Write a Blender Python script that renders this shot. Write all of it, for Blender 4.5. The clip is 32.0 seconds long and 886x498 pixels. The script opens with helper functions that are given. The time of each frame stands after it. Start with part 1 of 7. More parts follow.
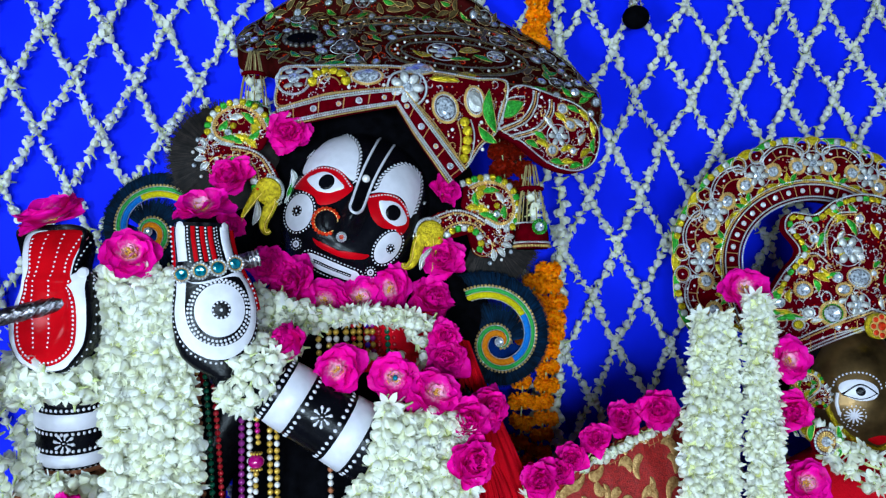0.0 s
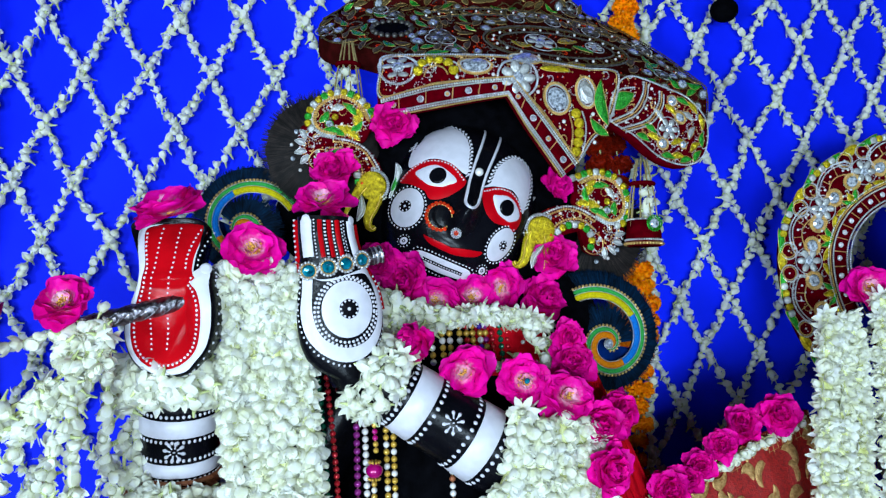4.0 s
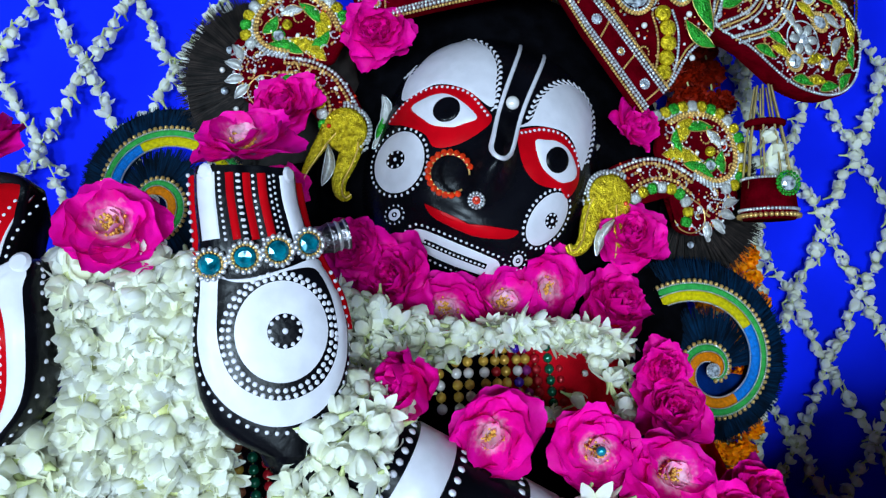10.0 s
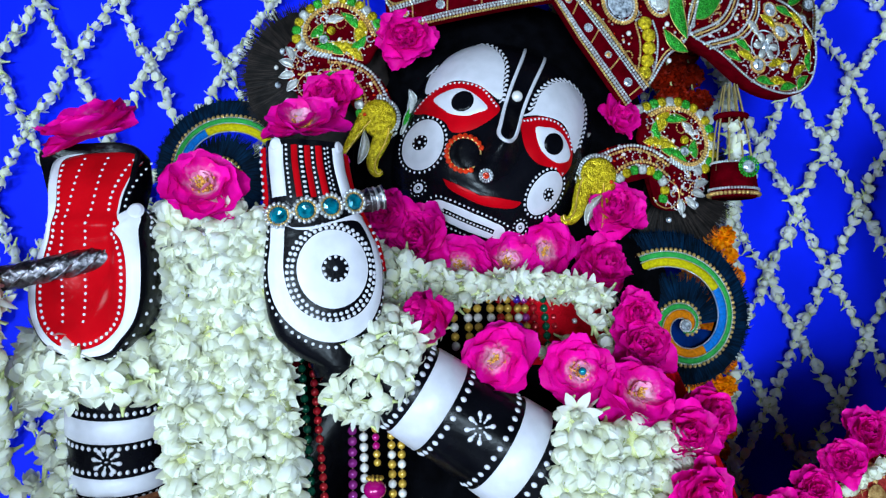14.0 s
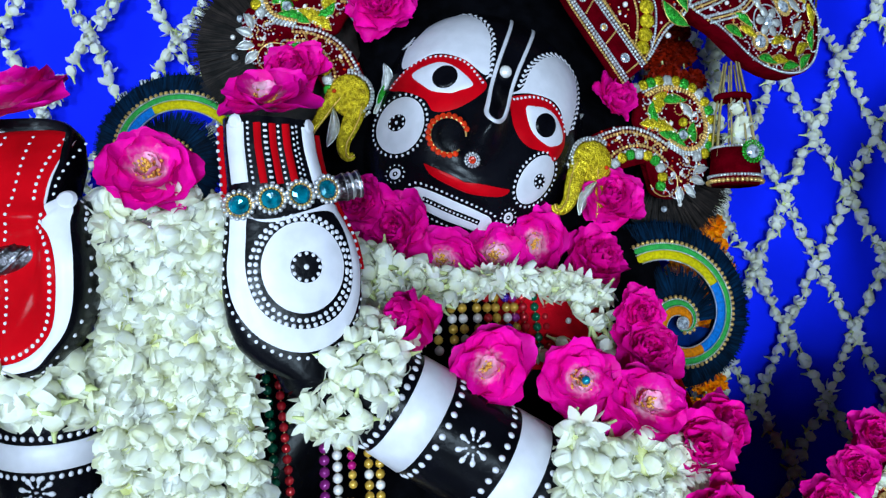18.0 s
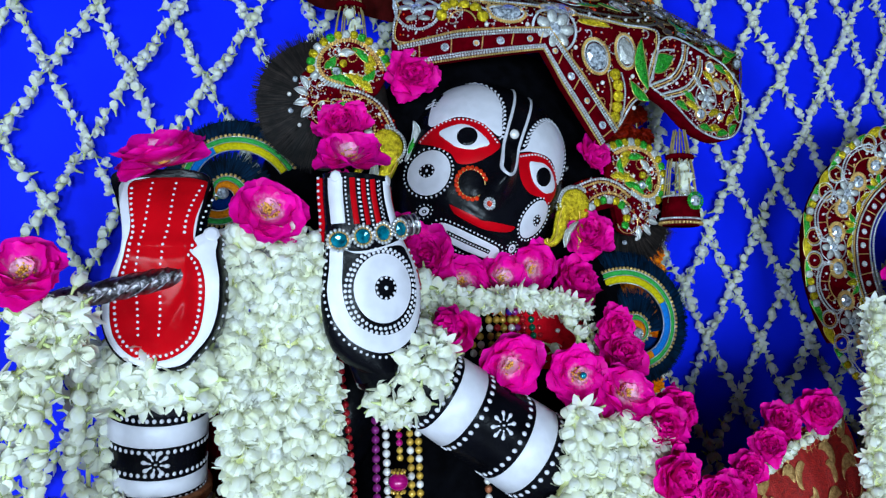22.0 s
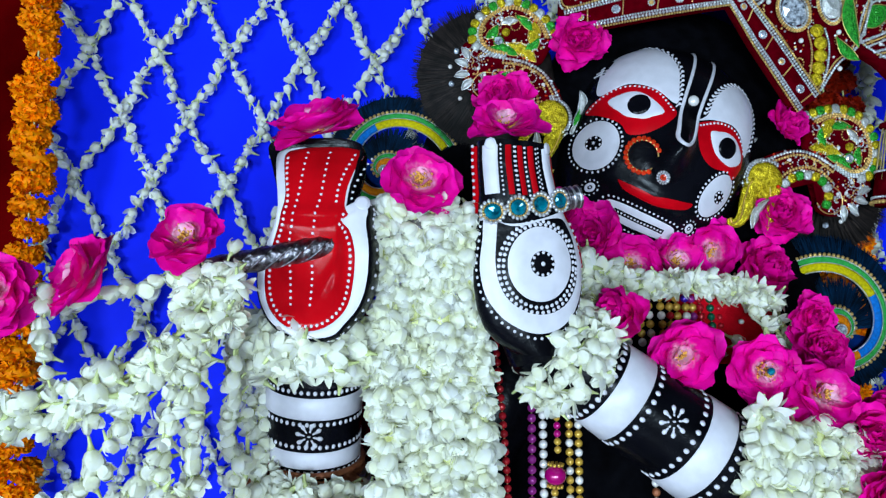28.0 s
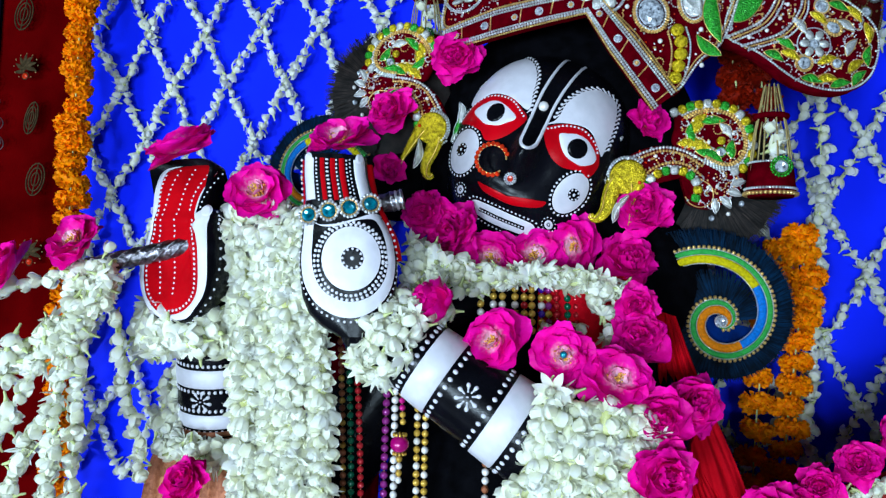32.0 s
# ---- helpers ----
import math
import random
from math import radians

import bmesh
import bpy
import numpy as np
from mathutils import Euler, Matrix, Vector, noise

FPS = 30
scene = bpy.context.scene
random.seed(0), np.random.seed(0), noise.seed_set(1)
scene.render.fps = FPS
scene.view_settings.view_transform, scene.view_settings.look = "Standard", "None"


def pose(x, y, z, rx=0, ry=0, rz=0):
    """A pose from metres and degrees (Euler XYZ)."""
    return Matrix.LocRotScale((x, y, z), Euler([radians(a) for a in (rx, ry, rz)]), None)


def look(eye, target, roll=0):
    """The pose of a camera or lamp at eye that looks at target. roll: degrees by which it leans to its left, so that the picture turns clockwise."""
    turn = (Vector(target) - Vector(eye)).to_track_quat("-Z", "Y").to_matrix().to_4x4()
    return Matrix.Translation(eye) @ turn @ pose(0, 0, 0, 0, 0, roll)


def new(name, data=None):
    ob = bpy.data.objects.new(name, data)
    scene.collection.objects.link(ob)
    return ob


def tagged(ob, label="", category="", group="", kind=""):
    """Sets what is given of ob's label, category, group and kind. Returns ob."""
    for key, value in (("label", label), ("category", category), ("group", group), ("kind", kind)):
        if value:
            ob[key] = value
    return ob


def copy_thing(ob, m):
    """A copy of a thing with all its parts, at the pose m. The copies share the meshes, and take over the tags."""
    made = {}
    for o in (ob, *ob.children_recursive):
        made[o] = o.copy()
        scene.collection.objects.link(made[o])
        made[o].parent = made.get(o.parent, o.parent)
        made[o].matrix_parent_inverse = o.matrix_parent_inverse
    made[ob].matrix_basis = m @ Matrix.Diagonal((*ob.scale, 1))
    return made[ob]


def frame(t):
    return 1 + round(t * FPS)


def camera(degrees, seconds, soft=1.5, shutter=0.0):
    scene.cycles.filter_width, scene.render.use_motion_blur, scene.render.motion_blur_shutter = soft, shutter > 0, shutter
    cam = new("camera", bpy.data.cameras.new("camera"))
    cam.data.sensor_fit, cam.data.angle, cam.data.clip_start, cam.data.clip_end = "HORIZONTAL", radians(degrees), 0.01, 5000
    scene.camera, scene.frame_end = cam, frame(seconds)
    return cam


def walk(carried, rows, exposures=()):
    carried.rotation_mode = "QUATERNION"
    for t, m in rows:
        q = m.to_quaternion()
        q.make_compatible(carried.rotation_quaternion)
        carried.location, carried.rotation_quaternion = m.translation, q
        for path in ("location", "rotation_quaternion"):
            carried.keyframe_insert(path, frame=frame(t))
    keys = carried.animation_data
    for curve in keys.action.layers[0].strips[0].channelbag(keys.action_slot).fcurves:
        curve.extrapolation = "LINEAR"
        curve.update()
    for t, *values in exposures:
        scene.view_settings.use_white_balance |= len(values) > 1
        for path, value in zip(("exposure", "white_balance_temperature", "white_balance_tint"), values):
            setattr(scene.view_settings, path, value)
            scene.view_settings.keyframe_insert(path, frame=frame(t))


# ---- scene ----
cam = camera(61.2, 32.0, 1.3)
PATH = [
    (0, (0.019, 0.061, 1.508), (0.28, 2.038, 1.658), -0.4),
    (0.5, (-0.061, 0.093, 1.518), (0.276, 2.057, 1.688), -1.0),
    (1, (-0.113, 0.111, 1.517), (0.276, 2.066, 1.687), -1.3),
    (1.5, (-0.149, 0.107, 1.519), (0.26, 2.058, 1.686), -1.3),
    (2, (-0.141, 0.1, 1.512), (0.267, 2.051, 1.678), -1.2),
    (2.5, (-0.132, 0.11, 1.507), (0.218, 2.072, 1.67), -0.7),
    (3, (-0.129, 0.119, 1.505), (0.179, 2.088, 1.671), -0.5),
    (3.5, (-0.124, 0.122, 1.502), (0.173, 2.092, 1.673), -0.5),
    (5.5, (-0.087, 0.138, 1.493), (0.141, 2.118, 1.659), -0.1),
    (6, (-0.08, 0.159, 1.482), (0.125, 2.142, 1.646), 0.1),
    (6.5, (-0.102, 0.223, 1.491), (0.118, 2.206, 1.619), -0.4),
    (7, (-0.127, 0.278, 1.489), (0.128, 2.259, 1.603), -0.7),
    (7.5, (-0.119, 0.328, 1.496), (0.149, 2.307, 1.602), -0.7),
    (8, (-0.094, 0.378, 1.503), (0.166, 2.358, 1.607), -0.6),
    (8.5, (-0.071, 0.417, 1.508), (0.18, 2.398, 1.622), -0.8),
    (9, (-0.062, 0.434, 1.517), (0.168, 2.416, 1.648), -1.0),
    (9.5, (-0.059, 0.433, 1.519), (0.159, 2.416, 1.659), -1.0),
    (10, (-0.062, 0.43, 1.518), (0.154, 2.413, 1.663), -1.0),
    (10.5, (-0.055, 0.423, 1.519), (0.153, 2.406, 1.665), -0.8),
    (11, (-0.049, 0.417, 1.519), (0.151, 2.401, 1.673), -0.9),
    (11.5, (-0.048, 0.415, 1.518), (0.15, 2.399, 1.672), -0.8),
    (12, (-0.055, 0.409, 1.51), (0.144, 2.393, 1.664), -0.7),
    (12.5, (-0.058, 0.396, 1.497), (0.138, 2.381, 1.655), -0.6),
    (13, (-0.063, 0.377, 1.49), (0.13, 2.361, 1.647), -0.4),
    (13.5, (-0.069, 0.354, 1.483), (0.116, 2.34, 1.639), -0.3),
    (14, (-0.076, 0.322, 1.478), (0.106, 2.307, 1.636), -0.2),
    (14.5, (-0.082, 0.287, 1.471), (0.098, 2.272, 1.629), -0.3),
    (16.5, (-0.075, 0.351, 1.473), (0.138, 2.333, 1.639), -1.1),
    (17, (-0.068, 0.401, 1.489), (0.145, 2.383, 1.658), -1.0),
    (17.5, (-0.069, 0.421, 1.49), (0.174, 2.401, 1.638), -0.8),
    (18, (-0.089, 0.389, 1.488), (0.211, 2.363, 1.61), -0.6),
    (18.5, (-0.113, 0.341, 1.489), (0.221, 2.31, 1.606), -0.7),
    (19, (-0.108, 0.308, 1.483), (0.242, 2.274, 1.598), -0.7),
    (19.5, (-0.1, 0.276, 1.482), (0.244, 2.243, 1.599), -0.6),
    (20, (-0.099, 0.265, 1.478), (0.241, 2.232, 1.596), -0.5),
    (20.5, (-0.101, 0.255, 1.479), (0.212, 2.227, 1.594), -0.1),
    (21, (-0.099, 0.248, 1.476), (0.177, 2.226, 1.588), 0.6),
    (21.5, (-0.143, 0.255, 1.484), (0.218, 2.218, 1.611), 0.7),
    (22, (-0.215, 0.266, 1.493), (0.322, 2.187, 1.639), 0.2),
    (22.5, (-0.278, 0.282, 1.489), (0.408, 2.155, 1.638), -0.1),
    (23, (-0.324, 0.302, 1.502), (0.466, 2.132, 1.662), -0.1),
    (23.5, (-0.353, 0.326, 1.5), (0.483, 2.135, 1.666), 0.2),
    (24, (-0.37, 0.331, 1.497), (0.472, 2.139, 1.659), 0.8),
    (24.5, (-0.382, 0.333, 1.492), (0.453, 2.144, 1.653), 1.0),
    (26.5, (-0.367, 0.324, 1.48), (0.3, 2.205, 1.6), 1.4),
    (27, (-0.317, 0.312, 1.48), (0.169, 2.248, 1.596), 1.4),
    (27.5, (-0.249, 0.312, 1.48), (0.022, 2.289, 1.612), 1.9),
    (28, (-0.193, 0.304, 1.478), (-0.119, 2.298, 1.61), 2.0),
    (28.5, (-0.179, 0.256, 1.48), (-0.257, 2.25, 1.604), 2.0),
    (29, (-0.169, 0.182, 1.485), (-0.349, 2.172, 1.578), 2.4),
    (29.5, (-0.121, 0.165, 1.484), (-0.426, 2.14, 1.564), 2.6),
    (30, (-0.048, 0.199, 1.481), (-0.494, 2.147, 1.575), 2.3),
    (30.5, (0.022, 0.235, 1.475), (-0.504, 2.162, 1.572), 2.4),
    (31, (0.069, 0.256, 1.474), (-0.477, 2.177, 1.574), 2.5),
    (31.5, (0.093, 0.261, 1.474), (-0.405, 2.195, 1.584), 2.5),
    (32, (0.097, 0.239, 1.479), (-0.308, 2.194, 1.596), 2.0),
]
walk(cam, [(t, look(eye, target, roll)) for t, eye, target, roll in PATH], [(0, -0.05), (6, 0.0), (9, -0.1), (13, -0.03), (20, -0.1), (23, -0.22), (28, -0.2), (30, -0.07), (32, 0.03)])

# ---- world and light ----
world = bpy.data.worlds.new("world")
scene.world = world
world.use_nodes = True
world.node_tree.nodes["Background"].inputs[0].default_value = (0.55, 0.65, 1.0, 1)
world.node_tree.nodes["Background"].inputs[1].default_value = 0.008


def area_light(name, eye, target, size, power, color):
    d = bpy.data.lights.new(name, "AREA")
    d.shape, d.size, d.energy, d.color = "DISK", size, power, color
    ob = new(name, d)
    ob.matrix_world = look(eye, target)
    return ob


# weak fill from the front, added without a visible source
area_light("front_fill", (-0.05, -0.35, 1.10), (0.0, 1.0, 1.50), 0.30, 2.0, (0.61, 0.82, 1.0))
area_light("hall_light", (-0.50, -1.60, 1.15), (0.0, 1.0, 1.46), 0.60, 54, (0.61, 0.82, 1.0))
area_light("hall_light", (-1.70, -1.20, 1.00), (-0.35, 1.2, 1.55), 0.60, 56, (0.61, 0.82, 1.0))
area_light("hall_light", (0.38, -1.40, 1.28), (0.24, 1.0, 1.36), 0.50, 22, (0.61, 0.82, 1.0))
scene.view_settings.exposure = 0.0


# ---- materials ----
def mat(name, color, rough=0.5, metal=0.0, vary=0.15, scale=60.0, bump=0.0, bump_scale=300.0, color2=None, spec=0.5, sheen=0.0, trans=0.0, coat=0.0, island=0.0, random_ob=0.0, sub=0.0, thin=0.0, heart=None):
    m = bpy.data.materials.new(name)
    m.use_nodes = True
    nt = m.node_tree
    b = nt.nodes["Principled BSDF"]
    b.inputs["Roughness"].default_value = rough
    b.inputs["Metallic"].default_value = metal
    b.inputs["Specular IOR Level"].default_value = spec
    b.inputs["Sheen Weight"].default_value = sheen
    b.inputs["Transmission Weight"].default_value = trans
    b.inputs["Coat Weight"].default_value = coat
    b.inputs["Coat Roughness"].default_value = 0.08
    if sub:
        b.inputs["Subsurface Weight"].default_value = sub
        b.inputs["Subsurface Radius"].default_value = (0.004, 0.004, 0.003)
        b.inputs["Subsurface Scale"].default_value = 0.6
    tc = nt.nodes.new("ShaderNodeTexCoord")
    no = nt.nodes.new("ShaderNodeTexNoise")
    no.inputs["Scale"].default_value = scale
    no.inputs["Detail"].default_value = 5
    nt.links.new(tc.outputs["Object"], no.inputs["Vector"])
    ramp = nt.nodes.new("ShaderNodeValToRGB")
    c2 = color2 or tuple(c * (1 - vary * 2) for c in color)
    ramp.color_ramp.elements[0].color = (*c2, 1)
    ramp.color_ramp.elements[0].position = 0.3
    ramp.color_ramp.elements[1].color = (*[min(1, c * (1 + vary * 0.5)) for c in color], 1)
    ramp.color_ramp.elements[1].position = 0.65
    nt.links.new(no.outputs["Fac"], ramp.inputs[0])
    out = ramp.outputs[0]
    for src, amount in (("island", island), ("ob", random_ob)):
        if amount:
            if src == "island":
                r = nt.nodes.new("ShaderNodeNewGeometry").outputs["Random Per Island"]
            else:
                r = nt.nodes.new("ShaderNodeObjectInfo").outputs["Random"]
            mr = nt.nodes.new("ShaderNodeMapRange")
            mr.inputs[3].default_value, mr.inputs[4].default_value = 1 - amount, 1 + amount * 0.4
            nt.links.new(r, mr.inputs[0])
            mx = nt.nodes.new("ShaderNodeMix")
            mx.data_type, mx.blend_type = "RGBA", "MULTIPLY"
            mx.inputs[0].default_value = 1
            nt.links.new(out, mx.inputs[6])
            nt.links.new(mr.outputs[0], mx.inputs[7])
            out = mx.outputs[2]
    if heart:
        # paler towards the axis of the blossom, with an uneven edge
        pos = nt.nodes.new("ShaderNodeVectorMath")
        pos.operation = "MULTIPLY"
        pos.inputs[1].default_value = (1, 1, 0)
        nt.links.new(tc.outputs["Object"], pos.inputs[0])
        dist = nt.nodes.new("ShaderNodeVectorMath")
        dist.operation = "LENGTH"
        nt.links.new(pos.outputs[0], dist.inputs[0])
        streak = nt.nodes.new("ShaderNodeTexNoise")
        streak.inputs["Scale"].default_value = 230
        nt.links.new(tc.outputs["Object"], streak.inputs["Vector"])
        wob = nt.nodes.new("ShaderNodeMath")
        wob.operation = "MULTIPLY_ADD"
        wob.inputs[1].default_value = 0.012
        nt.links.new(streak.outputs["Fac"], wob.inputs[0])
        nt.links.new(dist.outputs["Value"], wob.inputs[2])
        fade = nt.nodes.new("ShaderNodeMapRange")
        fade.interpolation_type = "SMOOTHSTEP"
        fade.inputs[1].default_value, fade.inputs[2].default_value = 0.007, 0.0190
        nt.links.new(wob.outputs[0], fade.inputs[0])
        pale = nt.nodes.new("ShaderNodeMix")
        pale.data_type = "RGBA"
        pale.inputs[6].default_value = (*heart, 1)
        nt.links.new(fade.outputs[0], pale.inputs[0])
        nt.links.new(out, pale.inputs[7])
        out = pale.outputs[2]
    nt.links.new(out, b.inputs["Base Color"])
    if thin:
        back = nt.nodes.new("ShaderNodeBsdfTranslucent")
        nt.links.new(out, back.inputs["Color"])
        both = nt.nodes.new("ShaderNodeMixShader")
        both.inputs[0].default_value = thin
        nt.links.new(b.outputs[0], both.inputs[1])
        nt.links.new(back.outputs[0], both.inputs[2])
        nt.links.new(both.outputs[0], nt.nodes["Material Output"].inputs["Surface"])
    if bump:
        n2 = nt.nodes.new("ShaderNodeTexNoise")
        n2.inputs["Scale"].default_value = bump_scale
        n2.inputs["Detail"].default_value = 4
        nt.links.new(tc.outputs["Object"], n2.inputs["Vector"])
        bp = nt.nodes.new("ShaderNodeBump")
        bp.inputs["Strength"].default_value = bump
        bp.inputs["Distance"].default_value = 0.002
        nt.links.new(n2.outputs["Fac"], bp.inputs["Height"])
        nt.links.new(bp.outputs[0], b.inputs["Normal"])
    return m


BLUE = mat("blue_satin", (0.004, 0.020, 0.90), 0.5, 0, 0.1, 4, 0.2, 9, color2=(0.003, 0.012, 0.66), spec=0.04)
BLACK = mat("black_lacquer", (0.003, 0.003, 0.005), 0.24, 0, 0.3, 40, 0.25, 90, spec=0.12)
HAIR = mat("black_hair", (0.002, 0.002, 0.003), 0.8, 0, 0.3, 80, 0.3, 200, spec=0.015)
WHITE = mat("white_paint", (0.64, 0.615, 0.68), 0.4, 0, 0.05, 90, 0.08, 160)
RED_F = mat("red_face_paint", (0.50, 0.001, 0.006), 0.3, 0, 0.12, 60, 0.12, 160, spec=0.08)
RED = mat("red_lacquer", (0.46, 0.002, 0.006), 0.12, 0, 0.12, 30, 0.3, 60, spec=0.035)
PETAL_W = mat("jasmine_petal", (0.92, 0.92, 0.90), 0.55, 0, 0.02, 90, 0, color2=(0.88, 0.88, 0.62), island=0.05, spec=0.15, thin=0.36)
PITH = mat("jasmine_stem_mass", (0.66, 0.68, 0.36), 0.7, 0, 0.2, 90, 0.8, 160, color2=(0.36, 0.36, 0.11), spec=0.05)
ORANGE_D = mat("deep_red_petal", (0.26, 0.008, 0.0), 0.6, 0, 0.2, 200, 0, spec=0.1, island=0.2)
BUD_G = mat("jasmine_green", (0.60, 0.66, 0.28), 0.6, 0, 0.2, 150, island=0.3)
ROSE = mat("rose_petal", (0.94, 0.004, 0.37), 0.5, 0, 0.15, 70, 0.2, 240, color2=(0.72, 0.0, 0.20), spec=0.1, island=0.2, random_ob=0.2, thin=0.2)
ROSE_OPEN = mat("open_rose_petal", (0.95, 0.004, 0.39), 0.5, 0, 0.15, 70, 0.2, 240, color2=(0.76, 0.0, 0.22), spec=0.1, island=0.2, random_ob=0.15, thin=0.2, heart=(0.94, 0.62, 0.74))
STAMEN = mat("rose_stamen", (0.80, 0.46, 0.08), 0.6, 0, 0.2, 200, color2=(0.5, 0.16, 0.02))
ORANGE = mat("marigold_petal", (1.0, 0.30, 0.0), 0.6, 0, 0.2, 200, 0, color2=(0.95, 0.17, 0.0), spec=0.1, island=0.2, random_ob=0.15)
VELVET = mat("maroon_velvet", (0.085, 0.0, 0.003), 0.8, 0, 0.2, 120, 0.4, 500, spec=0.0)
# velvet of the crown's cap, with the shade up there put into its colour
SHADED_VELVET = mat("shaded_maroon_velvet", (0.050, 0.004, 0.004), 0.85, 0, 0.3, 60, 0.4, 500, color2=(0.022, 0.003, 0.002), spec=0.0)
CURTAIN = mat("dark_curtain", (0.003, 0.002, 0.0055), 0.85, 0, 0.3, 8, 0.3, 40, spec=0.0)
SIDE_RED = mat("deep_red_cloth", (0.10, 0.0005, 0.001), 0.8, 0, 0.25, 9, 0.3, 60, color2=(0.045, 0.0002, 0.0005), spec=0.0)
GOLD = mat("gold_bead", (0.80, 0.50, 0.16), 0.28, 0.7, 0.15, 200)
SILVER = mat("silver_bead", (0.74, 0.74, 0.78), 0.28, 0.75, 0.15, 200)
PEARL = mat("pearl", (0.74, 0.70, 0.68), 0.22, 0.1, 0.06, 200, coat=0.5)
YELLOW = mat("yellow_zari", (0.88, 0.66, 0.02), 0.26, 0.65, 0.2, 300, 1.0, 650, color2=(0.30, 0.20, 0.0))
GREEN = mat("green_foil", (0.03, 0.42, 0.03), 0.26, 0.45, 0.25, 300, 1.0, 650, color2=(0.01, 0.16, 0.015))
SHELL = mat("white_foil", (0.56, 0.56, 0.54), 0.25, 0.5, 0.15, 320, 0.5, 900)
CRYSTAL = mat("cut_crystal", (0.80, 0.86, 0.96), 0.08, 0.4, 0.1, 330, 0, color2=(0.02, 0.03, 0.05), coat=0.6)
TURQ = mat("teal_gem", (0.0, 0.24, 0.34), 0.06, 0.4, 0.3, 190, 0, 300, color2=(0.0, 0.012, 0.03), coat=0.3)
RUBY = mat("red_stone", (0.72, 0.035, 0.006), 0.15, 0.1, 0.3, 300, coat=0.3)
FRINGE = mat("peacock_fringe", (0.0, 0.014, 0.042), 0.6, 0.0, 0.3, 60, color2=(0.0, 0.003, 0.006), spec=0.05, island=0.75)
BRISTLE = mat("dark_bristle", (0.022, 0.015, 0.013), 0.55, 0, 0.4, 90, island=0.92, spec=0.14)
NAVY = mat("navy_felt", (0.0, 0.014, 0.10), 0.8, 0, 0.3, 70, 0.4, 300, color2=(0.0, 0.004, 0.03), spec=0.03)
# darker gold and silver for the cap: its shade is in the colour
SHADED_GOLD = mat("shaded_gold_foil", (0.13, 0.09, 0.03), 0.5, 0.5, 0.3, 300, 0.8, 650, color2=(0.04, 0.026, 0.009), spec=0.15)
SHADED_SILVER = mat("shaded_silver_bead", (0.12, 0.11, 0.10), 0.45, 0.7, 0.3, 200, color2=(0.04, 0.034, 0.03))
ZARI = mat("dull_gold_weave", (0.07, 0.045, 0.02), 0.7, 0.2, 0.3, 200, 0.4, 600, spec=0.1)
DULL_S = mat("dull_silver_thread", (0.06, 0.065, 0.075), 0.5, 0.4, 0.3, 200)
CORD_G = mat("green_cord", (0.03, 0.34, 0.06), 0.55, 0.0, 0.2, 420, 0.5, 800, spec=0.12)
CORD_B = mat("blue_cord", (0.0, 0.17, 0.62), 0.55, 0.0, 0.2, 420, 0.5, 800, spec=0.12)
CORD_Y = mat("yellow_cord", (0.62, 0.50, 0.0), 0.55, 0.0, 0.2, 420, 0.5, 800, spec=0.12)
CORD_O = mat("orange_cord", (0.72, 0.20, 0.0), 0.55, 0.0, 0.2, 420, 0.5, 800, spec=0.12)
STRING = mat("gold_thread", (0.4, 0.3, 0.12), 0.5, 0.5, 0.2, 200)
FLUTE = mat("chased_silver", (0.26, 0.24, 0.27), 0.3, 1.0, 0.5, 190, 1.0, 240, color2=(0.03, 0.027, 0.03))
B_PURPLE = mat("purple_bead", (0.30, 0.02, 0.22), 0.2, 0.3, 0.1, 200, coat=0.6)
B_GREEN = mat("green_bead", (0.0, 0.12, 0.06), 0.15, 0.4, 0.1, 200, coat=0.6)
B_RED = mat("red_bead", (0.5, 0.01, 0.02), 0.15, 0.4, 0.1, 200, coat=0.6)
B_BLUE = mat("violet_blue_bead", (0.05, 0.01, 0.32), 0.18, 0.3, 0.1, 200, coat=0.6)
B_GOLD = mat("bright_gold_bead", (0.62, 0.36, 0.05), 0.22, 0.35, 0.15, 200, coat=0.5)
B_MAG = mat("magenta_bead", (0.45, 0.0, 0.16), 0.2, 0.2, 0.1, 200, coat=0.6)
REDCLOTH = mat("red_cotton", (0.52, 0.002, 0.010), 0.8, 0, 0.15, 40, 0.4, 400, spec=0.04)
GOLDFACE = mat("gilt_skin", (0.15, 0.085, 0.03), 0.34, 0.75, 0.4, 30, 0.3, 60)
WALL = mat("hall_wall", (0.10, 0.085, 0.075), 0.8, 0, 0.1, 3, 0.1, 60)
MARBLE = mat("altar_marble", (0.30, 0.28, 0.26), 0.35, 0, 0.15, 6)
COPPER = mat("copper_cloth", (0.36, 0.12, 0.05), 0.5, 0.3, 0.25, 220, 0.5, 600, color2=(0.2, 0.04, 0.01))


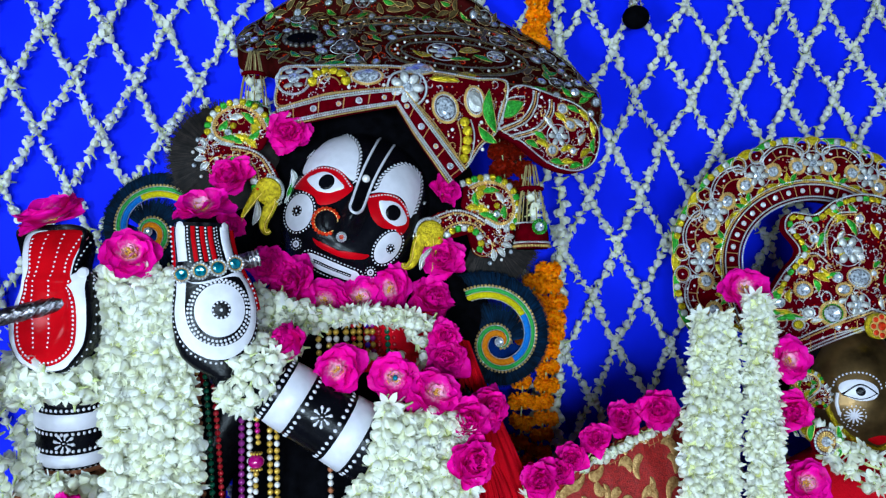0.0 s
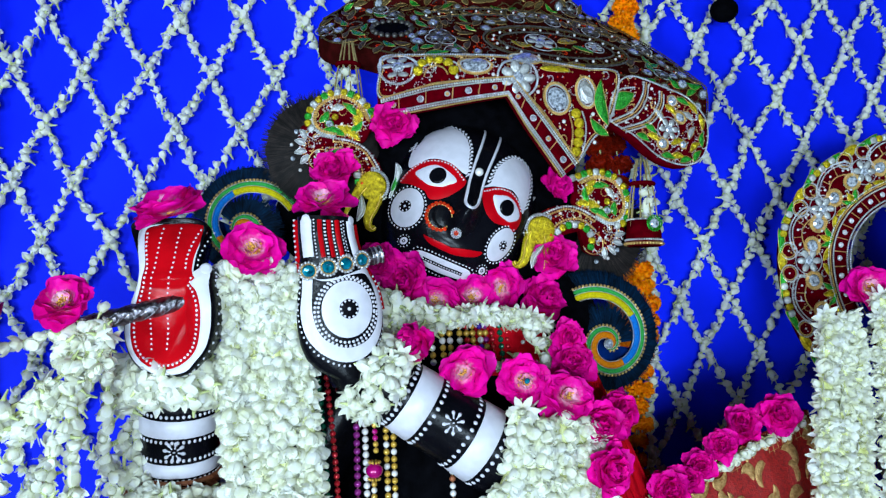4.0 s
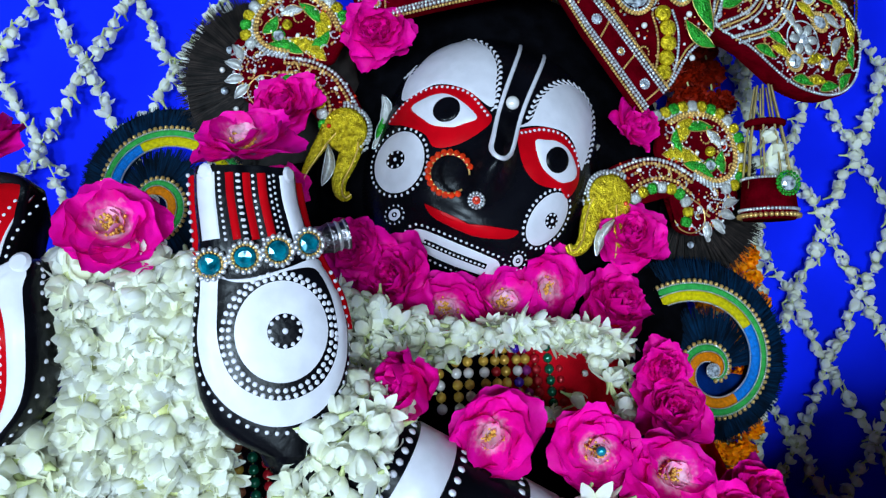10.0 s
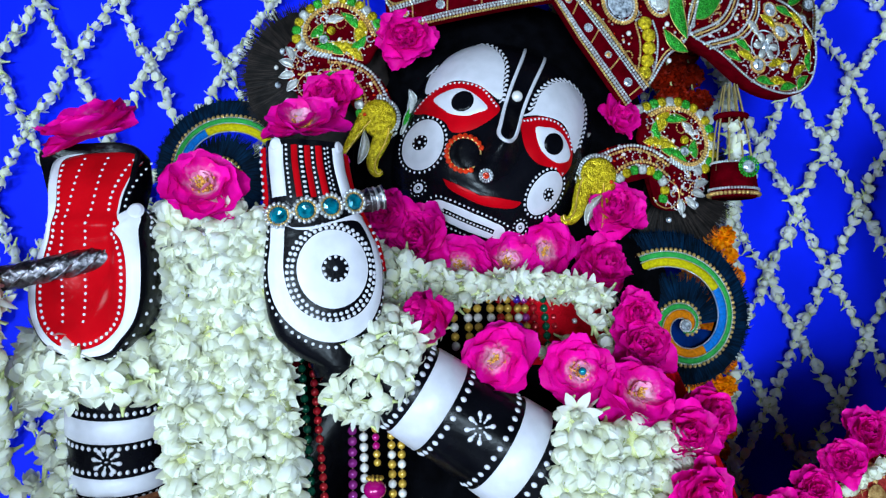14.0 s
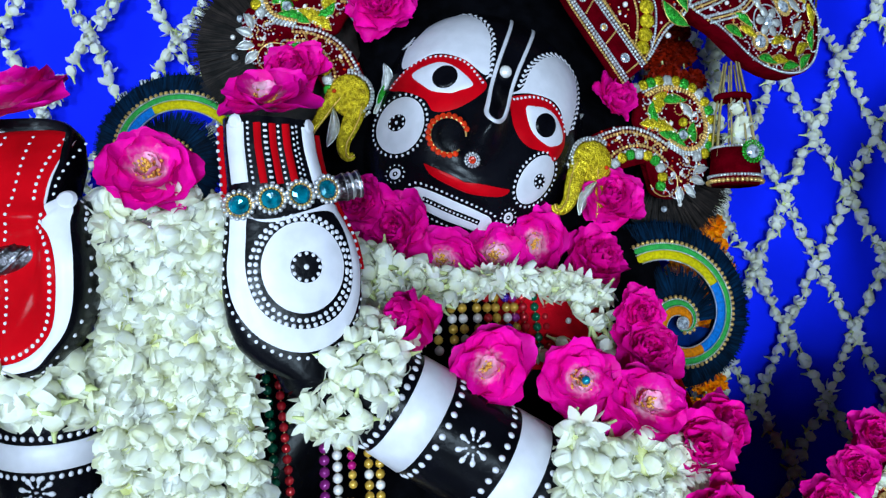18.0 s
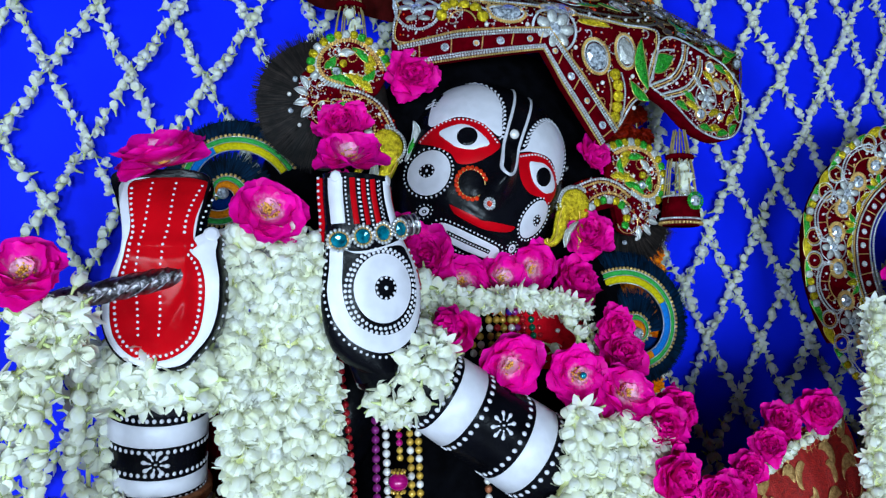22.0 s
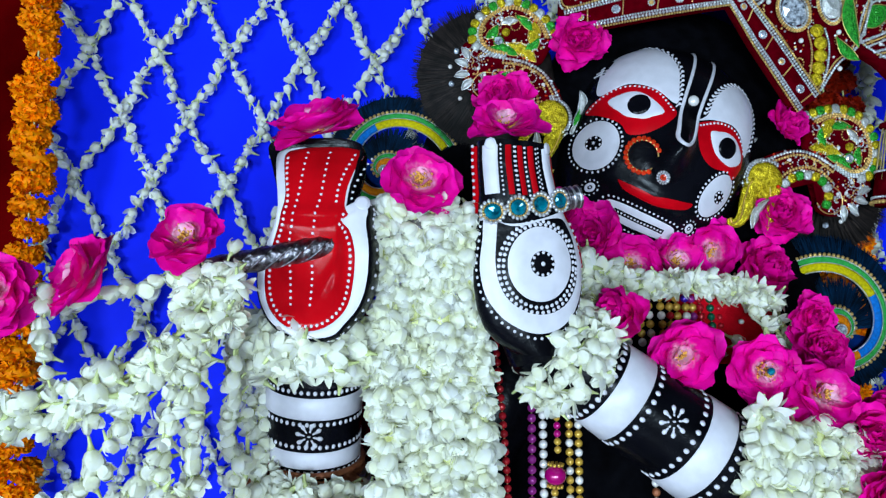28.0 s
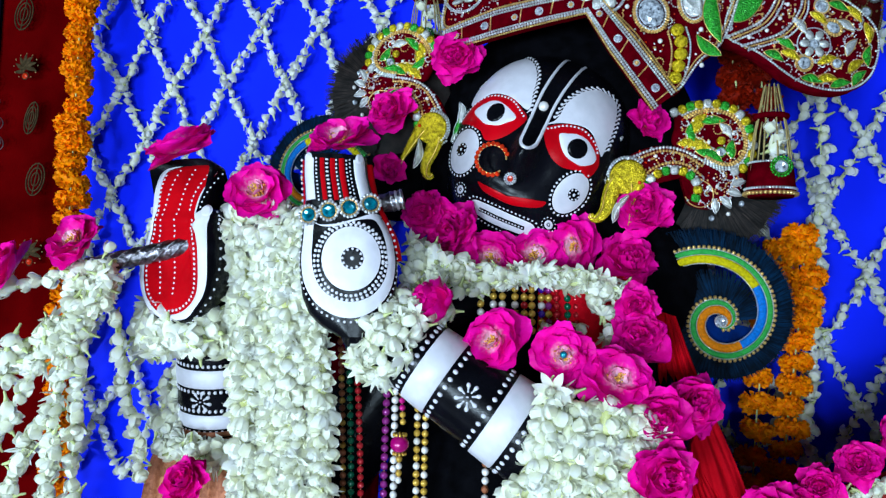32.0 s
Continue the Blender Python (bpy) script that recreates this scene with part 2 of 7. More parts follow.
# ---- mesh tools ----
class Geo:
    """Collects vertices and faces with material slots, and becomes one mesh."""

    def __init__(self):
        self.v, self.f, self.m, self.mats = [], [], [], []

    def slot(self, material):
        if material not in self.mats:
            self.mats.append(material)
        return self.mats.index(material)

    def add(self, verts, faces, material):
        k, s = len(self.v), self.slot(material)
        self.v.extend(tuple(p) for p in verts)
        self.f.extend(tuple(i + k for i in q) for q in faces)
        self.m.extend([s] * len(faces))

    def grid(self, rows, material, close=False):
        n, w = len(rows), len(rows[0])
        faces = []
        for i in range(n - 1):
            for j in range(w if close else w - 1):
                faces.append((i * w + j, i * w + (j + 1) % w, (i + 1) * w + (j + 1) % w, (i + 1) * w + j))
        self.add([p for r in rows for p in r], faces, material)

    def tube(self, path, radius, n, material, flat=1.0, caps=True):
        path = [Vector(p) for p in path]
        rad = radius if isinstance(radius, (list, tuple)) else [radius] * len(path)
        rows, side = [], None
        for i, p in enumerate(path):
            d = (path[min(i + 1, len(path) - 1)] - path[max(i - 1, 0)]).normalized()
            ref = side if side is not None else (Vector((0, -1, 0)) if abs(d.y) < 0.8 else Vector((1, 0, 0)))
            a = (ref - d * ref.dot(d)).normalized()
            side, b = a, d.cross(a)
            rows.append([p + (a * math.cos(2 * math.pi * k / n) * flat + b * math.sin(2 * math.pi * k / n)) * rad[i] for k in range(n)])
        self.grid(rows, material, True)
        if caps:
            for row, c in ((rows[0], path[0]), (rows[-1], path[-1])):
                self.add(row + [c], [(k, (k + 1) % n, n) for k in range(n)], material)

    def ball(self, c, r, material, seg=8, rings=5, m=None):
        """An ellipsoid with radii r (a number or three), turned by m."""
        r = r if isinstance(r, (list, tuple)) else (r, r, r)
        rows = []
        for i in range(rings + 1):
            a = math.pi * i / rings
            row = []
            for k in range(seg):
                q = Vector((r[0] * math.sin(a) * math.cos(2 * math.pi * k / seg), r[1] * math.sin(a) * math.sin(2 * math.pi * k / seg), r[2] * math.cos(a)))
                row.append(Vector(c) + (m @ q if m else q))
            rows.append(row)
        self.grid(rows, material, True)

    def copy_of(self, other, m, swap=None):
        k = len(self.v)
        self.v.extend(tuple(m @ Vector(p)) for p in other.v)
        self.f.extend(tuple(i + k for i in q) for q in other.f)
        ids = [self.slot(x) for x in other.mats]
        self.m.extend(ids[i] for i in other.m)

    def mesh(self, name, smooth=True):
        me = bpy.data.meshes.new(name)
        me.from_pydata(self.v, [], self.f)
        for x in self.mats:
            me.materials.append(x)
        me.polygons.foreach_set("material_index", self.m)
        if smooth:
            me.polygons.foreach_set("use_smooth", [True] * len(self.f))
        me.update()
        return me


def part(name, geo, parent=None, label="", smooth=True):
    """Links a Geo, or a finished mesh, as one object under its parent."""
    ob = new(name, geo.mesh(name, smooth) if isinstance(geo, Geo) else geo)
    ob.parent = parent
    if label:
        ob["label"] = label
    return ob


def thing(name, at, label, category, group="", kind=""):
    ob = new(name)
    ob.location = at
    ob.empty_display_size = 0.01
    return tagged(ob, label, category, group, kind)


def spline(points, n):
    """n points along a smooth curve through the points."""
    pts = [Vector(p) for p in points]
    pts = [pts[0] * 2 - pts[1]] + pts + [pts[-1] * 2 - pts[-2]]
    out, segs = [], len(pts) - 3
    for k in range(n):
        s = k / (n - 1) * segs
        i = min(int(s), segs - 1)
        t = s - i
        a, b, c, d = pts[i:i + 4]
        out.append(0.5 * ((2 * b) + (c - a) * t + (2 * a - 5 * b + 4 * c - d) * t * t + (3 * b - a - 3 * c + d) * t ** 3))
    return out


def evenly(path, step):
    """Points every step along a polyline, with the directions there."""
    path = [Vector(p) for p in path]
    out, left = [], 0.0
    for a, b in zip(path, path[1:]):
        length = (b - a).length
        if length < 1e-9:
            continue
        d = (b - a) / length
        while left < length:
            out.append((a + d * left, d))
            left += step
        left -= length
    return out


def basis(origin, x, z):
    """A pose at origin whose z axis is z and whose x axis lies near x."""
    z = Vector(z).normalized()
    x = Vector(x)
    x = (x - z * x.dot(z)).normalized()
    y = z.cross(x)
    return Matrix(((x.x, y.x, z.x, origin[0]), (x.y, y.y, z.y, origin[1]), (x.z, y.z, z.z, origin[2]), (0, 0, 0, 1)))


class Paint:
    """Paint and ornament laid on a surface S(u, v) -> place."""

    def __init__(self, geo, surface):
        self.g, self.s = geo, surface

    def at(self, u, v, lift=0.0):
        p = self.s(u, v)
        if lift:
            a, b = self.s(u + 1e-4, v) - p, self.s(u, v + 1e-4) - p
            n = a.cross(b)
            if n.length > 0:
                p = p + n.normalized() * lift
        return p

    def normal(self, u, v):
        p = self.s(u, v)
        return (self.s(u + 1e-4, v) - p).cross(self.s(u, v + 1e-4) - p).normalized()

    def patch(self, outline, material, lift=0.0006, rings=5, n=48, smooth=True):
        pts = closed(outline, n) if smooth else [Vector((*p, 0)) for p in outline]
        n = len(pts)
        c = sum(pts, Vector((0, 0, 0))) / n
        rows = [[self.at(*(c + (p - c) * k / rings).xy, lift if k < rings else lift * 0.2) for p in pts] for k in range(rings + 1)]
        self.g.grid(rows[1:], material, True)
        self.g.add(rows[1] + [rows[0][0]], [(k, (k + 1) % n, n) for k in range(n)], material)

    def ring(self, outer, inner, material, lift=0.0006, n=64, rings=3):
        a, b = closed(outer, n), closed(inner, n)
        rows = [[self.at(*(p + (q - p) * k / rings).xy, lift if 0 < k < rings else lift * 0.5) for p, q in zip(a, b)] for k in range(rings + 1)]
        self.g.grid(rows, material, True)

    def stroke(self, line, width, material, lift=0.0008, n=30):
        pts = spline([(*p, 0) for p in line], n)
        rows = []
        for i, p in enumerate(pts):
            d = (pts[min(i + 1, n - 1)] - pts[max(i - 1, 0)]).normalized()
            s = Vector((-d.y, d.x, 0)) * width / 2
            rows.append([self.at(*(p - s).xy, 0), self.at(*(p - s * 0.6).xy, lift), self.at(*(p + s * 0.6).xy, lift), self.at(*(p + s).xy, 0)])
        self.g.grid(rows, material)

    def dot(self, u, v, r, material, lift=0.0002, high=0.5, n=8):
        c, z = self.at(u, v, lift), self.normal(u, v)
        m = basis(c, (1, 0, 0), z)
        ring1 = [m @ Vector((r * math.cos(2 * math.pi * k / n), r * math.sin(2 * math.pi * k / n), 0)) for k in range(n)]
        ring2 = [m @ Vector((0.7 * r * math.cos(2 * math.pi * k / n), 0.7 * r * math.sin(2 * math.pi * k / n), r * high * 0.75)) for k in range(n)]
        self.g.grid([ring1, ring2], material, True)
        self.g.add(ring2 + [m @ Vector((0, 0, r * high))], [(k, (k + 1) % n, n) for k in range(n)], material)

    def dots(self, line, step, r, material, loop=False, lift=0.0002, smooth=True):
        pts = closed(line, 90) if loop else (spline([(*p, 0) for p in line], 60) if len(line) > 2 else [Vector((*p, 0)) for p in line])
        if loop:
            pts = pts + [pts[0]]
        for p, d in evenly(pts, step):
            self.dot(p.x, p.y, r, material, lift)


def closed(outline, n):
    """n points round a smooth closed curve through the outline."""
    pts = [Vector((p[0], p[1], 0)) for p in outline]
    k, out = len(pts), []
    for j in range(n):
        s = j / n * k
        i = int(s)
        t = s - i
        a, b, c, d = pts[i - 1], pts[i % k], pts[(i + 1) % k], pts[(i + 2) % k]
        out.append(0.5 * ((2 * b) + (c - a) * t + (2 * a - 5 * b + 4 * c - d) * t * t + (3 * b - a - 3 * c + d) * t ** 3))
    return out


def circle(u, v, r, r2=None, turn=0.0, n=20):
    r2 = r2 or r
    c, s = math.cos(radians(turn)), math.sin(radians(turn))
    return [(u + r * math.cos(2 * math.pi * k / n) * c - r2 * math.sin(2 * math.pi * k / n) * s,
             v + r * math.cos(2 * math.pi * k / n) * s + r2 * math.sin(2 * math.pi * k / n) * c) for k in range(n)]


def shrink(outline, by):
    """The outline moved inwards by that many metres."""
    n, out = len(outline), []
    c = sum((Vector((*p, 0)) for p in outline), Vector((0, 0, 0))) / n
    for i, p in enumerate(outline):
        a, b = Vector((*outline[i - 1], 0)), Vector((*outline[(i + 1) % n], 0))
        d = (b - a).normalized()
        s = Vector((-d.y, d.x, 0))
        if s.dot(c - Vector((*p, 0))) < 0:
            s = -s
        q = Vector((*p, 0)) + s * by
        out.append((q.x, q.y))
    return out


# ---- setting ----
def box(name, lo, hi, material, label, category):
    g = Geo()
    x0, y0, z0 = lo
    x1, y1, z1 = hi
    g.add([(x0, y0, z0), (x1, y0, z0), (x1, y1, z0), (x0, y1, z0), (x0, y0, z1), (x1, y0, z1), (x1, y1, z1), (x0, y1, z1)],
          [(0, 3, 2, 1), (4, 5, 6, 7), (0, 1, 5, 4), (1, 2, 6, 5), (2, 3, 7, 6), (3, 0, 4, 7)], material)
    return tagged(part(name, g, smooth=False), label, category, kind="structure")


box("floor", (-2.6, -3.0, -0.12), (2.8, 2.0, 0.0), MARBLE, "plain stone floor of the temple hall", "floor")
box("ceiling", (-2.6, -3.0, 3.0), (2.8, 2.0, 3.12), WALL, "plain ceiling of the temple hall", "ceiling")
box("wall_north", (-2.6, 1.6, 0.0), (2.8, 1.72, 3.0), WALL, "plain back wall behind the shrine hangings", "wall")
box("wall_south", (-2.6, -3.12, 0.0), (2.8, -3.0, 3.0), WALL, "plain wall of the temple hall", "wall")
box("wall_west", (-2.72, -3.12, 0.0), (-2.6, 1.72, 3.0), WALL, "plain wall of the temple hall", "wall")
# added beam, never in view, that blocks light towards the top
box("unseen_light_block", (-2.6, -0.62, 1.630), (2.8, -0.50, 3.0), WALL, "unseen beam added to hold light off the upper part of the shrine", "lintel")
box("wall_east", (2.8, -3.12, 0.0), (2.92, 1.72, 3.0), WALL, "plain wall of the temple hall", "wall")
box("altar", (-1.0, 0.62, 0.0), (1.6, 1.42, 1.0), MARBLE, "stone altar on which the statues stand", "altar")


def cloth(name, x0, x1, z0, z1, y, fold, material, label, category, nx=160, nz=60, seed=0, freq=22.0):
    """A hanging cloth with soft folds and a thickness."""
    g, rows = Geo(), []
    for back in (0, 1):
        rows = []
        for i in range(nz + 1):
            row = []
            for k in range(nx + 1):
                x, z = x0 + (x1 - x0) * k / nx, z1 + (z0 - z1) * i / nz
                d = fold * (noise.noise((x * freq * 0.35 + seed, z * 1.4, seed)) + 0.5 * noise.noise((x * freq + seed, z * 3.0, 3 + seed)))
                row.append((x, y + d + back * 0.004, z))
            rows.append(row if not back else row[::-1])
        g.grid(rows, material)
    return tagged(part(name, g), label, category, kind="structure")


cloth("backdrop", -0.665, 1.5, 1.0, 2.6, 1.225, 0.006, BLUE, "deep blue satin backdrop cloth hung behind the statues", "backdrop cloth", seed=2.3, freq=9)
cloth("side_cloth", -0.90, -0.60, 1.0, 2.6, 1.272, 0.008, SIDE_RED, "deep red cloth panel beside the blue backdrop", "cloth panel", 60, 60, seed=7.1, freq=30)
cloth("curtain", -1.7, -0.868, 1.0, 2.6, 1.266, 0.008, CURTAIN, "near black curtain hanging beside the red cloth", "curtain", seed=4.1, freq=16)


# ---- the main statue: one mesh ----
FM, FROLL = Vector((0.039, 0.943, 1.636)), radians(23)
FR, FU = Vector((math.cos(FROLL), 0, -math.sin(FROLL))), Vector((math.sin(FROLL), 0, math.cos(FROLL)))
FA, FC, FB, FV, FP = 0.090, 0.104, 0.085, -0.014, 2.3
FW = FB * math.sqrt(1 - (0.041 / FA) ** FP - (0.014 / FC) ** FP)


def face(u, v):
    k = 1 - abs(u / FA) ** FP - abs((v - FV) / FC) ** FP
    w = FB * math.sqrt(max(k, 0.0)) - FW
    nose = 0.020 * math.exp(-((u + 0.001) / 0.012) ** 2) * max(0.0, math.sin(math.pi * min(1, max(0, (0.012 - v) / 0.075)))) ** 1.5
    lip = 0.005 * math.exp(-(u / 0.03) ** 2 - ((v + 0.07) / 0.008) ** 2)
    return FM + FR * u + FU * v + Vector((0, -1, 0)) * (w + nose + lip)


def build_statue():
    g = Geo()
    # head: painted front and plain back
    n, rings = 72, 34
    rows = []
    for i in range(rings + 1):
        a = 0.5 * math.pi * i / rings
        row = []
        for k in range(n):
            t = 2 * math.pi * k / n
            c, s = math.cos(t), math.sin(t)
            r = (abs(c) ** FP + abs(s) ** FP) ** (-1 / FP) * math.sin(a) ** (2 / FP)
            row.append(face(FA * r * c, FV + FC * r * s))
        rows.append(row)
    edge = rows[-1]
    for j in range(1, 9):
        a = 0.5 * math.pi * j / 8
        centre = FM + FU * FV + Vector((0, FW, 0))
        rows.append([centre + (p - centre) * math.cos(a) + Vector((0, 0.07 * math.sin(a), 0)) for p in edge])
    g.grid(rows, BLACK, True)
    P = Paint(g, face)
    # red round the eyes, white brows, eyes
    red_l = [(-0.080, -0.017), (-0.0765, -0.003), (-0.0685, 0.009), (-0.057, 0.017), (-0.043, 0.0195), (-0.032, 0.018), (-0.022, 0.012), (-0.013, 0.005),
             (-0.016, -0.006), (-0.028, -0.021), (-0.042, -0.028), (-0.052, -0.021), (-0.068, -0.018)]
    red_r = [(0.007, 0.003), (0.0207, 0.0136), (0.033, 0.0175), (0.0427, 0.017), (0.055, 0.0105), (0.0607, 0.003), (0.0646, -0.009), (0.0605, -0.022),
             (0.052, -0.020), (0.036, -0.024), (0.023, -0.020), (0.012, -0.0093)]
    brow_l = [(-0.0765, 0.002), (-0.0806, 0.027), (-0.0750, 0.055), (-0.058, 0.071), (-0.038, 0.065), (-0.0247, 0.050), (-0.0188, 0.030), (-0.016, 0.013), (-0.0378, 0.0195), (-0.059, 0.0175)]
    brow_r = [(0.006, 0.0065), (0.0130, 0.016), (0.0145, 0.034), (0.0231, 0.052), (0.0371, 0.0624), (0.054, 0.058), (0.0620, 0.0355), (0.0640, 0.009), (0.0630, 0.002), (0.0576, 0.009), (0.0418, 0.019), (0.0203, 0.0145)]
    P.patch(brow_l, WHITE, 0.0005, 6, 64)
    P.patch(brow_r, WHITE, 0.0005, 6, 64)
    P.patch(red_l, RED_F, 0.0010, 6, 64)
    P.patch(red_r, RED_F, 0.0010, 6, 64)
    P.patch([(-0.0699, -0.0043), (-0.0607, 0.0075), (-0.0492, 0.013), (-0.0347, 0.010), (-0.0205, 0.0018), (-0.0285, -0.0066), (-0.0352, -0.0117), (-0.0476, -0.0144), (-0.0557, -0.0126)], WHITE, 0.0018)
    P.patch([(0.0189, 0.0024), (0.0271, 0.0078), (0.0359, 0.011), (0.0471, 0.0098), (0.0587, 0.0014), (0.0615, -0.0066), (0.056, -0.0133), (0.0478, -0.0168), (0.0314, -0.0133)], WHITE, 0.0018)
    P.patch(circle(-0.0438, 0.0001, 0.0097, 0.0108, -15), BLACK, 0.0030)
    P.patch(circle(0.0408, -0.0024, 0.0098, 0.0105, -15), BLACK, 0.0030)
    P.dots(shrink(red_l, 0.0022)[:8], 0.0036, 0.0011, WHITE, lift=0.0016)
    P.dots(shrink(red_r, 0.0022)[:6], 0.0036, 0.0011, WHITE, lift=0.0016)
    # comma strokes that fringe the brows
    for line in (brow_l[1:8], brow_r[1:8]):
        c = sum((Vector((*p, 0)) for p in line), Vector((0, 0, 0))) / len(line)
        for p, d in evenly(spline([(*p, 0) for p in line], 60), 0.0047):
            s = Vector((-d.y, d.x, 0))
            if s.dot(p - c) < 0:
                s = -s
            q = p + s * 0.0028
            P.dot(q.x, q.y, 0.0015, WHITE)
            P.stroke([(q.x, q.y), ((p + s * 0.0012 + d * 0.0018).x, (p + s * 0.0012 + d * 0.0018).y), ((p + d * 0.004).x, (p + d * 0.004).y)], 0.0012, WHITE, 0.0005, 5)
    # cheeks
    for u, v, a, b, tilt, iu, iv, ir in ((-0.0614, -0.0440, 0.0170, 0.0225, 14, -0.0640, -0.0433, 0.0073), (0.0520, -0.0420, 0.0130, 0.0215, -16, 0.0550, -0.0419, 0.0062)):
        P.patch(circle(u, v, a, b, tilt), WHITE, 0.0007)
        P.dots(circle(u, v, a + 0.0022, b + 0.0022, tilt), 0.0042, 0.0012, WHITE, True)
        P.patch(circle(iu, iv, ir, ir * 1.1), BLACK, 0.0012, 3, 24)
        for k in range(8):
            P.dot(iu + ir * 0.68 * math.cos(k * math.pi / 4), iv + ir * 0.72 * math.sin(k * math.pi / 4), 0.0011, WHITE, 0.0012)
        P.dot(iu, iv, 0.0015, WHITE, 0.0012)
    for u, v in ((-0.0501, -0.0795), (0.0445, -0.0768)):
        P.ring(circle(u, v, 0.0040), circle(u, v, 0.0018), WHITE, 0.0006, 24)
        P.dot(u, v, 0.0010, WHITE)
        P.dots(circle(u, v, 0.0064), 0.0033, 0.0008, WHITE, True)
    # chin bar
    bar = [(-0.0350, -0.0880), (-0.031, -0.0835), (-0.020, -0.0828), (0.0, -0.0830), (0.020, -0.0828), (0.031, -0.0830), (0.0350, -0.088), (0.031, -0.0945), (0.018, -0.0965), (0.0, -0.0975), (-0.018, -0.0965), (-0.031, -0.0935)]
    P.patch(bar, WHITE, 0.0007)
    P.dots([(p[0] * 1.09, -0.0895 + (p[1] + 0.0895) * 1.38) for p in bar], 0.0042, 0.0011, WHITE, True)
    P.stroke([(-0.0235, -0.0895), (0.0, -0.0902), (0.0245, -0.0893)], 0.0048, BLACK, 0.0011)
    P.dots([(-0.0225, -0.0895), (0.0, -0.0902), (0.0235, -0.0893)], 0.0032, 0.0010, WHITE, lift=0.0012)
    # lips
    P.patch([(-0.0335, -0.0665), (-0.022, -0.0705), (0.000, -0.0698), (0.018, -0.0655), (0.0345, -0.0590), (0.030, -0.0670), (0.0084, -0.0745), (-0.0125, -0.0747), (-0.026, -0.0725)], RED_F, 0.0014)
    # forehead mark
    P.stroke([(-0.010, 0.088), (-0.0112, 0.030), (-0.0082, -0.010), (-0.0072, -0.0180), (-0.0045, -0.0220), (-0.0005, -0.0236), (0.0035, -0.0222), (0.0063, -0.0182), (0.0072, -0.010), (0.0055, 0.0285), (0.010, 0.084)], 0.0030, WHITE, 0.0010, 90)
    # hair and the dark mass behind the head
    hair = Matrix.Rotation(FROLL, 3, "Y")
    g.ball((0.050, 1.045, 1.628), (0.146, 0.055, 0.155), HAIR, 40, 24, hair)
    g.ball((-0.060, 1.075, 1.60), (0.062, 0.03, 0.062), HAIR, 24, 14)
    g.ball((-0.132, 1.075, 1.622), (0.058, 0.03, 0.062), HAIR, 24, 14)
    g.ball((0.075, 1.03, 1.49), (0.135, 0.045, 0.10), HAIR, 32, 18)
    # torso down to the altar
    rows = []
    for z, rx, ry, cx, cy in ((1.53, 0.03, 0.03, 0.04, 1.01), (1.50, 0.085, 0.06, 0.045, 1.045), (1.46, 0.115, 0.07, 0.045, 1.05), (1.40, 0.125, 0.075, 0.04, 1.045), (1.30, 0.135, 0.08, 0.02, 1.02), (1.18, 0.14, 0.09, 0.02, 1.0), (1.0, 0.15, 0.10, 0.02, 1.0)):
        rows.append([(cx + rx * math.cos(2 * math.pi * k / 48), cy + ry * math.sin(2 * math.pi * k / 48), z) for k in range(48)])
    g.grid(rows, HAIR, True)

    # forearms with painted bands
    def forearm(a, b, r, r2, bands, rows_of_dots, flower, flower_turn):
        a, b = Vector(a), Vector(b)
        d = (b - a).normalized()
        e1 = (Vector((0, -1, 0)) - d * -d.y).normalized()
        e2 = d.cross(e1)
        length = (b - a).length

        def S(u, v):
            t = v / length
            rr = r + (r2 - r) * t
            return a + d * v + (e1 * math.cos(u) + e2 * math.sin(u)) * rr
        rows = []
        for i in range(31):
            rows.append([S(-2 * math.pi * k / 48, length * i / 30) for k in range(48)])
        g.grid(rows, BLACK, True)
        g.add(rows[0] + [a], [(k, (k + 1) % 48, 48) for k in range(48)], BLACK)
        g.add(rows[-1] + [b], [(k, (k + 1) % 48, 48) for k in range(48)], BLACK)
        for v0, v1 in bands:
            out = []
            for v in (v0, v0 + 0.0008, v1 - 0.0008, v1):
                lift = 0.0008 if v0 < v < v1 else -0.0002
                t = v / length
                rr = r + (r2 - r) * t + lift
                out.append([a + d * v + (e1 * math.cos(2 * math.pi * k / 48) - e2 * math.sin(2 * math.pi * k / 48)) * rr for k in range(48)])
            g.grid(out, WHITE, True)
        for v, size in rows_of_dots:
            count = int(2 * math.pi * r / (size * 3.1))
            for k in range(count):
                u = 2 * math.pi * k / count
                c = S(u, v)
                nrm = (c - a - d * v).normalized()
                m = basis(c, d, nrm)
                g.ball(c, (size * 1.15, size, size * 0.5), WHITE, 8, 4, m.to_3x3())
        if flower is not None:
            u0, v0 = flower
            for k in range(8):
                t = k * math.pi / 4 + flower_turn
                for s, sz in ((0.0042, 0.0009), (0.0062, 0.0010), (0.0086, 0.0019)):
                    c = S(u0 + s * math.sin(t) / r, v0 + s * math.cos(t))
                    nrm = (c - a - d * (v0 + s * math.cos(t))).normalized()
                    tan = (e2 * math.sin(t) + d * math.cos(t))
                    g.ball(c, (sz * 1.3, sz, sz * 0.4), WHITE, 8, 4, basis(c, tan, nrm).to_3x3())
            c = S(u0, v0)
            g.ball(c, (0.0014, 0.0014, 0.0008), WHITE, 8, 4)

    forearm((-0.098, 0.872, 1.452), (0.078, 0.882, 1.338), 0.0315, 0.0425, [(0.060, 0.084), (0.133, 0.156)],
            [(0.0555, 0.0021), (0.0890, 0.0021), (0.1275, 0.0021), (0.1610, 0.0021)], (-0.12, 0.1085), 0.2)
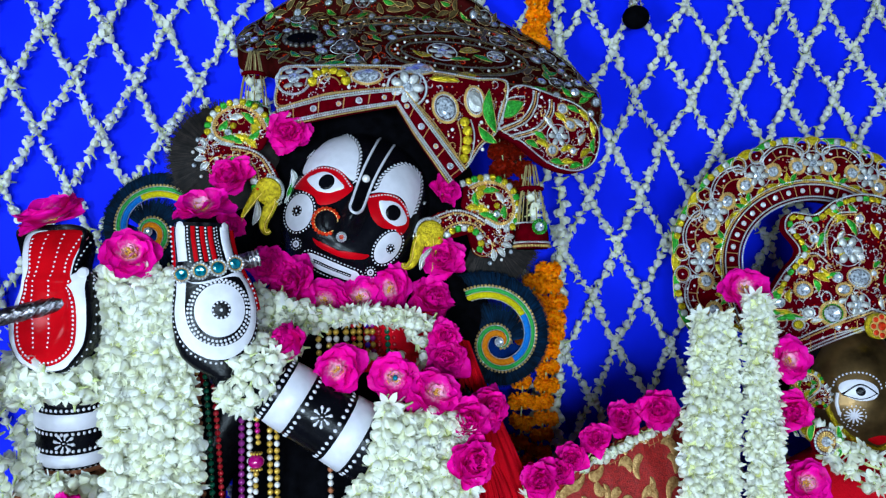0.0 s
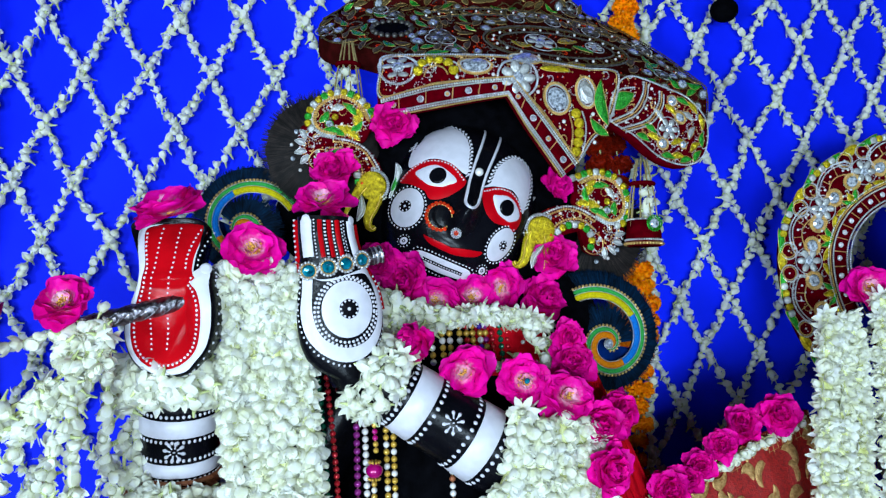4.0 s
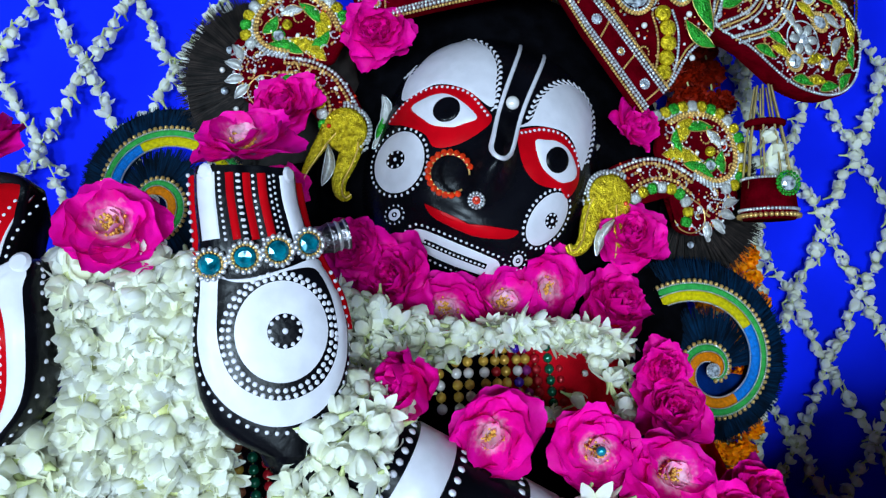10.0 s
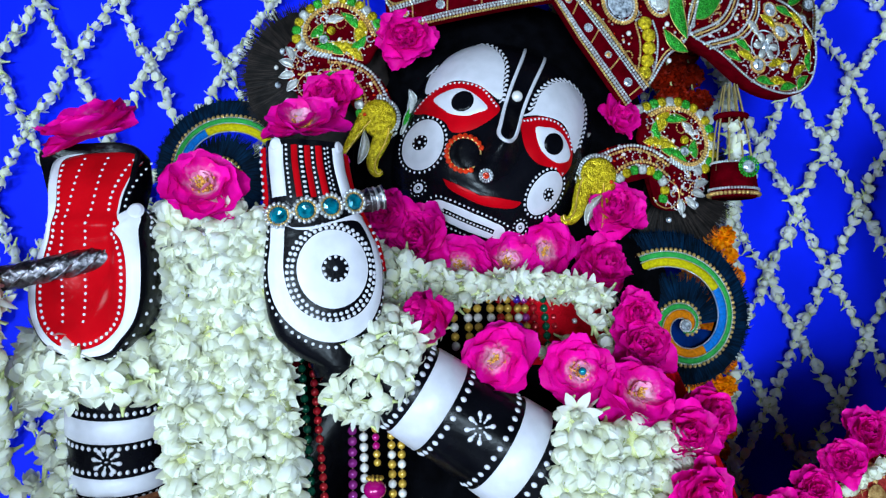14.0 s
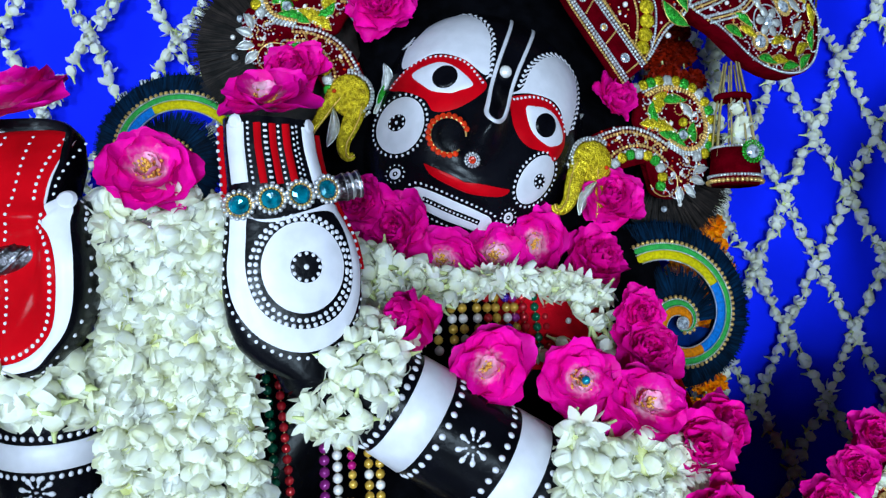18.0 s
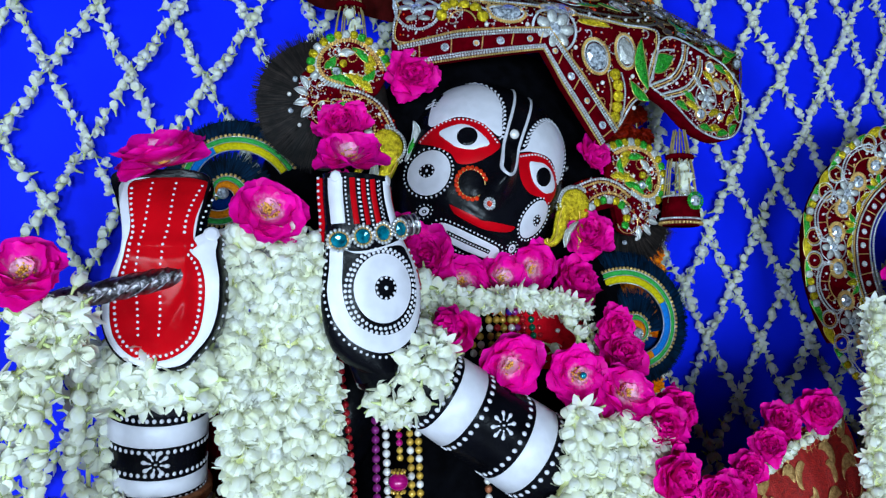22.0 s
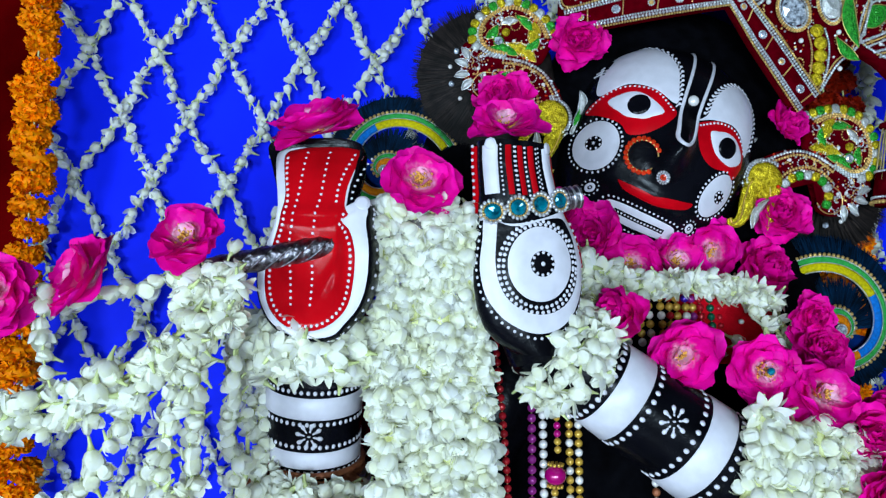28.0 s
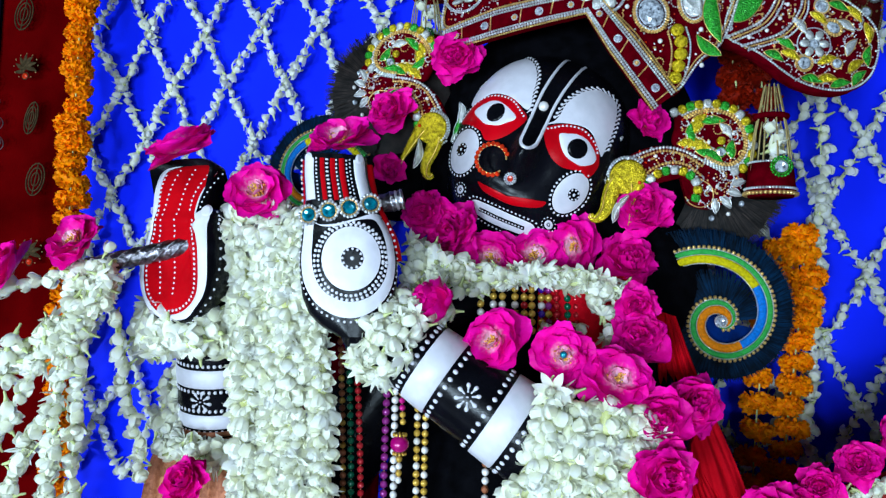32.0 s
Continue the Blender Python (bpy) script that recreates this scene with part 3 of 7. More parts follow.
    forearm((-0.270, 0.919, 1.460), (-0.276, 0.974, 1.200), 0.0380, 0.0415, [(0.0560, 0.0740), (0.1000, 0.1140)],
            [(0.0520, 0.0017), (0.0775, 0.0017), (0.0960, 0.0017), (0.1170, 0.0017)], (-0.05, 0.0868), 0.2)
    # upper arms that join the forearms to the body
    g.tube(spline([(0.070, 0.884, 1.343), (0.10, 0.90, 1.33), (0.14, 0.94, 1.36), (0.13, 1.0, 1.43), (0.09, 1.035, 1.47)], 16), 0.045, 24, BLACK)
    g.tube(spline([(-0.274, 0.968, 1.21), (-0.25, 0.97, 1.20), (-0.18, 0.99, 1.28), (-0.08, 1.01, 1.44), (-0.02, 1.035, 1.47)], 16), 0.045, 24, BLACK)

    # hand with the white disc
    H1, yaw1 = Vector((-0.102, 0.833, 1.504)), radians(13)
    E1, N1 = Vector((math.cos(yaw1), math.sin(yaw1), 0)), Vector((math.sin(yaw1), -math.cos(yaw1), 0))
    prof = ((-0.064, 0.016, 0.004), (-0.056, 0.028, 0.001), (-0.046, 0.0350, -0.002), (-0.032, 0.0390, -0.004), (-0.015, 0.0415, -0.0045), (0.004, 0.0415, -0.0055), (0.020, 0.0385, -0.0075),
            (0.035, 0.0335, -0.011), (0.050, 0.0295, -0.0145), (0.070, 0.0275, -0.0185), (0.088, 0.0265, -0.020))

    def profile(v):
        v = min(max(v, prof[0][0]), prof[-1][0])
        for (a, h0, c0), (b, h1, c1) in zip(prof, prof[1:]):
            if v <= b:
                t = (v - a) / (b - a)
                return h0 + (h1 - h0) * t, c0 + (c1 - c0) * t
        return prof[-1][1:]

    def hand1(u, v):
        hw, c = profile(v)
        s = (u - c) / hw
        w = 0.016 * (math.sqrt(max(0.0, 1 - min(1, abs(s)) ** 2.6)) - 0.95)
        if v > 0.036:
            w += 0.0016 * abs(math.sin((u - c) / hw * 2.0 * math.pi)) * min(1, (v - 0.036) / 0.01)
        return H1 + E1 * u + Vector((0, 0, 1)) * v + N1 * w
    rows = []
    for i in range(45):
        v = -0.064 + 0.152 * i / 44
        hw, c = profile(v)
        row = [hand1(c + hw * math.sin(math.pi * (k / 32 - 0.5)), v) for k in range(33)]
        back = [H1 + E1 * (c + hw * math.cos(math.pi * k / 16)) + Vector((0, 0, v)) - N1 * (0.016 + 0.016 * math.sin(math.pi * k / 16)) for k in range(17)]
        rows.append(row + back)
    g.grid(rows, BLACK, True)
    for row in (rows[0], rows[-1]):
        c = sum(row, Vector()) / len(row)
        g.add(row + [c], [(k, (k + 1) % len(row), len(row)) for k in range(len(row))], BLACK)
    g.tube([(-0.103, 0.866, 1.478), (-0.101, 0.870, 1.460), (-0.092, 0.872, 1.446)], [0.020, 0.028, 0.031], 24, BLACK)
    Q = Paint(g, hand1)
    out1 = [(-0.0415, 0.034), (-0.0430, 0.016), (-0.0440, -0.003), (-0.0400, -0.022), (-0.0300, -0.0365), (-0.016, -0.0455), (-0.002, -0.0485), (0.012, -0.0455), (0.024, -0.0365), (0.0320, -0.022),
            (0.0345, -0.003), (0.0310, 0.018), (0.0235, 0.034), (0.016, 0.0395), (0.0, 0.034), (-0.018, 0.029), (-0.033, 0.029)]
    in1 = [(-0.0335, 0.030), (-0.0345, 0.016), (-0.0345, -0.001), (-0.0305, -0.0165), (-0.0230, -0.0270), (-0.012, -0.0330), (-0.002, -0.0350), (0.009, -0.0330), (0.0195, -0.0265), (0.0265, -0.0150),
           (0.0285, -0.001), (0.0255, 0.017), (0.0195, 0.0300), (0.0135, 0.0345), (0.0, 0.0325), (-0.015, 0.0275), (-0.027, 0.027)]
    Q.ring(out1, in1, WHITE, 0.0006, 96)
    Q.patch(circle(-0.0018, 0.0008, 0.0245, 0.0268), WHITE, 0.0008)
    Q.patch(circle(-0.0006, 0.0010, 0.0103), BLACK, 0.0013)
    for k in range(12):
        Q.dot(-0.0006 + 0.0080 * math.cos(k * math.pi / 6), 0.0010 + 0.0080 * math.sin(k * math.pi / 6), 0.0012, WHITE, 0.0014)
    Q.dot(-0.0006, 0.0010, 0.0017, WHITE, 0.0014)
    Q.dots(circle(-0.0022, -0.0005, 0.0270, 0.0296), 0.0041, 0.00145, WHITE, True)
    Q.dots(circle(-0.0024, -0.0012, 0.0300, 0.0325), 0.0043, 0.00145, WHITE, True)
    Q.dots([(p[0] * 1.045 + 0.0002, p[1] * 1.07) for p in out1[:13]], 0.0052, 0.0012, WHITE)
    for k, (s0, s1, m) in enumerate(((-0.96, -0.62, WHITE), (-0.60, -0.50, BLACK), (-0.44, -0.28, RED), (-0.12, 0.04, RED), (0.16, 0.34, RED), (0.60, 0.95, WHITE), (0.42, 0.56, BLACK))):
        line = [(profile(v)[1] + profile(v)[0] * (s0 + s1) / 2, v) for v in (0.049, 0.060, 0.072, 0.084)]
        if m is not BLACK:
            Q.stroke(line, profile(0.07)[0] * (s1 - s0) * 0.92, m, 0.0009)
        else:
            Q.dots(line, 0.0032, 0.0009, WHITE)
    for s in (-0.22, -0.19, 0.09, 0.38):
        Q.dots([(profile(v)[1] + profile(v)[0] * s, v) for v in (0.049, 0.060, 0.072, 0.084)], 0.0034, 0.0009, WHITE, lift=0.0010)
    for s in (-0.80, 0.80):
        Q.dot(profile(0.084)[1] + profile(0.084)[0] * s, 0.0845, 0.0048, WHITE, 0.0002, 0.35)

    edge = [H1 + E1 * (profile(v)[1] + profile(v)[0] * 0.965) + Vector((0, 0, v)) - N1 * 0.020 for v in (0.000, 0.008, 0.020, 0.035, 0.050, 0.066, 0.082)]
    g.tube(spline(edge, 24), 0.0055, 10, RED)
    edge = spline([H1 + E1 * (profile(v)[1] - profile(v)[0] * 0.95) + Vector((0, 0, v)) - N1 * 0.022 for v in (0.030, 0.044, 0.058, 0.072, 0.085)], 24)
    g.tube(edge, 0.0042, 10, RED)
    for p, d in evenly(edge, 0.0050):
        g.ball(p - E1 * 0.0042 + N1 * 0.0030, 0.0012, WHITE, 8, 4)

    # open hand with the red palm
    H2, yaw2 = Vector((-0.250, 0.828, 1.520)), radians(-12)
    E2, N2 = Vector((math.cos(yaw2), math.sin(yaw2), 0)), Vector((math.sin(yaw2), -math.cos(yaw2), 0))
    out2 = [(-0.016, 0.066), (-0.036, 0.065), (-0.0485, 0.061), (-0.0450, 0.045), (-0.0405, 0.028), (-0.0430, 0.012), (-0.0500, -0.008), (-0.0555, -0.028), (-0.0535, -0.046), (-0.045, -0.0615), (-0.031, -0.0705), (-0.0155, -0.073),
            (0.001, -0.0705), (0.016, -0.062), (0.0265, -0.0485), (0.0325, -0.030), (0.0335, -0.010), (0.0300, 0.008), (0.0245, 0.0165), (0.0195, 0.0225), (0.0140, 0.0222), (0.0095, 0.017), (0.0095, 0.032), (0.0115, 0.046), (0.0135, 0.060), (0.002, 0.0655)]
    in2 = [(-0.016, 0.066), (-0.030, 0.0645), (-0.0400, 0.060), (-0.0365, 0.045), (-0.0325, 0.028), (-0.0350, 0.011), (-0.0415, -0.008), (-0.0465, -0.028), (-0.0445, -0.043), (-0.0375, -0.0545), (-0.0275, -0.0615), (-0.0155, -0.0637),
           (-0.003, -0.0615), (0.0085, -0.054), (0.0165, -0.0430), (0.0210, -0.028), (0.0215, -0.012), (0.0170, 0.002), (0.0105, 0.009), (0.0055, 0.013), (0.0030, 0.017), (0.0015, 0.022), (0.0020, 0.033), (0.0050, 0.046), (0.0085, 0.060), (0.000, 0.0655)]

    in2 = [(u - (0.0035 if v < 0.01 else 0.005 if u < -0.01 else -0.006 if u > 0 else 0.0), v - (0.0045 if v < -0.04 else 0.0)) for u, v in in2]
    out2 = [(u - (0.006 if v < 0.012 and u > 0.01 else 0.003 if u < -0.02 and v > 0.02 else 0.0), v) for u, v in out2]

    def hand2(u, v):
        r = math.hypot((u + 0.012) / 0.043, (v + 0.012) / 0.070)
        w = 0.001 - 0.004 * math.exp(-((u + 0.014) / 0.022) ** 2 - ((v + 0.03) / 0.03) ** 2) - 0.003 * r * r
        w += 0.0035 * math.exp(-((v - 0.014) / 0.006) ** 2) * math.exp(-((u + 0.012) / 0.03) ** 2)
        rise = min(1.0, max(0.0, (u - 0.001) / 0.013))
        w += 0.009 * rise * rise * (3 - 2 * rise) * math.exp(-((v + 0.012) / 0.03) ** 2)
        w += 0.0012 * math.exp(-((u - 0.004 - 0.55 * (v + 0.02)) / 0.0030) ** 2) * math.exp(-((v + 0.028) / 0.02) ** 2)
        w -= 0.018 * max(0, (v - 0.022) / 0.043) ** 2
        return H2 + E2 * u + Vector((0, 0, v)) + N2 * w
    ring = closed(out2, 120)
    c2 = Vector((-0.012, -0.012, 0))
    rows = []
    for k in range(1, 25):
        rows.append([hand2(*(c2 + (p - c2) * k / 24).xy) for p in ring])
    for depth, size in ((0.002, 1.04), (0.010, 1.06), (0.024, 1.02), (0.036, 0.85), (0.042, 0.5), (0.044, 0.05)):
        rows.append([hand2(*(c2 + (p - c2) * size).xy) * 0 + H2 + E2 * (c2 + (p - c2) * size).x + Vector((0, 0, (c2 + (p - c2) * size).y)) + N2 * (-0.002 - depth) for p in ring])
    g.grid(rows, BLACK, True)
    W = Paint(g, hand2)
    W.ring(out2, in2, WHITE, 0.0015, 120)
    W.patch(in2, RED, 0.0012, 24, 120)
    W.dots([(p[0] * 0.9 - 0.0012, p[1] * 0.94 - 0.0008) for p in in2[2:21]], 0.0042, 0.0012, WHITE, lift=0.0014)
    W.dots([(0.0085, 0.058), (0.0045, 0.045), (0.0015, 0.032), (0.001, 0.022)], 0.0040, 0.0011, WHITE, lift=0.0014)
    for x0, x1 in ((-0.0275, -0.0325), (-0.0105, -0.0160)):
        W.dots([(x0, 0.060), (x0 * 0.98, 0.030), (x1, -0.005), (x1 * 0.95, -0.030), (x1 * 0.85 - 0.002, -0.052)], 0.0046, 0.0010, WHITE, lift=0.0014)
    W.dots([(0.021, 0.056), (0.016, 0.044), (0.0125, 0.032), (0.012, 0.024)], 0.0046, 0.0010, WHITE)
    W.dot(0.0200, 0.0215, 0.0058, WHITE, 0.0008, 0.35, 16)
    side = [(p.x * 1.0, p.y) for p in closed(out2, 60)[26:44]]
    for p in side:
        q = H2 + E2 * (p[0] * 1.05 + 0.0006) + Vector((0, 0, p[1] * 1.03)) - N2 * 0.007
        g.ball(q, 0.0013, WHITE, 8, 4)
    g.tube([(-0.262, 0.855, 1.47), (-0.266, 0.885, 1.45), (-0.268, 0.92, 1.43)], [0.027, 0.034, 0.038], 24, BLACK)
    ob = part("statue", g)
    return tagged(ob, "black lacquered statue with white dotted paint and red palms", "statue")


statue = build_statue()


# ---- flowers ----
def petal(g, m, length, width, cup, curl, material, nl=5, nw=4, ruffle=0.0, seed=0):
    """A petal that grows along +x from the origin and curls up towards +z."""
    rows = []
    for i in range(nl + 1):
        t = i / nl
        w = width * math.sin(math.pi * (0.10 + 0.74 * t)) ** 0.6
        a = curl * t
        x, z = length * (math.sin(a) / curl if abs(curl) > 1e-3 else t), length * ((1 - math.cos(a)) / curl if abs(curl) > 1e-3 else 0)
        row = []
        for k in range(nw + 1):
            s = 2 * k / nw - 1
            r = ruffle * (0.8 * noise.noise((seed * 7.3 + s * 1.9, t * 2.6, seed)) + 0.35 * noise.noise((seed + s * 4.0, t * 5.0, seed * 3.1))) * t
            edge = length * t * t * (0.24 * abs(s) ** 2.6 + 0.10 * noise.noise((s * 2.7 + seed, seed * 1.7, 0.5))) if ruffle else s * s * length * 0.26 * t * t
            row.append(m @ Vector((x - edge, s * w / 2, z + cup * s * s * w + r)))
        rows.append(row)
    g.grid(rows, material)


def jasmine_petal(g, turn, tilt, length, width, curl, cup=0.3, nl=4, at=0.0008):
    """A pointed petal that leaves the axis at tilt degrees and bends towards it by curl."""
    m = Matrix.Rotation(turn, 4, "Z") @ Matrix.Translation((at, 0, 0)) @ Matrix.Rotation(radians(-tilt), 4, "Y")
    rows = []
    for i in range(nl + 1):
        t = i / nl
        w = width * math.sin(math.pi * (0.16 + 0.815 * t)) ** 0.75
        a = curl * t
        x, z = length * math.sin(a) / curl, length * (1 - math.cos(a)) / curl
        rows.append([m @ Vector((x, k * w / 2, z + cup * k * k * w)) for k in (-1, 0, 1)])
    g.grid(rows, PETAL_W)


def jasmine_stem(g, n=5):
    g.tube([(0, 0, -0.008), (0.0004, 0, -0.003), (0, 0, 0.0012)], [0.0009, 0.0013, 0.0026], n, BUD_G, caps=False)


def jasmine_heart(g, r, length, seg=7, rings=4):
    """The closed middle of a blossom."""
    g.grid([[(r * math.sin(math.pi * (0.06 + 0.92 * i / rings)) ** 0.8 * math.cos(k * 2 * math.pi / seg), r * math.sin(math.pi * (0.06 + 0.92 * i / rings)) ** 0.8 * math.sin(k * 2 * math.pi / seg), length * i / rings)
             for k in range(seg)] for i in range(rings + 1)], PETAL_W, True)


def jasmine_bud(light=False):
    g = Geo()
    jasmine_heart(g, 0.0056, 0.0125, 6 if light else 8, 4 if light else 5)
    for k in range(2 if light else 3):
        jasmine_petal(g, k * 2.09 + 0.4 if not light else k * 3.1, 16, 0.0158, 0.0098, 2.15, 0.35, 3 if light else 4)
    jasmine_stem(g, 4 if light else 5)
    return g


def jasmine_half(light=False):
    g = Geo()
    jasmine_heart(g, 0.0048, 0.0115, 6, 4)
    for k in range(4 if light else 5):
        jasmine_petal(g, k * 2 * math.pi / (4 if light else 5), 14 + 7 * (k % 3), 0.0142, 0.0088, 1.45 - 0.25 * (k % 2), 0.3, 3 if light else 4)
    jasmine_stem(g, 4 if light else 5)
    return g


def jasmine_open():
    g = Geo()
    for k in range(7):
        jasmine_petal(g, k * 2 * math.pi / 7 + 0.1 * (k % 2), 16 + 11 * (k % 3), 0.0145, 0.0062, 0.35, 0.2, 4, 0.0015)
    for k in range(4):
        jasmine_petal(g, k * math.pi / 2 + 0.7, 50, 0.0110, 0.0072, 1.1, 0.3)
    jasmine_heart(g, 0.0034, 0.009, 6, 3)
    jasmine_stem(g)
    return g


JASMINE = [jasmine_bud(), jasmine_half(), jasmine_open()]
JASMINE_LIGHT = [jasmine_bud(True), jasmine_half(True), jasmine_half(True)]
JASMINE_MESH = [g.mesh("jasmine_flower") for g in JASMINE]
rnd = random.Random(5)


def rose_geo(kind, seed):
    """The petals of a rose that looks along +z, as (petal geos, centre geo), radius about 0.031."""
    r = random.Random(seed)
    petals = []
    whorls = {"open": ((5, 0.0325, 0.040, 3, 0.20), (5, 0.0295, 0.037, 11, 0.30), (5, 0.0235, 0.027, 20, 0.45), (4, 0.0130, 0.015, 38, 0.6)),
              "full": ((6, 0.0315, 0.034, 2, 0.35), (6, 0.0285, 0.031, 14, 0.5), (6, 0.0250, 0.027, 27, 0.7), (6, 0.0205, 0.021, 42, 1.0), (5, 0.0155, 0.014, 58, 1.3), (4, 0.0110, 0.010, 72, 1.5)),
              "cup": ((6, 0.0280, 0.030, 20, 0.6), (6, 0.0260, 0.028, 38, 0.9), (6, 0.0230, 0.023, 54, 1.2), (5, 0.0190, 0.017, 68, 1.5), (4, 0.0150, 0.012, 80, 1.7))}[kind]
    for w, (count, length, width, lift, curl) in enumerate(whorls):
        for k in range(count):
            g = Geo()
            a = 2 * math.pi * (k + 0.5 * (w % 2) + r.uniform(-0.12, 0.12)) / count
            m = Matrix.Translation((0, 0, 0.0015 * w)) @ Matrix.Rotation(a, 4, "Z") @ Matrix.Rotation(radians(-lift + r.uniform(-14, 8)), 4, "Y") @ Matrix.Rotation(radians(r.uniform(-18, 18)), 4, "X")
            petal(g, m, length * r.uniform(0.82, 1.1), width * r.uniform(0.85, 1.1), 0.18, curl * (0.4 if w == 0 else 0.6) * r.uniform(0.6, 1.2), ROSE_OPEN if kind == "open" else ROSE, 9, 8, 0.0032 if kind == "open" else 0.0064, r.random() * 50)
            petals.append(g)
    c = Geo()
    if kind == "open":
        for k in range(60):
            a, s = r.uniform(0, 6.28), r.uniform(0.0005, 0.0070)
            top = Vector((1.3 * s * math.cos(a), 1.3 * s * math.sin(a), r.uniform(0.006, 0.011)))
            c.tube([(0.3 * top.x, 0.3 * top.y, 0.002), top], 0.0004, 4, STAMEN)
            c.ball(top, 0.0010, STAMEN, 5, 3)
    c.ball((0, 0, 0.002), (0.004, 0.004, 0.003), STAMEN, 8, 5)
    return petals, c


def make_rose(kind, seed):
    ob = thing("rose", (0, 0, 0), "fresh magenta rose with ruffled petals", "rose")
    petals, c = rose_geo(kind, seed)
    for g in petals:
        part("petal", g, ob)
    part("rose_centre", c, ob, "golden yellow stamens")
    return ob


ROSES = [make_rose("open", 1), make_rose("open", 2), make_rose("full", 3), make_rose("full", 4), make_rose("cup", 5)]
used = set()


def rose(kind, at, facing, size=1.0, spin=None, group="roses on the statue", label=""):
    """Places a rose; facing is the way that it opens."""
    facing = Vector(facing) + Vector((rnd.uniform(-0.3, 0.3), 0, rnd.uniform(-0.25, 0.3)))
    m = basis(at, (1, 0.13, 0.2), facing) @ Matrix.Rotation(rnd.uniform(0, 6.28) if spin is None else spin, 4, "Z") @ Matrix.Diagonal((size * rnd.uniform(0.88, 1.06), size * rnd.uniform(0.84, 1.02), size * rnd.uniform(0.9, 1.25), 1))
    if kind not in used:
        used.add(kind)
        ob = ROSES[kind]
        ob.matrix_basis = m
    else:
        src = ROSES[kind]
        ob = copy_thing(src, m)
        ob.matrix_basis = m
    ob["group"] = group
    if label:
        ob["label"] = label
    return ob


F = (-0.1, -1, 0.15)
for kind, at, facing, size in (
        (1, (-0.190, 0.841, 1.558), (-0.15, -0.95, 0.3), 1.05), (0, (-0.265, 0.838, 1.594), (-0.05, -0.42, 0.9), 1.25), (0, (-0.128, 0.864, 1.607), (0.0, -0.6, 0.8), 1.12),
        (2, (-0.115, 0.988, 1.664), (-0.2, -1, 0.1), 1.05), (2, (-0.048, 0.982, 1.720), F, 1.04), (4, (0.139, 0.974, 1.646), (0.1, -1, 0.1), 0.86), (2, (0.139, 0.979, 1.564), (0.1, -1, 0.1), 1.02),
        (3, (-0.066, 0.953, 1.556), (-0.1, -1, 0.2), 1.06), (3, (-0.038, 0.956, 1.534), F, 1.23), (1, (-0.003, 0.962, 1.514), (0, -1, 0.0), 1.16), (1, (0.036, 0.966, 1.516), (0, -1, 0.1), 1.16),
        (0, (0.076, 0.978, 1.529), (0, -1, 0.1), 1.16), (2, (0.121, 0.982, 1.512), (0.1, -1, 0.1), 1.16), (4, (-0.027, 0.872, 1.470), (-0.8, -0.7, 0.1), 1.10), (0, (0.014, 0.876, 1.441), (0, -1, 0.1), 1.04),
        (1, (0.071, 0.866, 1.432), (0, -1, 0.05), 1.12), (0, (0.114, 0.864, 1.413), (0.05, -1, 0.1), 1.12), (2, (0.130, 0.905, 1.474), (0.1, -1, 0.1), 0.72), (3, (0.134, 0.898, 1.446), (0.2, -1, 0.2), 0.95),
        (3, (0.172, 0.880, 1.394), (0.2, -1, 0.1), 1.05), (2, (0.150, 0.866, 1.384), (0.1, -1, 0), 1.0), (2, (0.147, 0.840, 1.348), (0.15, -1, 0.0), 1.0),
        (4, (-0.118, 0.990, 1.606), (0.3, -1, 0.1), 0.75)):
    rose(kind, at, facing, size * 0.94)
for kind, at, facing, size in ((1, (-0.344, 0.812, 1.509), (-0.15, -0.85, 0.55), 0.98), (1, (-0.404, 0.806, 1.484), (-0.85, -0.55, 0.15), 1.1), (0, (-0.461, 0.797, 1.470), (0.25, -1, 0.1), 1.02), (2, (-0.252, 0.855, 1.303), (0, -1, 0.2), 0.85)):
    rose(kind, at, facing, size, group="roses along the flute")


def string_of(name, path, step, size, label, group="", spread=0.0, mix=(0.6, 0.9), joined=True, seed=0, twist=0.7, cord=True):
    """A garland along a path: a cord with jasmine flowers; joined into one mesh, or flower by flower."""
    r = random.Random(seed)
    path = [Vector(p) for p in path]
    mid = path[len(path) // 2]
    ob = thing(name, mid, label, "garland", group)
    g = Geo()
    if cord:
        g.tube([p - mid for p in path], 0.0008, 5, BUD_G)
    for p, d in evenly(path, step):
        p = p + Vector((r.gauss(0, spread), r.gauss(0, spread * 0.6), r.gauss(0, spread * 0.4)))
        way = (d * r.choice((1, 1, -1)) + Vector((r.gauss(0, twist), -abs(r.gauss(0.25, twist * 0.8)), r.gauss(0, twist)))).normalized()
        pick = r.random()
        k = 0 if pick < mix[0] else 1 if pick < mix[1] else 2
        s = size * r.uniform(0.82, 1.2)
        m = basis(p - mid, (0.3, 0.1, 1) if abs(way.z) < 0.8 else (1, 0, 0), way) @ Matrix.Rotation(r.uniform(0, 6.28), 4, "Z") @ Matrix.Diagonal((s, s, s, 1)) @ Matrix.Translation((0, 0, -0.005))
        if joined:
            g.copy_of(JASMINE_LIGHT[k], m)
        else:
            o = part("jasmine_flower", JASMINE_MESH[k], ob)
            o.matrix_basis = m
    if g.v:
        part("flower_chain" if joined else "cord", g, ob)
    return ob


# lattice of strings on the backdrop
DX, DZ, LX, LZ = 0.0875, 0.0805, -0.557, 1.684


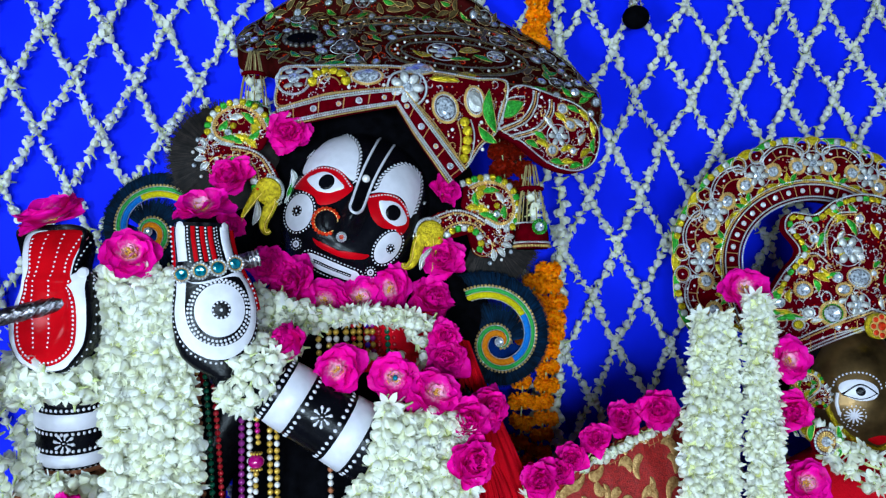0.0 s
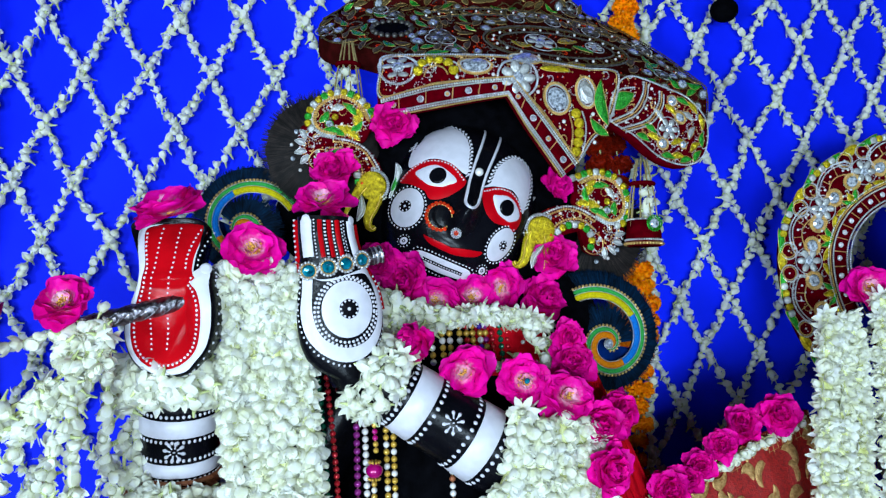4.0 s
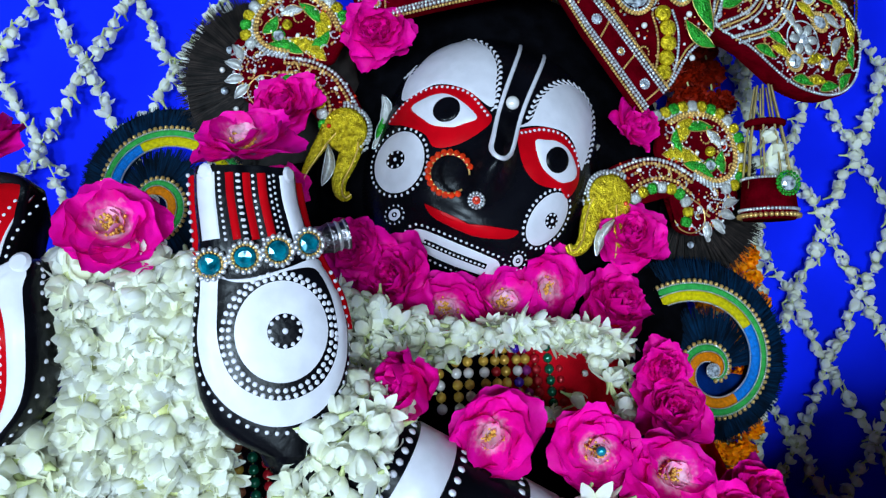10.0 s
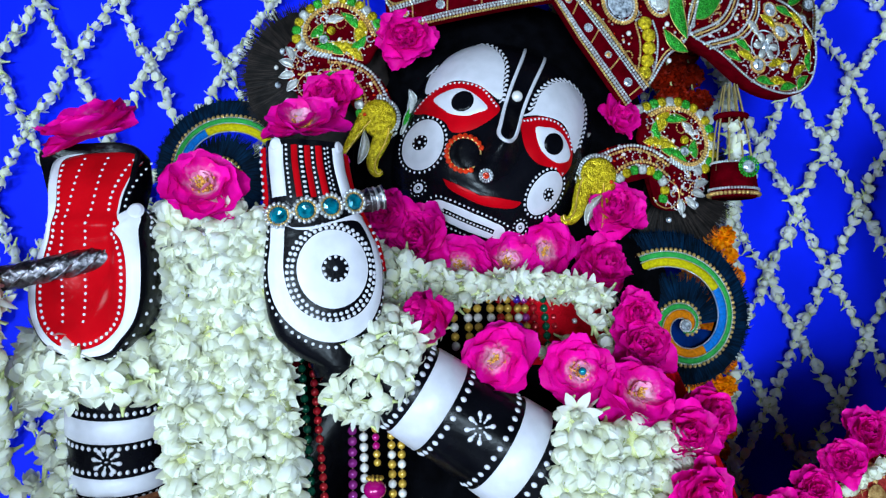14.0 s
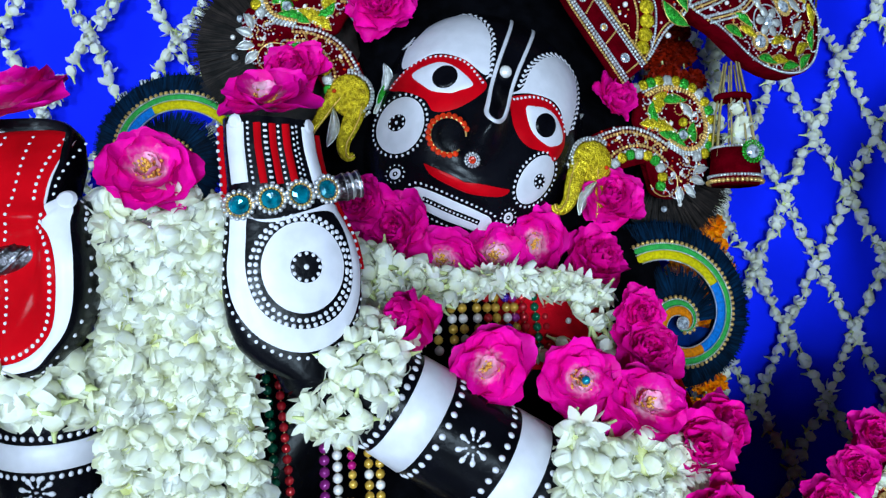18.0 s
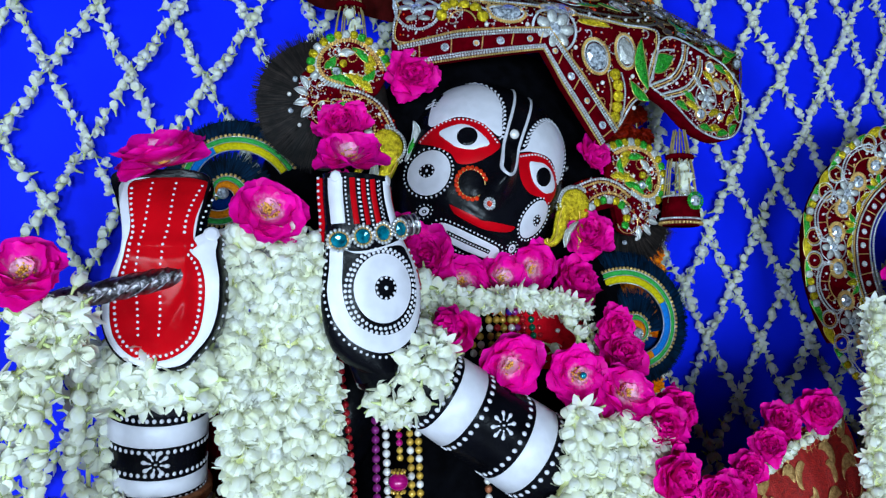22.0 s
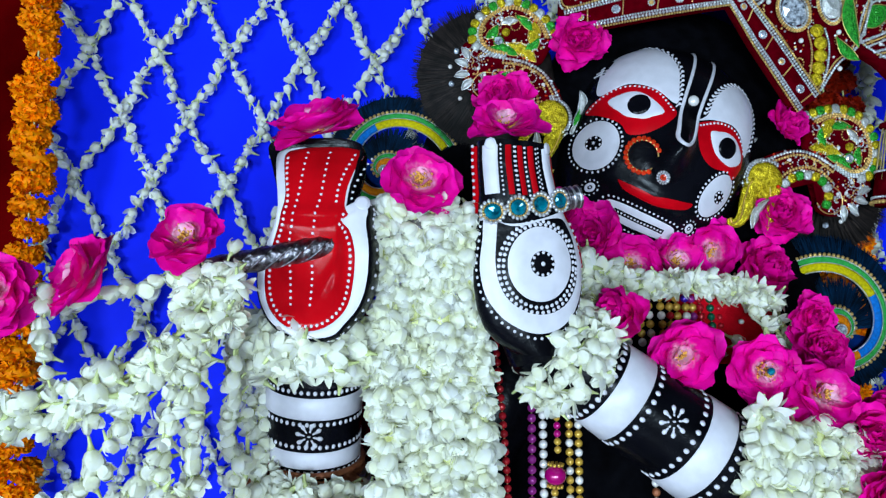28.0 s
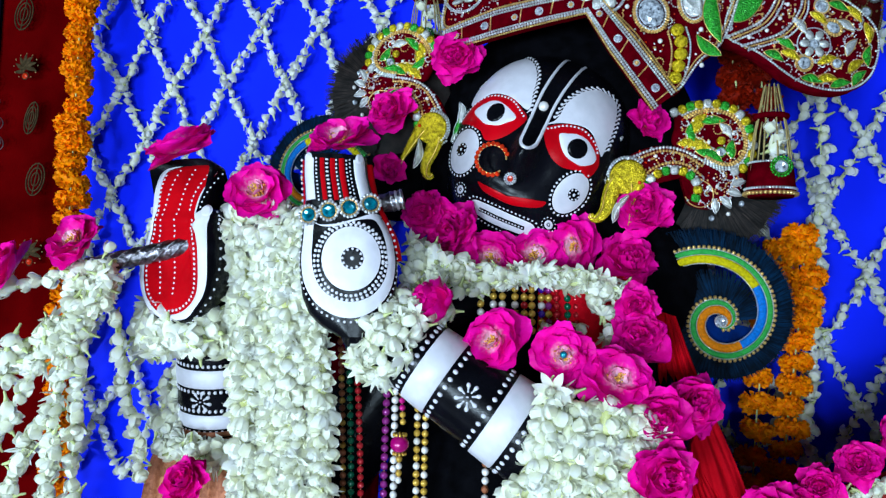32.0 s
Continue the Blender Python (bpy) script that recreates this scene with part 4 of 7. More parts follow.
def lattice_node(i, j):
    """Crossing i of row j; even rows start at LX, odd rows half a step on."""
    x = LX + DX * (i + 0.5 * (j % 2))
    r = random.Random(i * 91 + j * 17)
    return Vector((x + r.uniform(-0.006, 0.006), 1.2115, LZ + DZ * j + 0.03 * max(0.0, x - 0.35) + r.uniform(-0.005, 0.005)))


def build_lattice():
    rows = list(range(-6, 7))
    count = 22
    for direction in (1, -1):
        for start in range(-8, count + 8):
            pts, x2 = [], 2 * start
            for j in rows:
                h = x2 + direction * (j - rows[0])
                i2 = h - (j % 2)
                if i2 % 2:
                    continue
                i = i2 // 2
                x = LX + DX * (i + 0.5 * (j % 2))
                if -0.655 < x < 1.28:
                    pts.append(lattice_node(i, j))
            if len(pts) < 2:
                continue
            fine = []
            for a, b in zip(pts, pts[1:]):
                for k in range(6):
                    t = k / 6
                    p = a.lerp(b, t)
                    p.z -= 0.004 * math.sin(math.pi * t)
                    p.y += -0.003 * direction
                    fine.append(p)
            fine.append(pts[-1])
            string_of("jasmine_string", fine, 0.0124, 0.97, "thin string of white jasmine buds crossing the blue backdrop", "jasmine lattice", 0.0020, (0.42, 0.96), True, start * 2 + direction, 0.6)


build_lattice()


# ---- garlands ----
def garland(name, paths, step, size, spread, label, limit=260, mix=(0.5, 0.8), seed=0, group="", twist=0.8, out=(0, -1, 0), core=True):
    """A thick garland of several strands; the first flowers are parts, the rest one joined part."""
    r = random.Random(seed)
    spots = []
    for path in paths:
        spots += evenly(path, step)
    mid = spots[len(spots) // 2][0].copy()
    ob = thing(name, mid, label, "garland", group)
    rest = Geo()
    out = Vector(out)
    r.shuffle(spots)
    for n, (p, d) in enumerate(spots):
        p = p + Vector((r.gauss(0, spread), r.gauss(0, spread * 0.5), r.gauss(0, spread)))
        way = (d * r.choice((-1, 1, 0.4)) + out * abs(r.gauss(0.55, 0.4)) + Vector((r.gauss(0, twist), r.gauss(0, twist * 0.5), r.gauss(0, twist)))).normalized()
        pick = r.random()
        k = 0 if pick < mix[0] else 1 if pick < mix[1] else 2
        s = size * r.uniform(0.8, 1.2)
        m = basis(p - mid, (0.3, 0.1, 1) if abs(way.z) < 0.8 else (1, 0, 0), way) @ Matrix.Rotation(r.uniform(0, 6.28), 4, "Z") @ Matrix.Diagonal((s, s, s, 1)) @ Matrix.Translation((0, 0, -0.006))
        if n < limit:
            o = part("jasmine_flower", JASMINE_MESH[k], ob)
            o.matrix_basis = m
        else:
            rest.copy_of(JASMINE[k], m)
    if len(paths) > 1 and core:
        for path in paths:
            rest.tube([Vector(p) - mid - out * 0.005 for p in path], 0.0020 * size, 6, PITH)
    elif len(paths) == 1:
        rest.tube([Vector(p) - mid for p in paths[0]], 0.0009, 5, BUD_G)
    tagged(part("flower_mass", rest, ob), kind="stuff")
    return ob


def rope_garland(name, ropes, step, size, label, limit, mix, seed, group="", radius=0.011, around=5, droop=0.45, arc=220):
    """Ropes of blossoms that stand out all round and hang a little; the first are parts, the rest one joined part."""
    r = random.Random(seed)
    out = Vector((0, -1, 0))
    mid = Vector(ropes[0][len(ropes[0]) // 2])
    ob = thing(name, mid, label, "garland", group)
    rest, spots = Geo(), []
    for path in ropes:
        for p, d in evenly(path, step):
            side = d.cross(out).normalized()
            for k in range(around):
                a = radians(-arc / 2 + arc * (k + r.uniform(0.1, 0.9)) / around)
                radial = out * math.cos(a) + side * math.sin(a)
                spots.append((p + radial * radius * r.uniform(0.55, 1.1) + Vector((0, 0, r.uniform(-0.5, 0.5) * step)), radial))
        rest.tube([Vector(p) - mid for p in path], radius * 0.8, 8, PITH)
    r.shuffle(spots)
    for n, (p, radial) in enumerate(spots):
        way = (radial + Vector((r.gauss(0, 0.3), r.gauss(0, 0.2), r.gauss(-droop, 0.4)))).normalized()
        pick = r.random()
        k = 0 if pick < mix[0] else 1 if pick < mix[1] else 2
        s = size * r.uniform(0.85, 1.18)
        m = basis(p - mid, (0.3, 0.1, 1) if abs(way.z) < 0.8 else (1, 0, 0), way) @ Matrix.Rotation(r.uniform(0, 6.28), 4, "Z") @ Matrix.Diagonal((s, s, s, 1)) @ Matrix.Translation((0, 0, -0.005))
        if n < limit:
            o = part("jasmine_flower", JASMINE_MESH[k], ob)
            o.matrix_basis = m
        else:
            rest.copy_of(JASMINE[k], m)
    tagged(part("flower_mass", rest, ob), kind="stuff")
    return ob


# the broad garland that hangs from the flute between the palms
paths = []
for k, s in enumerate((-1.0, -0.33, 0.33, 1.0)):
    b = 0.005 * (k % 2)
    paths.append(spline([(-0.186 + 0.027 * s, 0.846 + b, 1.549 - 0.004 * abs(s)), (-0.184 + 0.029 * s, 0.843 + b, 1.520), (-0.180 + 0.031 * s, 0.858 + b, 1.47),
                         (-0.173 + 0.035 * s, 0.868 + b, 1.36), (-0.167 + 0.039 * s, 0.872 + b, 1.18), (-0.165 + 0.05 * s, 0.875, 1.005)], 40))
rope_garland("jasmine_garland", paths, 0.0104, 1.1, "broad white jasmine garland hung over the flute", 300, (0.42, 0.86), 11, radius=0.0095, around=4, droop=0.75, arc=165)
# chest garland beneath the roses
paths = []
for k in range(5):
    s = k / 4
    top = Vector((0.066 + 0.079 * s, 0.846 + 0.014 * s, 1.402 - 0.020 * s))
    paths.append(spline([top, top + Vector((-0.008 + 0.010 * s, -0.008, -0.045)), top + Vector((-0.038 + 0.032 * s, -0.006, -0.11)), top + Vector((-0.060 + 0.05 * s, 0.012, -0.24))], 26))
rope_garland("jasmine_garland", paths, 0.0104, 1.08, "dense white jasmine garland across the chest", 220, (0.62, 0.9), 12, radius=0.0095, around=4)
# neck garland
paths = []
for k in range(4):
    for layer in (0, 1):
        paths.append(spline([(-0.075, 0.925 - 0.008 * layer, 1.525 - 0.011 * k), (-0.030, 0.922 - 0.010 * layer, 1.508 - 0.009 * k), (0.012, 0.928 - 0.010 * layer, 1.501 - 0.003 * k), (0.060, 0.934 - 0.010 * layer, 1.502 - 0.003 * k), (0.118, 0.946 - 0.008 * layer, 1.488 - 0.002 * k)], 30))
garland("jasmine_garland", paths, 0.0125, 0.92, 0.0022, "short white jasmine garland round the neck", 120, (0.2, 0.6), 13)
paths = [spline([(-0.072 + 0.010 * k, 0.915, 1.515), (-0.070 + 0.010 * k, 0.900, 1.49), (-0.055 + 0.009 * k, 0.885, 1.455)], 16) for k in range(4)]
garland("jasmine_garland", paths, 0.011, 0.95, 0.003, "white jasmine garland beside the painted palm", 60, (0.3, 0.7), 14)
paths = [spline([(0.100 + 0.008 * k, 0.926, 1.474 - 0.004 * k), (0.104 + 0.010 * k, 0.918, 1.458), (0.110 + 0.009 * k, 0.908, 1.440)], 12) for k in range(3)]
garland("jasmine_garland", paths, 0.012, 1.0, 0.003, "white jasmine blossoms beside the red chest cloth", 40, (0.2, 0.5), 15)
paths = [spline([(0.052, 0.932, 1.447), (0.066, 0.934, 1.443), (0.086, 0.936, 1.449)], 10)]
garland("jasmine_garland", paths, 0.011, 0.9, 0.002, "few white jasmine blossoms under the chest beads", 20, (0.1, 0.5), 16)


def wreath(c, axis, r, label, seed, count=6, step=0.0115, size=1.1, squash=1.0, limit=120, width=0.022, mix=(0.5, 0.8)):
    """A bracelet of flowers round an arm."""
    axis = Vector(axis).normalized()
    m = basis(c, (0, -1, 0.01), axis)
    paths = []
    for k in range(count):
        off, rr = width * (k / (count - 1) - 0.5), r + 0.005 * math.sin(math.pi * k / (count - 1))
        paths.append([m @ Vector((rr * math.cos(t * math.pi / 12), squash * rr * math.sin(t * math.pi / 12), off)) for t in range(25)])
    return garland("jasmine_bracelet", paths, step, size, 0.003, label, limit, mix, seed, "jasmine bracelets", 0.9, core=False)


wreath((-0.074, 0.871, 1.437), (0.176, 0.01, -0.114), 0.035, "white jasmine bracelet with green stems round the wrist", 21, 5, width=0.034, size=0.95, mix=(0.6, 0.85))
wreath((-0.265, 0.894, 1.434), (0, 0.12, 1), 0.053, "white jasmine bracelet under the red palm", 22, 7, step=0.0105, size=1.15, width=0.036, mix=(0.4, 0.75))
wreath((-0.268, 0.935, 1.319), (0.1, 0.1, 1), 0.048, "white jasmine armlet round the painted forearm", 23, 4, width=0.016)
# strands on the left flank of the forearm
paths = [spline([(-0.312 + 0.006 * k, 0.93, 1.41), (-0.322 + 0.008 * k, 0.92, 1.37), (-0.318 + 0.012 * k, 0.905, 1.335)], 12) for k in range(3)]
garland("jasmine_garland", paths, 0.011, 1.0, 0.003, "white jasmine strand hanging beside the forearm", 40, (0.6, 0.9), 24)


# ---- flute with its own garlands ----
def build_flute():
    a, b = Vector((-0.352, 0.8165, 1.4874)), Vector((-0.070, 0.868, 1.5595))
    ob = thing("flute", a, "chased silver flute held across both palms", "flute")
    d = b - a
    g = Geo()
    path, rad = [], []
    for k in range(61):
        t = k / 60
        path.append(d * t)
        rad.append(0.0078 + (0.0014 if k in (0, 1, 58, 60) else 0))
    g.tube(path, rad, 20, FLUTE)
    part("pipe", g, ob)
    n = d.normalized()
    side = n.cross(Vector((0, -1, 0))).normalized()
    fwd = side.cross(n)
    for turn in range(5):
        g = Geo()
        line = []
        for k in range(140):
            t = k / 139
            u = t * 24 + turn * 1.257
            line.append(d * (0.03 + 0.94 * t) + (side * math.cos(u) + fwd * math.sin(u)) * 0.0074)
        g.tube(line, 0.0011, 6, FLUTE)
        part("chased_band", g, ob)
    for t in (0.965, 0.98, 0.995):
        g = Geo()
        g.tube([d * (t - 0.005), d * t, d * (t + 0.005)], [0.0078, 0.0092, 0.0078], 20, SILVER)
        part("end_ring", g, ob)
    return ob


build_flute()
L = lambda t: Vector((-0.500, 0.806, 1.452)).lerp(Vector((-0.245, 0.812, 1.512)), t)
drop = [
    (spline([L(0.74) + Vector((0, 0, -0.004)), (-0.318, 0.800, 1.468), (-0.350, 0.798, 1.440), (-0.395, 0.800, 1.414), (-0.445, 0.805, 1.398), (-0.50, 0.812, 1.390)], 40), 4),
    (spline([L(0.73) + Vector((0, 0, -0.008)), L(0.66) + Vector((0, 0, -0.012)), L(0.58) + Vector((0, 0, -0.010))], 20), 4),
    (spline([(-0.326, 0.806, 1.445), (-0.332, 0.806, 1.42), (-0.336, 0.808, 1.36), (-0.334, 0.812, 1.25)], 40), 1),
    (spline([(-0.336, 0.800, 1.440), (-0.347, 0.799, 1.41), (-0.352, 0.800, 1.35), (-0.35, 0.803, 1.24)], 40), 1),
    (spline([(-0.352, 0.800, 1.432), (-0.372, 0.800, 1.40), (-0.402, 0.800, 1.352), (-0.43, 0.803, 1.29)], 40), 1),
    (spline([(-0.330, 0.798, 1.430), (-0.345, 0.798, 1.385), (-0.375, 0.798, 1.335), (-0.40, 0.803, 1.26)], 40), 1),
    (spline([(-0.432, 0.801, 1.474), (-0.431, 0.800, 1.452), (-0.429, 0.80, 1.428), (-0.423, 0.80, 1.41)], 20), 1),
    (spline([(-0.312, 0.822, 1.45), (-0.317, 0.835, 1.42), (-0.320, 0.86, 1.37), (-0.316, 0.88, 1.30)], 40), 1),
    (spline([(-0.490, 0.806, 1.451), (-0.523, 0.802, 1.449), (-0.551, 0.80, 1.446), (-0.557, 0.80, 1.424), (-0.551, 0.80, 1.396), (-0.537, 0.80, 1.365)], 40), 4),
    (spline([(-0.545, 0.799, 1.385), (-0.533, 0.80, 1.358), (-0.516, 0.80, 1.336), (-0.501, 0.80, 1.30), (-0.487, 0.80, 1.271), (-0.48, 0.803, 1.22)], 40), 2),
    (spline([(-0.517, 0.798, 1.445), (-0.516, 0.797, 1.404), (-0.511, 0.798, 1.373), (-0.504, 0.798, 1.343), (-0.496, 0.80, 1.313), (-0.465, 0.80, 1.294), (-0.44, 0.80, 1.287), (-0.403, 0.80, 1.292), (-0.378, 0.80, 1.322), (-0.361, 0.80, 1.341)], 60), 1),
    (spline([(-0.508, 0.796, 1.440), (-0.522, 0.796, 1.41), (-0.530, 0.796, 1.38), (-0.520, 0.796, 1.35)], 30), 1),
    (spline([(-0.500, 0.798, 1.366), (-0.475, 0.80, 1.343), (-0.438, 0.80, 1.335), (-0.409, 0.80, 1.342), (-0.382, 0.80, 1.361)], 40), 1),
    (spline([(-0.330, 0.812, 1.490), (-0.375, 0.809, 1.480), (-0.43, 0.808, 1.464), (-0.49, 0.806, 1.452)], 40), 1),
    (spline([(-0.325, 0.799, 1.352), (-0.345, 0.799, 1.345), (-0.352, 0.80, 1.30), (-0.345, 0.803, 1.24)], 30), 1),
]
for n, (path, thick) in enumerate(drop):
    if thick > 1:
        r = random.Random(n)
        paths = [[p + Vector((0, r.uniform(-0.006, 0.006), 0)) + Vector((0, 0, (k / (thick - 1) - 0.5) * 0.022 - 0.006)) for p in path] for k in range(thick)]
        garland("jasmine_garland", paths, 0.0120, 0.96, 0.0035, "thick white jasmine rope draped along the flute", 160, (0.36, 0.68), 31 + n, "garlands on the flute")
    else:
        garland("jasmine_strand", [path], 0.0108, 0.98, 0.0016, "white jasmine strand hanging from the flute", 60, (0.62, 0.86), 31 + n, "garlands on the flute", 0.5)


# ---- marigold garlands ----
def marigold_geo(seed, material):
    g, r = Geo(), random.Random(seed)
    g.ball((0, 0, 0), (0.0205, 0.0205, 0.0095), material, 12, 6)
    for k in range(190):
        a, e = r.uniform(0, 6.283), r.uniform(-0.85, 1.0)
        d = Vector((math.cos(a) * math.cos(e), math.sin(a) * math.cos(e), math.sin(e) * 0.62))
        m = basis(d * 0.0165, (r.uniform(-1, 1), r.uniform(-1, 1), r.uniform(-1, 1)), d) @ Matrix.Rotation(radians(-90), 4, "Y") @ Matrix.Rotation(r.uniform(-0.5, 0.5), 4, "X")
        petal(g, m, r.uniform(0.0065, 0.0095), 0.0068, 0.35, r.uniform(-1.2, 1.2), material, nl=2, nw=2, ruffle=0.003, seed=r.random() * 40)
    return g.mesh("marigold_flower")


MARIGOLD = [marigold_geo(k, ORANGE) for k in range(4)]
MARIGOLD_RED = [marigold_geo(k, ORANGE_D) for k in range(2)]


def marigold_garland(points, step, size, label, seed, kinds=MARIGOLD):
    r = random.Random(seed)
    ob = thing("marigold_garland", points[0], label, "garland", "marigold garlands")
    base = Vector(points[0])
    g = Geo()
    path = spline(points, 40)
    g.tube([p - base for p in path], 0.001, 5, BUD_G)
    part("cord", g, ob)
    for p, d in evenly(path, step):
        o = part("marigold_flower", r.choice(kinds), ob)
        s = size * r.uniform(0.86, 1.12)
        way = d + Vector((r.uniform(-0.25, 0.25), r.uniform(-0.4, 0.1), 0)) * (1 if r.random() < 0.88 else 2.5)
        o.matrix_basis = basis(p - base + Vector((r.uniform(-0.005, 0.005), r.uniform(-0.004, 0.004), 0)), (1, 0, 0), way) @ Matrix.Rotation(r.uniform(0, 6), 4, "Z") @ Matrix.Diagonal((s, s, s, 1))
    return ob


marigold_garland([(-0.630, 1.165, 2.35), (-0.626, 1.15, 1.9), (-0.624, 1.15, 1.6), (-0.620, 1.15, 1.3), (-0.622, 1.15, 1.01)], 0.0262, 0.96, "string of orange marigolds along the backdrop's edge", 3)
marigold_garland([(0.305, 1.17, 2.3), (0.312, 1.165, 1.95), (0.315, 1.16, 1.84)], 0.0245, 0.92, "string of orange marigolds hanging behind the crown", 4)
marigold_garland([(0.328, 1.16, 1.56), (0.327, 1.16, 1.50), (0.318, 1.155, 1.42), (0.308, 1.155, 1.30), (0.302, 1.15, 1.01)], 0.0245, 0.90, "string of orange marigolds hanging behind the statue", 8)
marigold_garland([(0.298, 1.16, 1.545), (0.295, 1.16, 1.49), (0.284, 1.155, 1.42), (0.276, 1.15, 1.34), (0.271, 1.15, 1.2), (0.272, 1.15, 1.01)], 0.0300, 0.82, "string of orange marigolds hanging behind the statue", 5)
marigold_garland([(0.225, 1.09, 1.80), (0.238, 1.08, 1.72), (0.246, 1.08, 1.62)], 0.026, 0.8, "short string of dark red flowers under the crown", 6, MARIGOLD_RED)
marigold_garland([(0.262, 1.10, 1.78), (0.268, 1.09, 1.70), (0.272, 1.09, 1.60)], 0.027, 0.75, "short string of dark red flowers under the crown", 7, MARIGOLD_RED)
string_of("jasmine_string", spline([(0.355, 1.19, 2.3), (0.352, 1.185, 1.9), (0.350, 1.18, 1.6), (0.342, 1.17, 1.44), (0.334, 1.17, 1.3), (0.330, 1.17, 1.01)], 60), 0.012, 1.2, "white jasmine string beside the marigolds", "", 0.003, (0.5, 0.8), True, 71)



# ---- embroidered pieces ----
def plane_surface(origin, right, up, bulge=None):
    o, e, f = Vector(origin), Vector(right).normalized(), Vector(up).normalized()
    n = e.cross(f)

    def S(u, v):
        return o + e * u + f * v + n * (bulge(u, v) if bulge else 0.0)
    return S


def plate(parent, S, outline, thick, material, name="base_plate", label="", n=72, rings=7, smooth=True):
    """A padded plate with a rim, on a surface."""
    g = Geo()
    pts = closed(outline, n) if smooth else [Vector((*p, 0)) for p in outline]
    n = len(pts)
    P = Paint(g, S)
    c = sum(pts, Vector()) / n
    rows = [[P.at(*(c + (p - c) * k / rings).xy, 0.0) for p in pts] for k in range(1, rings + 1)]
    nrm = P.normal(c.x, c.y)
    rows.append([p - nrm * thick for p in rows[-1]])
    g.grid(rows, material, True)
    g.add(rows[0] + [P.at(c.x, c.y, 0)], [(k, (k + 1) % n, n) for k in range(n)], material)
    last = rows[-1]
    g.add(last + [sum(last, Vector()) / n], [(k, (k + 1) % n, n) for k in range(n)], material)
    return part(name, g, parent, label)


def bead_row(parent, S, line, r, material, name="bead_border", loop=False, step=None, lift=0.0):
    g = Geo()
    P = Paint(g, S)
    pts = (closed(line, 120) + [Vector((*line[0], 0))]) if loop else spline([(*p, 0) for p in line], 80)
    for p, d in evenly(pts, step or r * 2.0):
        g.ball(P.at(p.x, p.y, lift + r * 0.5), (r, r, r), material, 6, 4)
    return tagged(part(name, g, parent), kind="stuff")


def gem(parent, S, u, v, r, r2=None, turn=0.0, stone=None, rim=None, name="gem", rows=1):
    """An oval faceted stone in beaded rims."""
    g = Geo()
    P = Paint(g, S)
    r2 = r2 or r
    n = 10
    for k, (size, high) in enumerate(((1.0, 0.0), (0.94, 0.30), (0.58, 0.52))):
        row = [P.at(*q, (high - 0.10 * (k == 1) * (i % 2)) * min(r, r2) * 0.9 + 0.0004) for i, q in enumerate(circle(u, v, r * size, r2 * size, turn + 18 * k, n))]
        if k == 1:
            g.grid([prev, row], stone or CRYSTAL, True)
        elif k:
            base = prev + row
            g.add(base, [t for i in range(n) for t in ((i, (i + 1) % n, n + i), ((i + 1) % n, n + (i + 1) % n, n + i))], stone or CRYSTAL)
        prev = row
    top = P.at(u, v, 0.42 * min(r, r2) * 0.9 + 0.0004)
    g.add(prev + [top], [(i, (i + 1) % n, n) for i in range(n)], stone or CRYSTAL)
    ob = part(name, g, parent, smooth=False)
    for j in range(rows):
        bead_row(ob, S, circle(u, v, r * 1.14 + 0.0014 * j, r2 * 1.14 + 0.0014 * j, turn), 0.0009 if r < 0.006 else 0.0013, (rim or SILVER) if j == 0 else GOLD, "rim", True)
    return ob


def leaf(parent, S, u, v, length, width, turn, material, name="leaf", rim=GOLD, high=0.0016):
    """A padded leaf with a ribbed middle and a corded edge."""
    g = Geo()
    P = Paint(g, S)
    a = radians(turn)
    rows = []
    for i in range(9):
        t = i / 8
        w = width * math.sin(math.pi * t) ** 0.8 * (1 - 0.25 * t)
        row = []
        for k in range(7):
            s = 2 * k / 6 - 1
            x, y = (t - 0.5) * length, s * w / 2 + 0.10 * length * math.sin(math.pi * t)
            row.append(P.at(u + x * math.cos(a) - y * math.sin(a), v + x * math.sin(a) + y * math.cos(a), high * (1 - s * s) * (0.8 + 0.2 * (i % 2)) + 0.0003))
        rows.append(row)
    g.grid(rows, material)
    edge = [r[0] for r in rows] + [r[-1] for r in rows[::-1]]
    if rim:
        g.tube(edge, 0.00045, 4, rim, caps=False)
    return part(name, g, parent)


def pearl_flower(parent, S, u, v, r, petals=6, name="flower_motif", material=None, centre=None):
    ob = None
    g = Geo()
    P = Paint(g, S)
    for k in range(petals):
        a = 2 * math.pi * k / petals
        c = P.at(u + 0.6 * r * math.cos(a), v + 0.6 * r * math.sin(a), 0.0012)
        m = basis(c, (math.cos(a), 0.001, math.sin(a)), P.normal(u, v))
        g.ball(c, (r * 0.37, r * 0.27, r * 0.11), material or SHELL, 8, 5, m.to_3x3())
    ob = part(name, g, parent)
    gem(ob, S, u, v, r * 0.30, name="centre_stone", stone=centre)
    bead_row(ob, S, circle(u, v, r * 1.02), 0.0008, SILVER, "rim", True)
    return ob


def cord_tube(parent, S, line, r, material, name="cord", lift=0.0, n=40, loop=False):
    g = Geo()
    P = Paint(g, S)
    pts = (closed(line, n) + [Vector((*line[0], 0))]) if loop else spline([(*p, 0) for p in line], n)
    g.tube([P.at(p.x, p.y, lift) for p in pts], r, 6, material, caps=not loop)
    return part(name, g, parent)


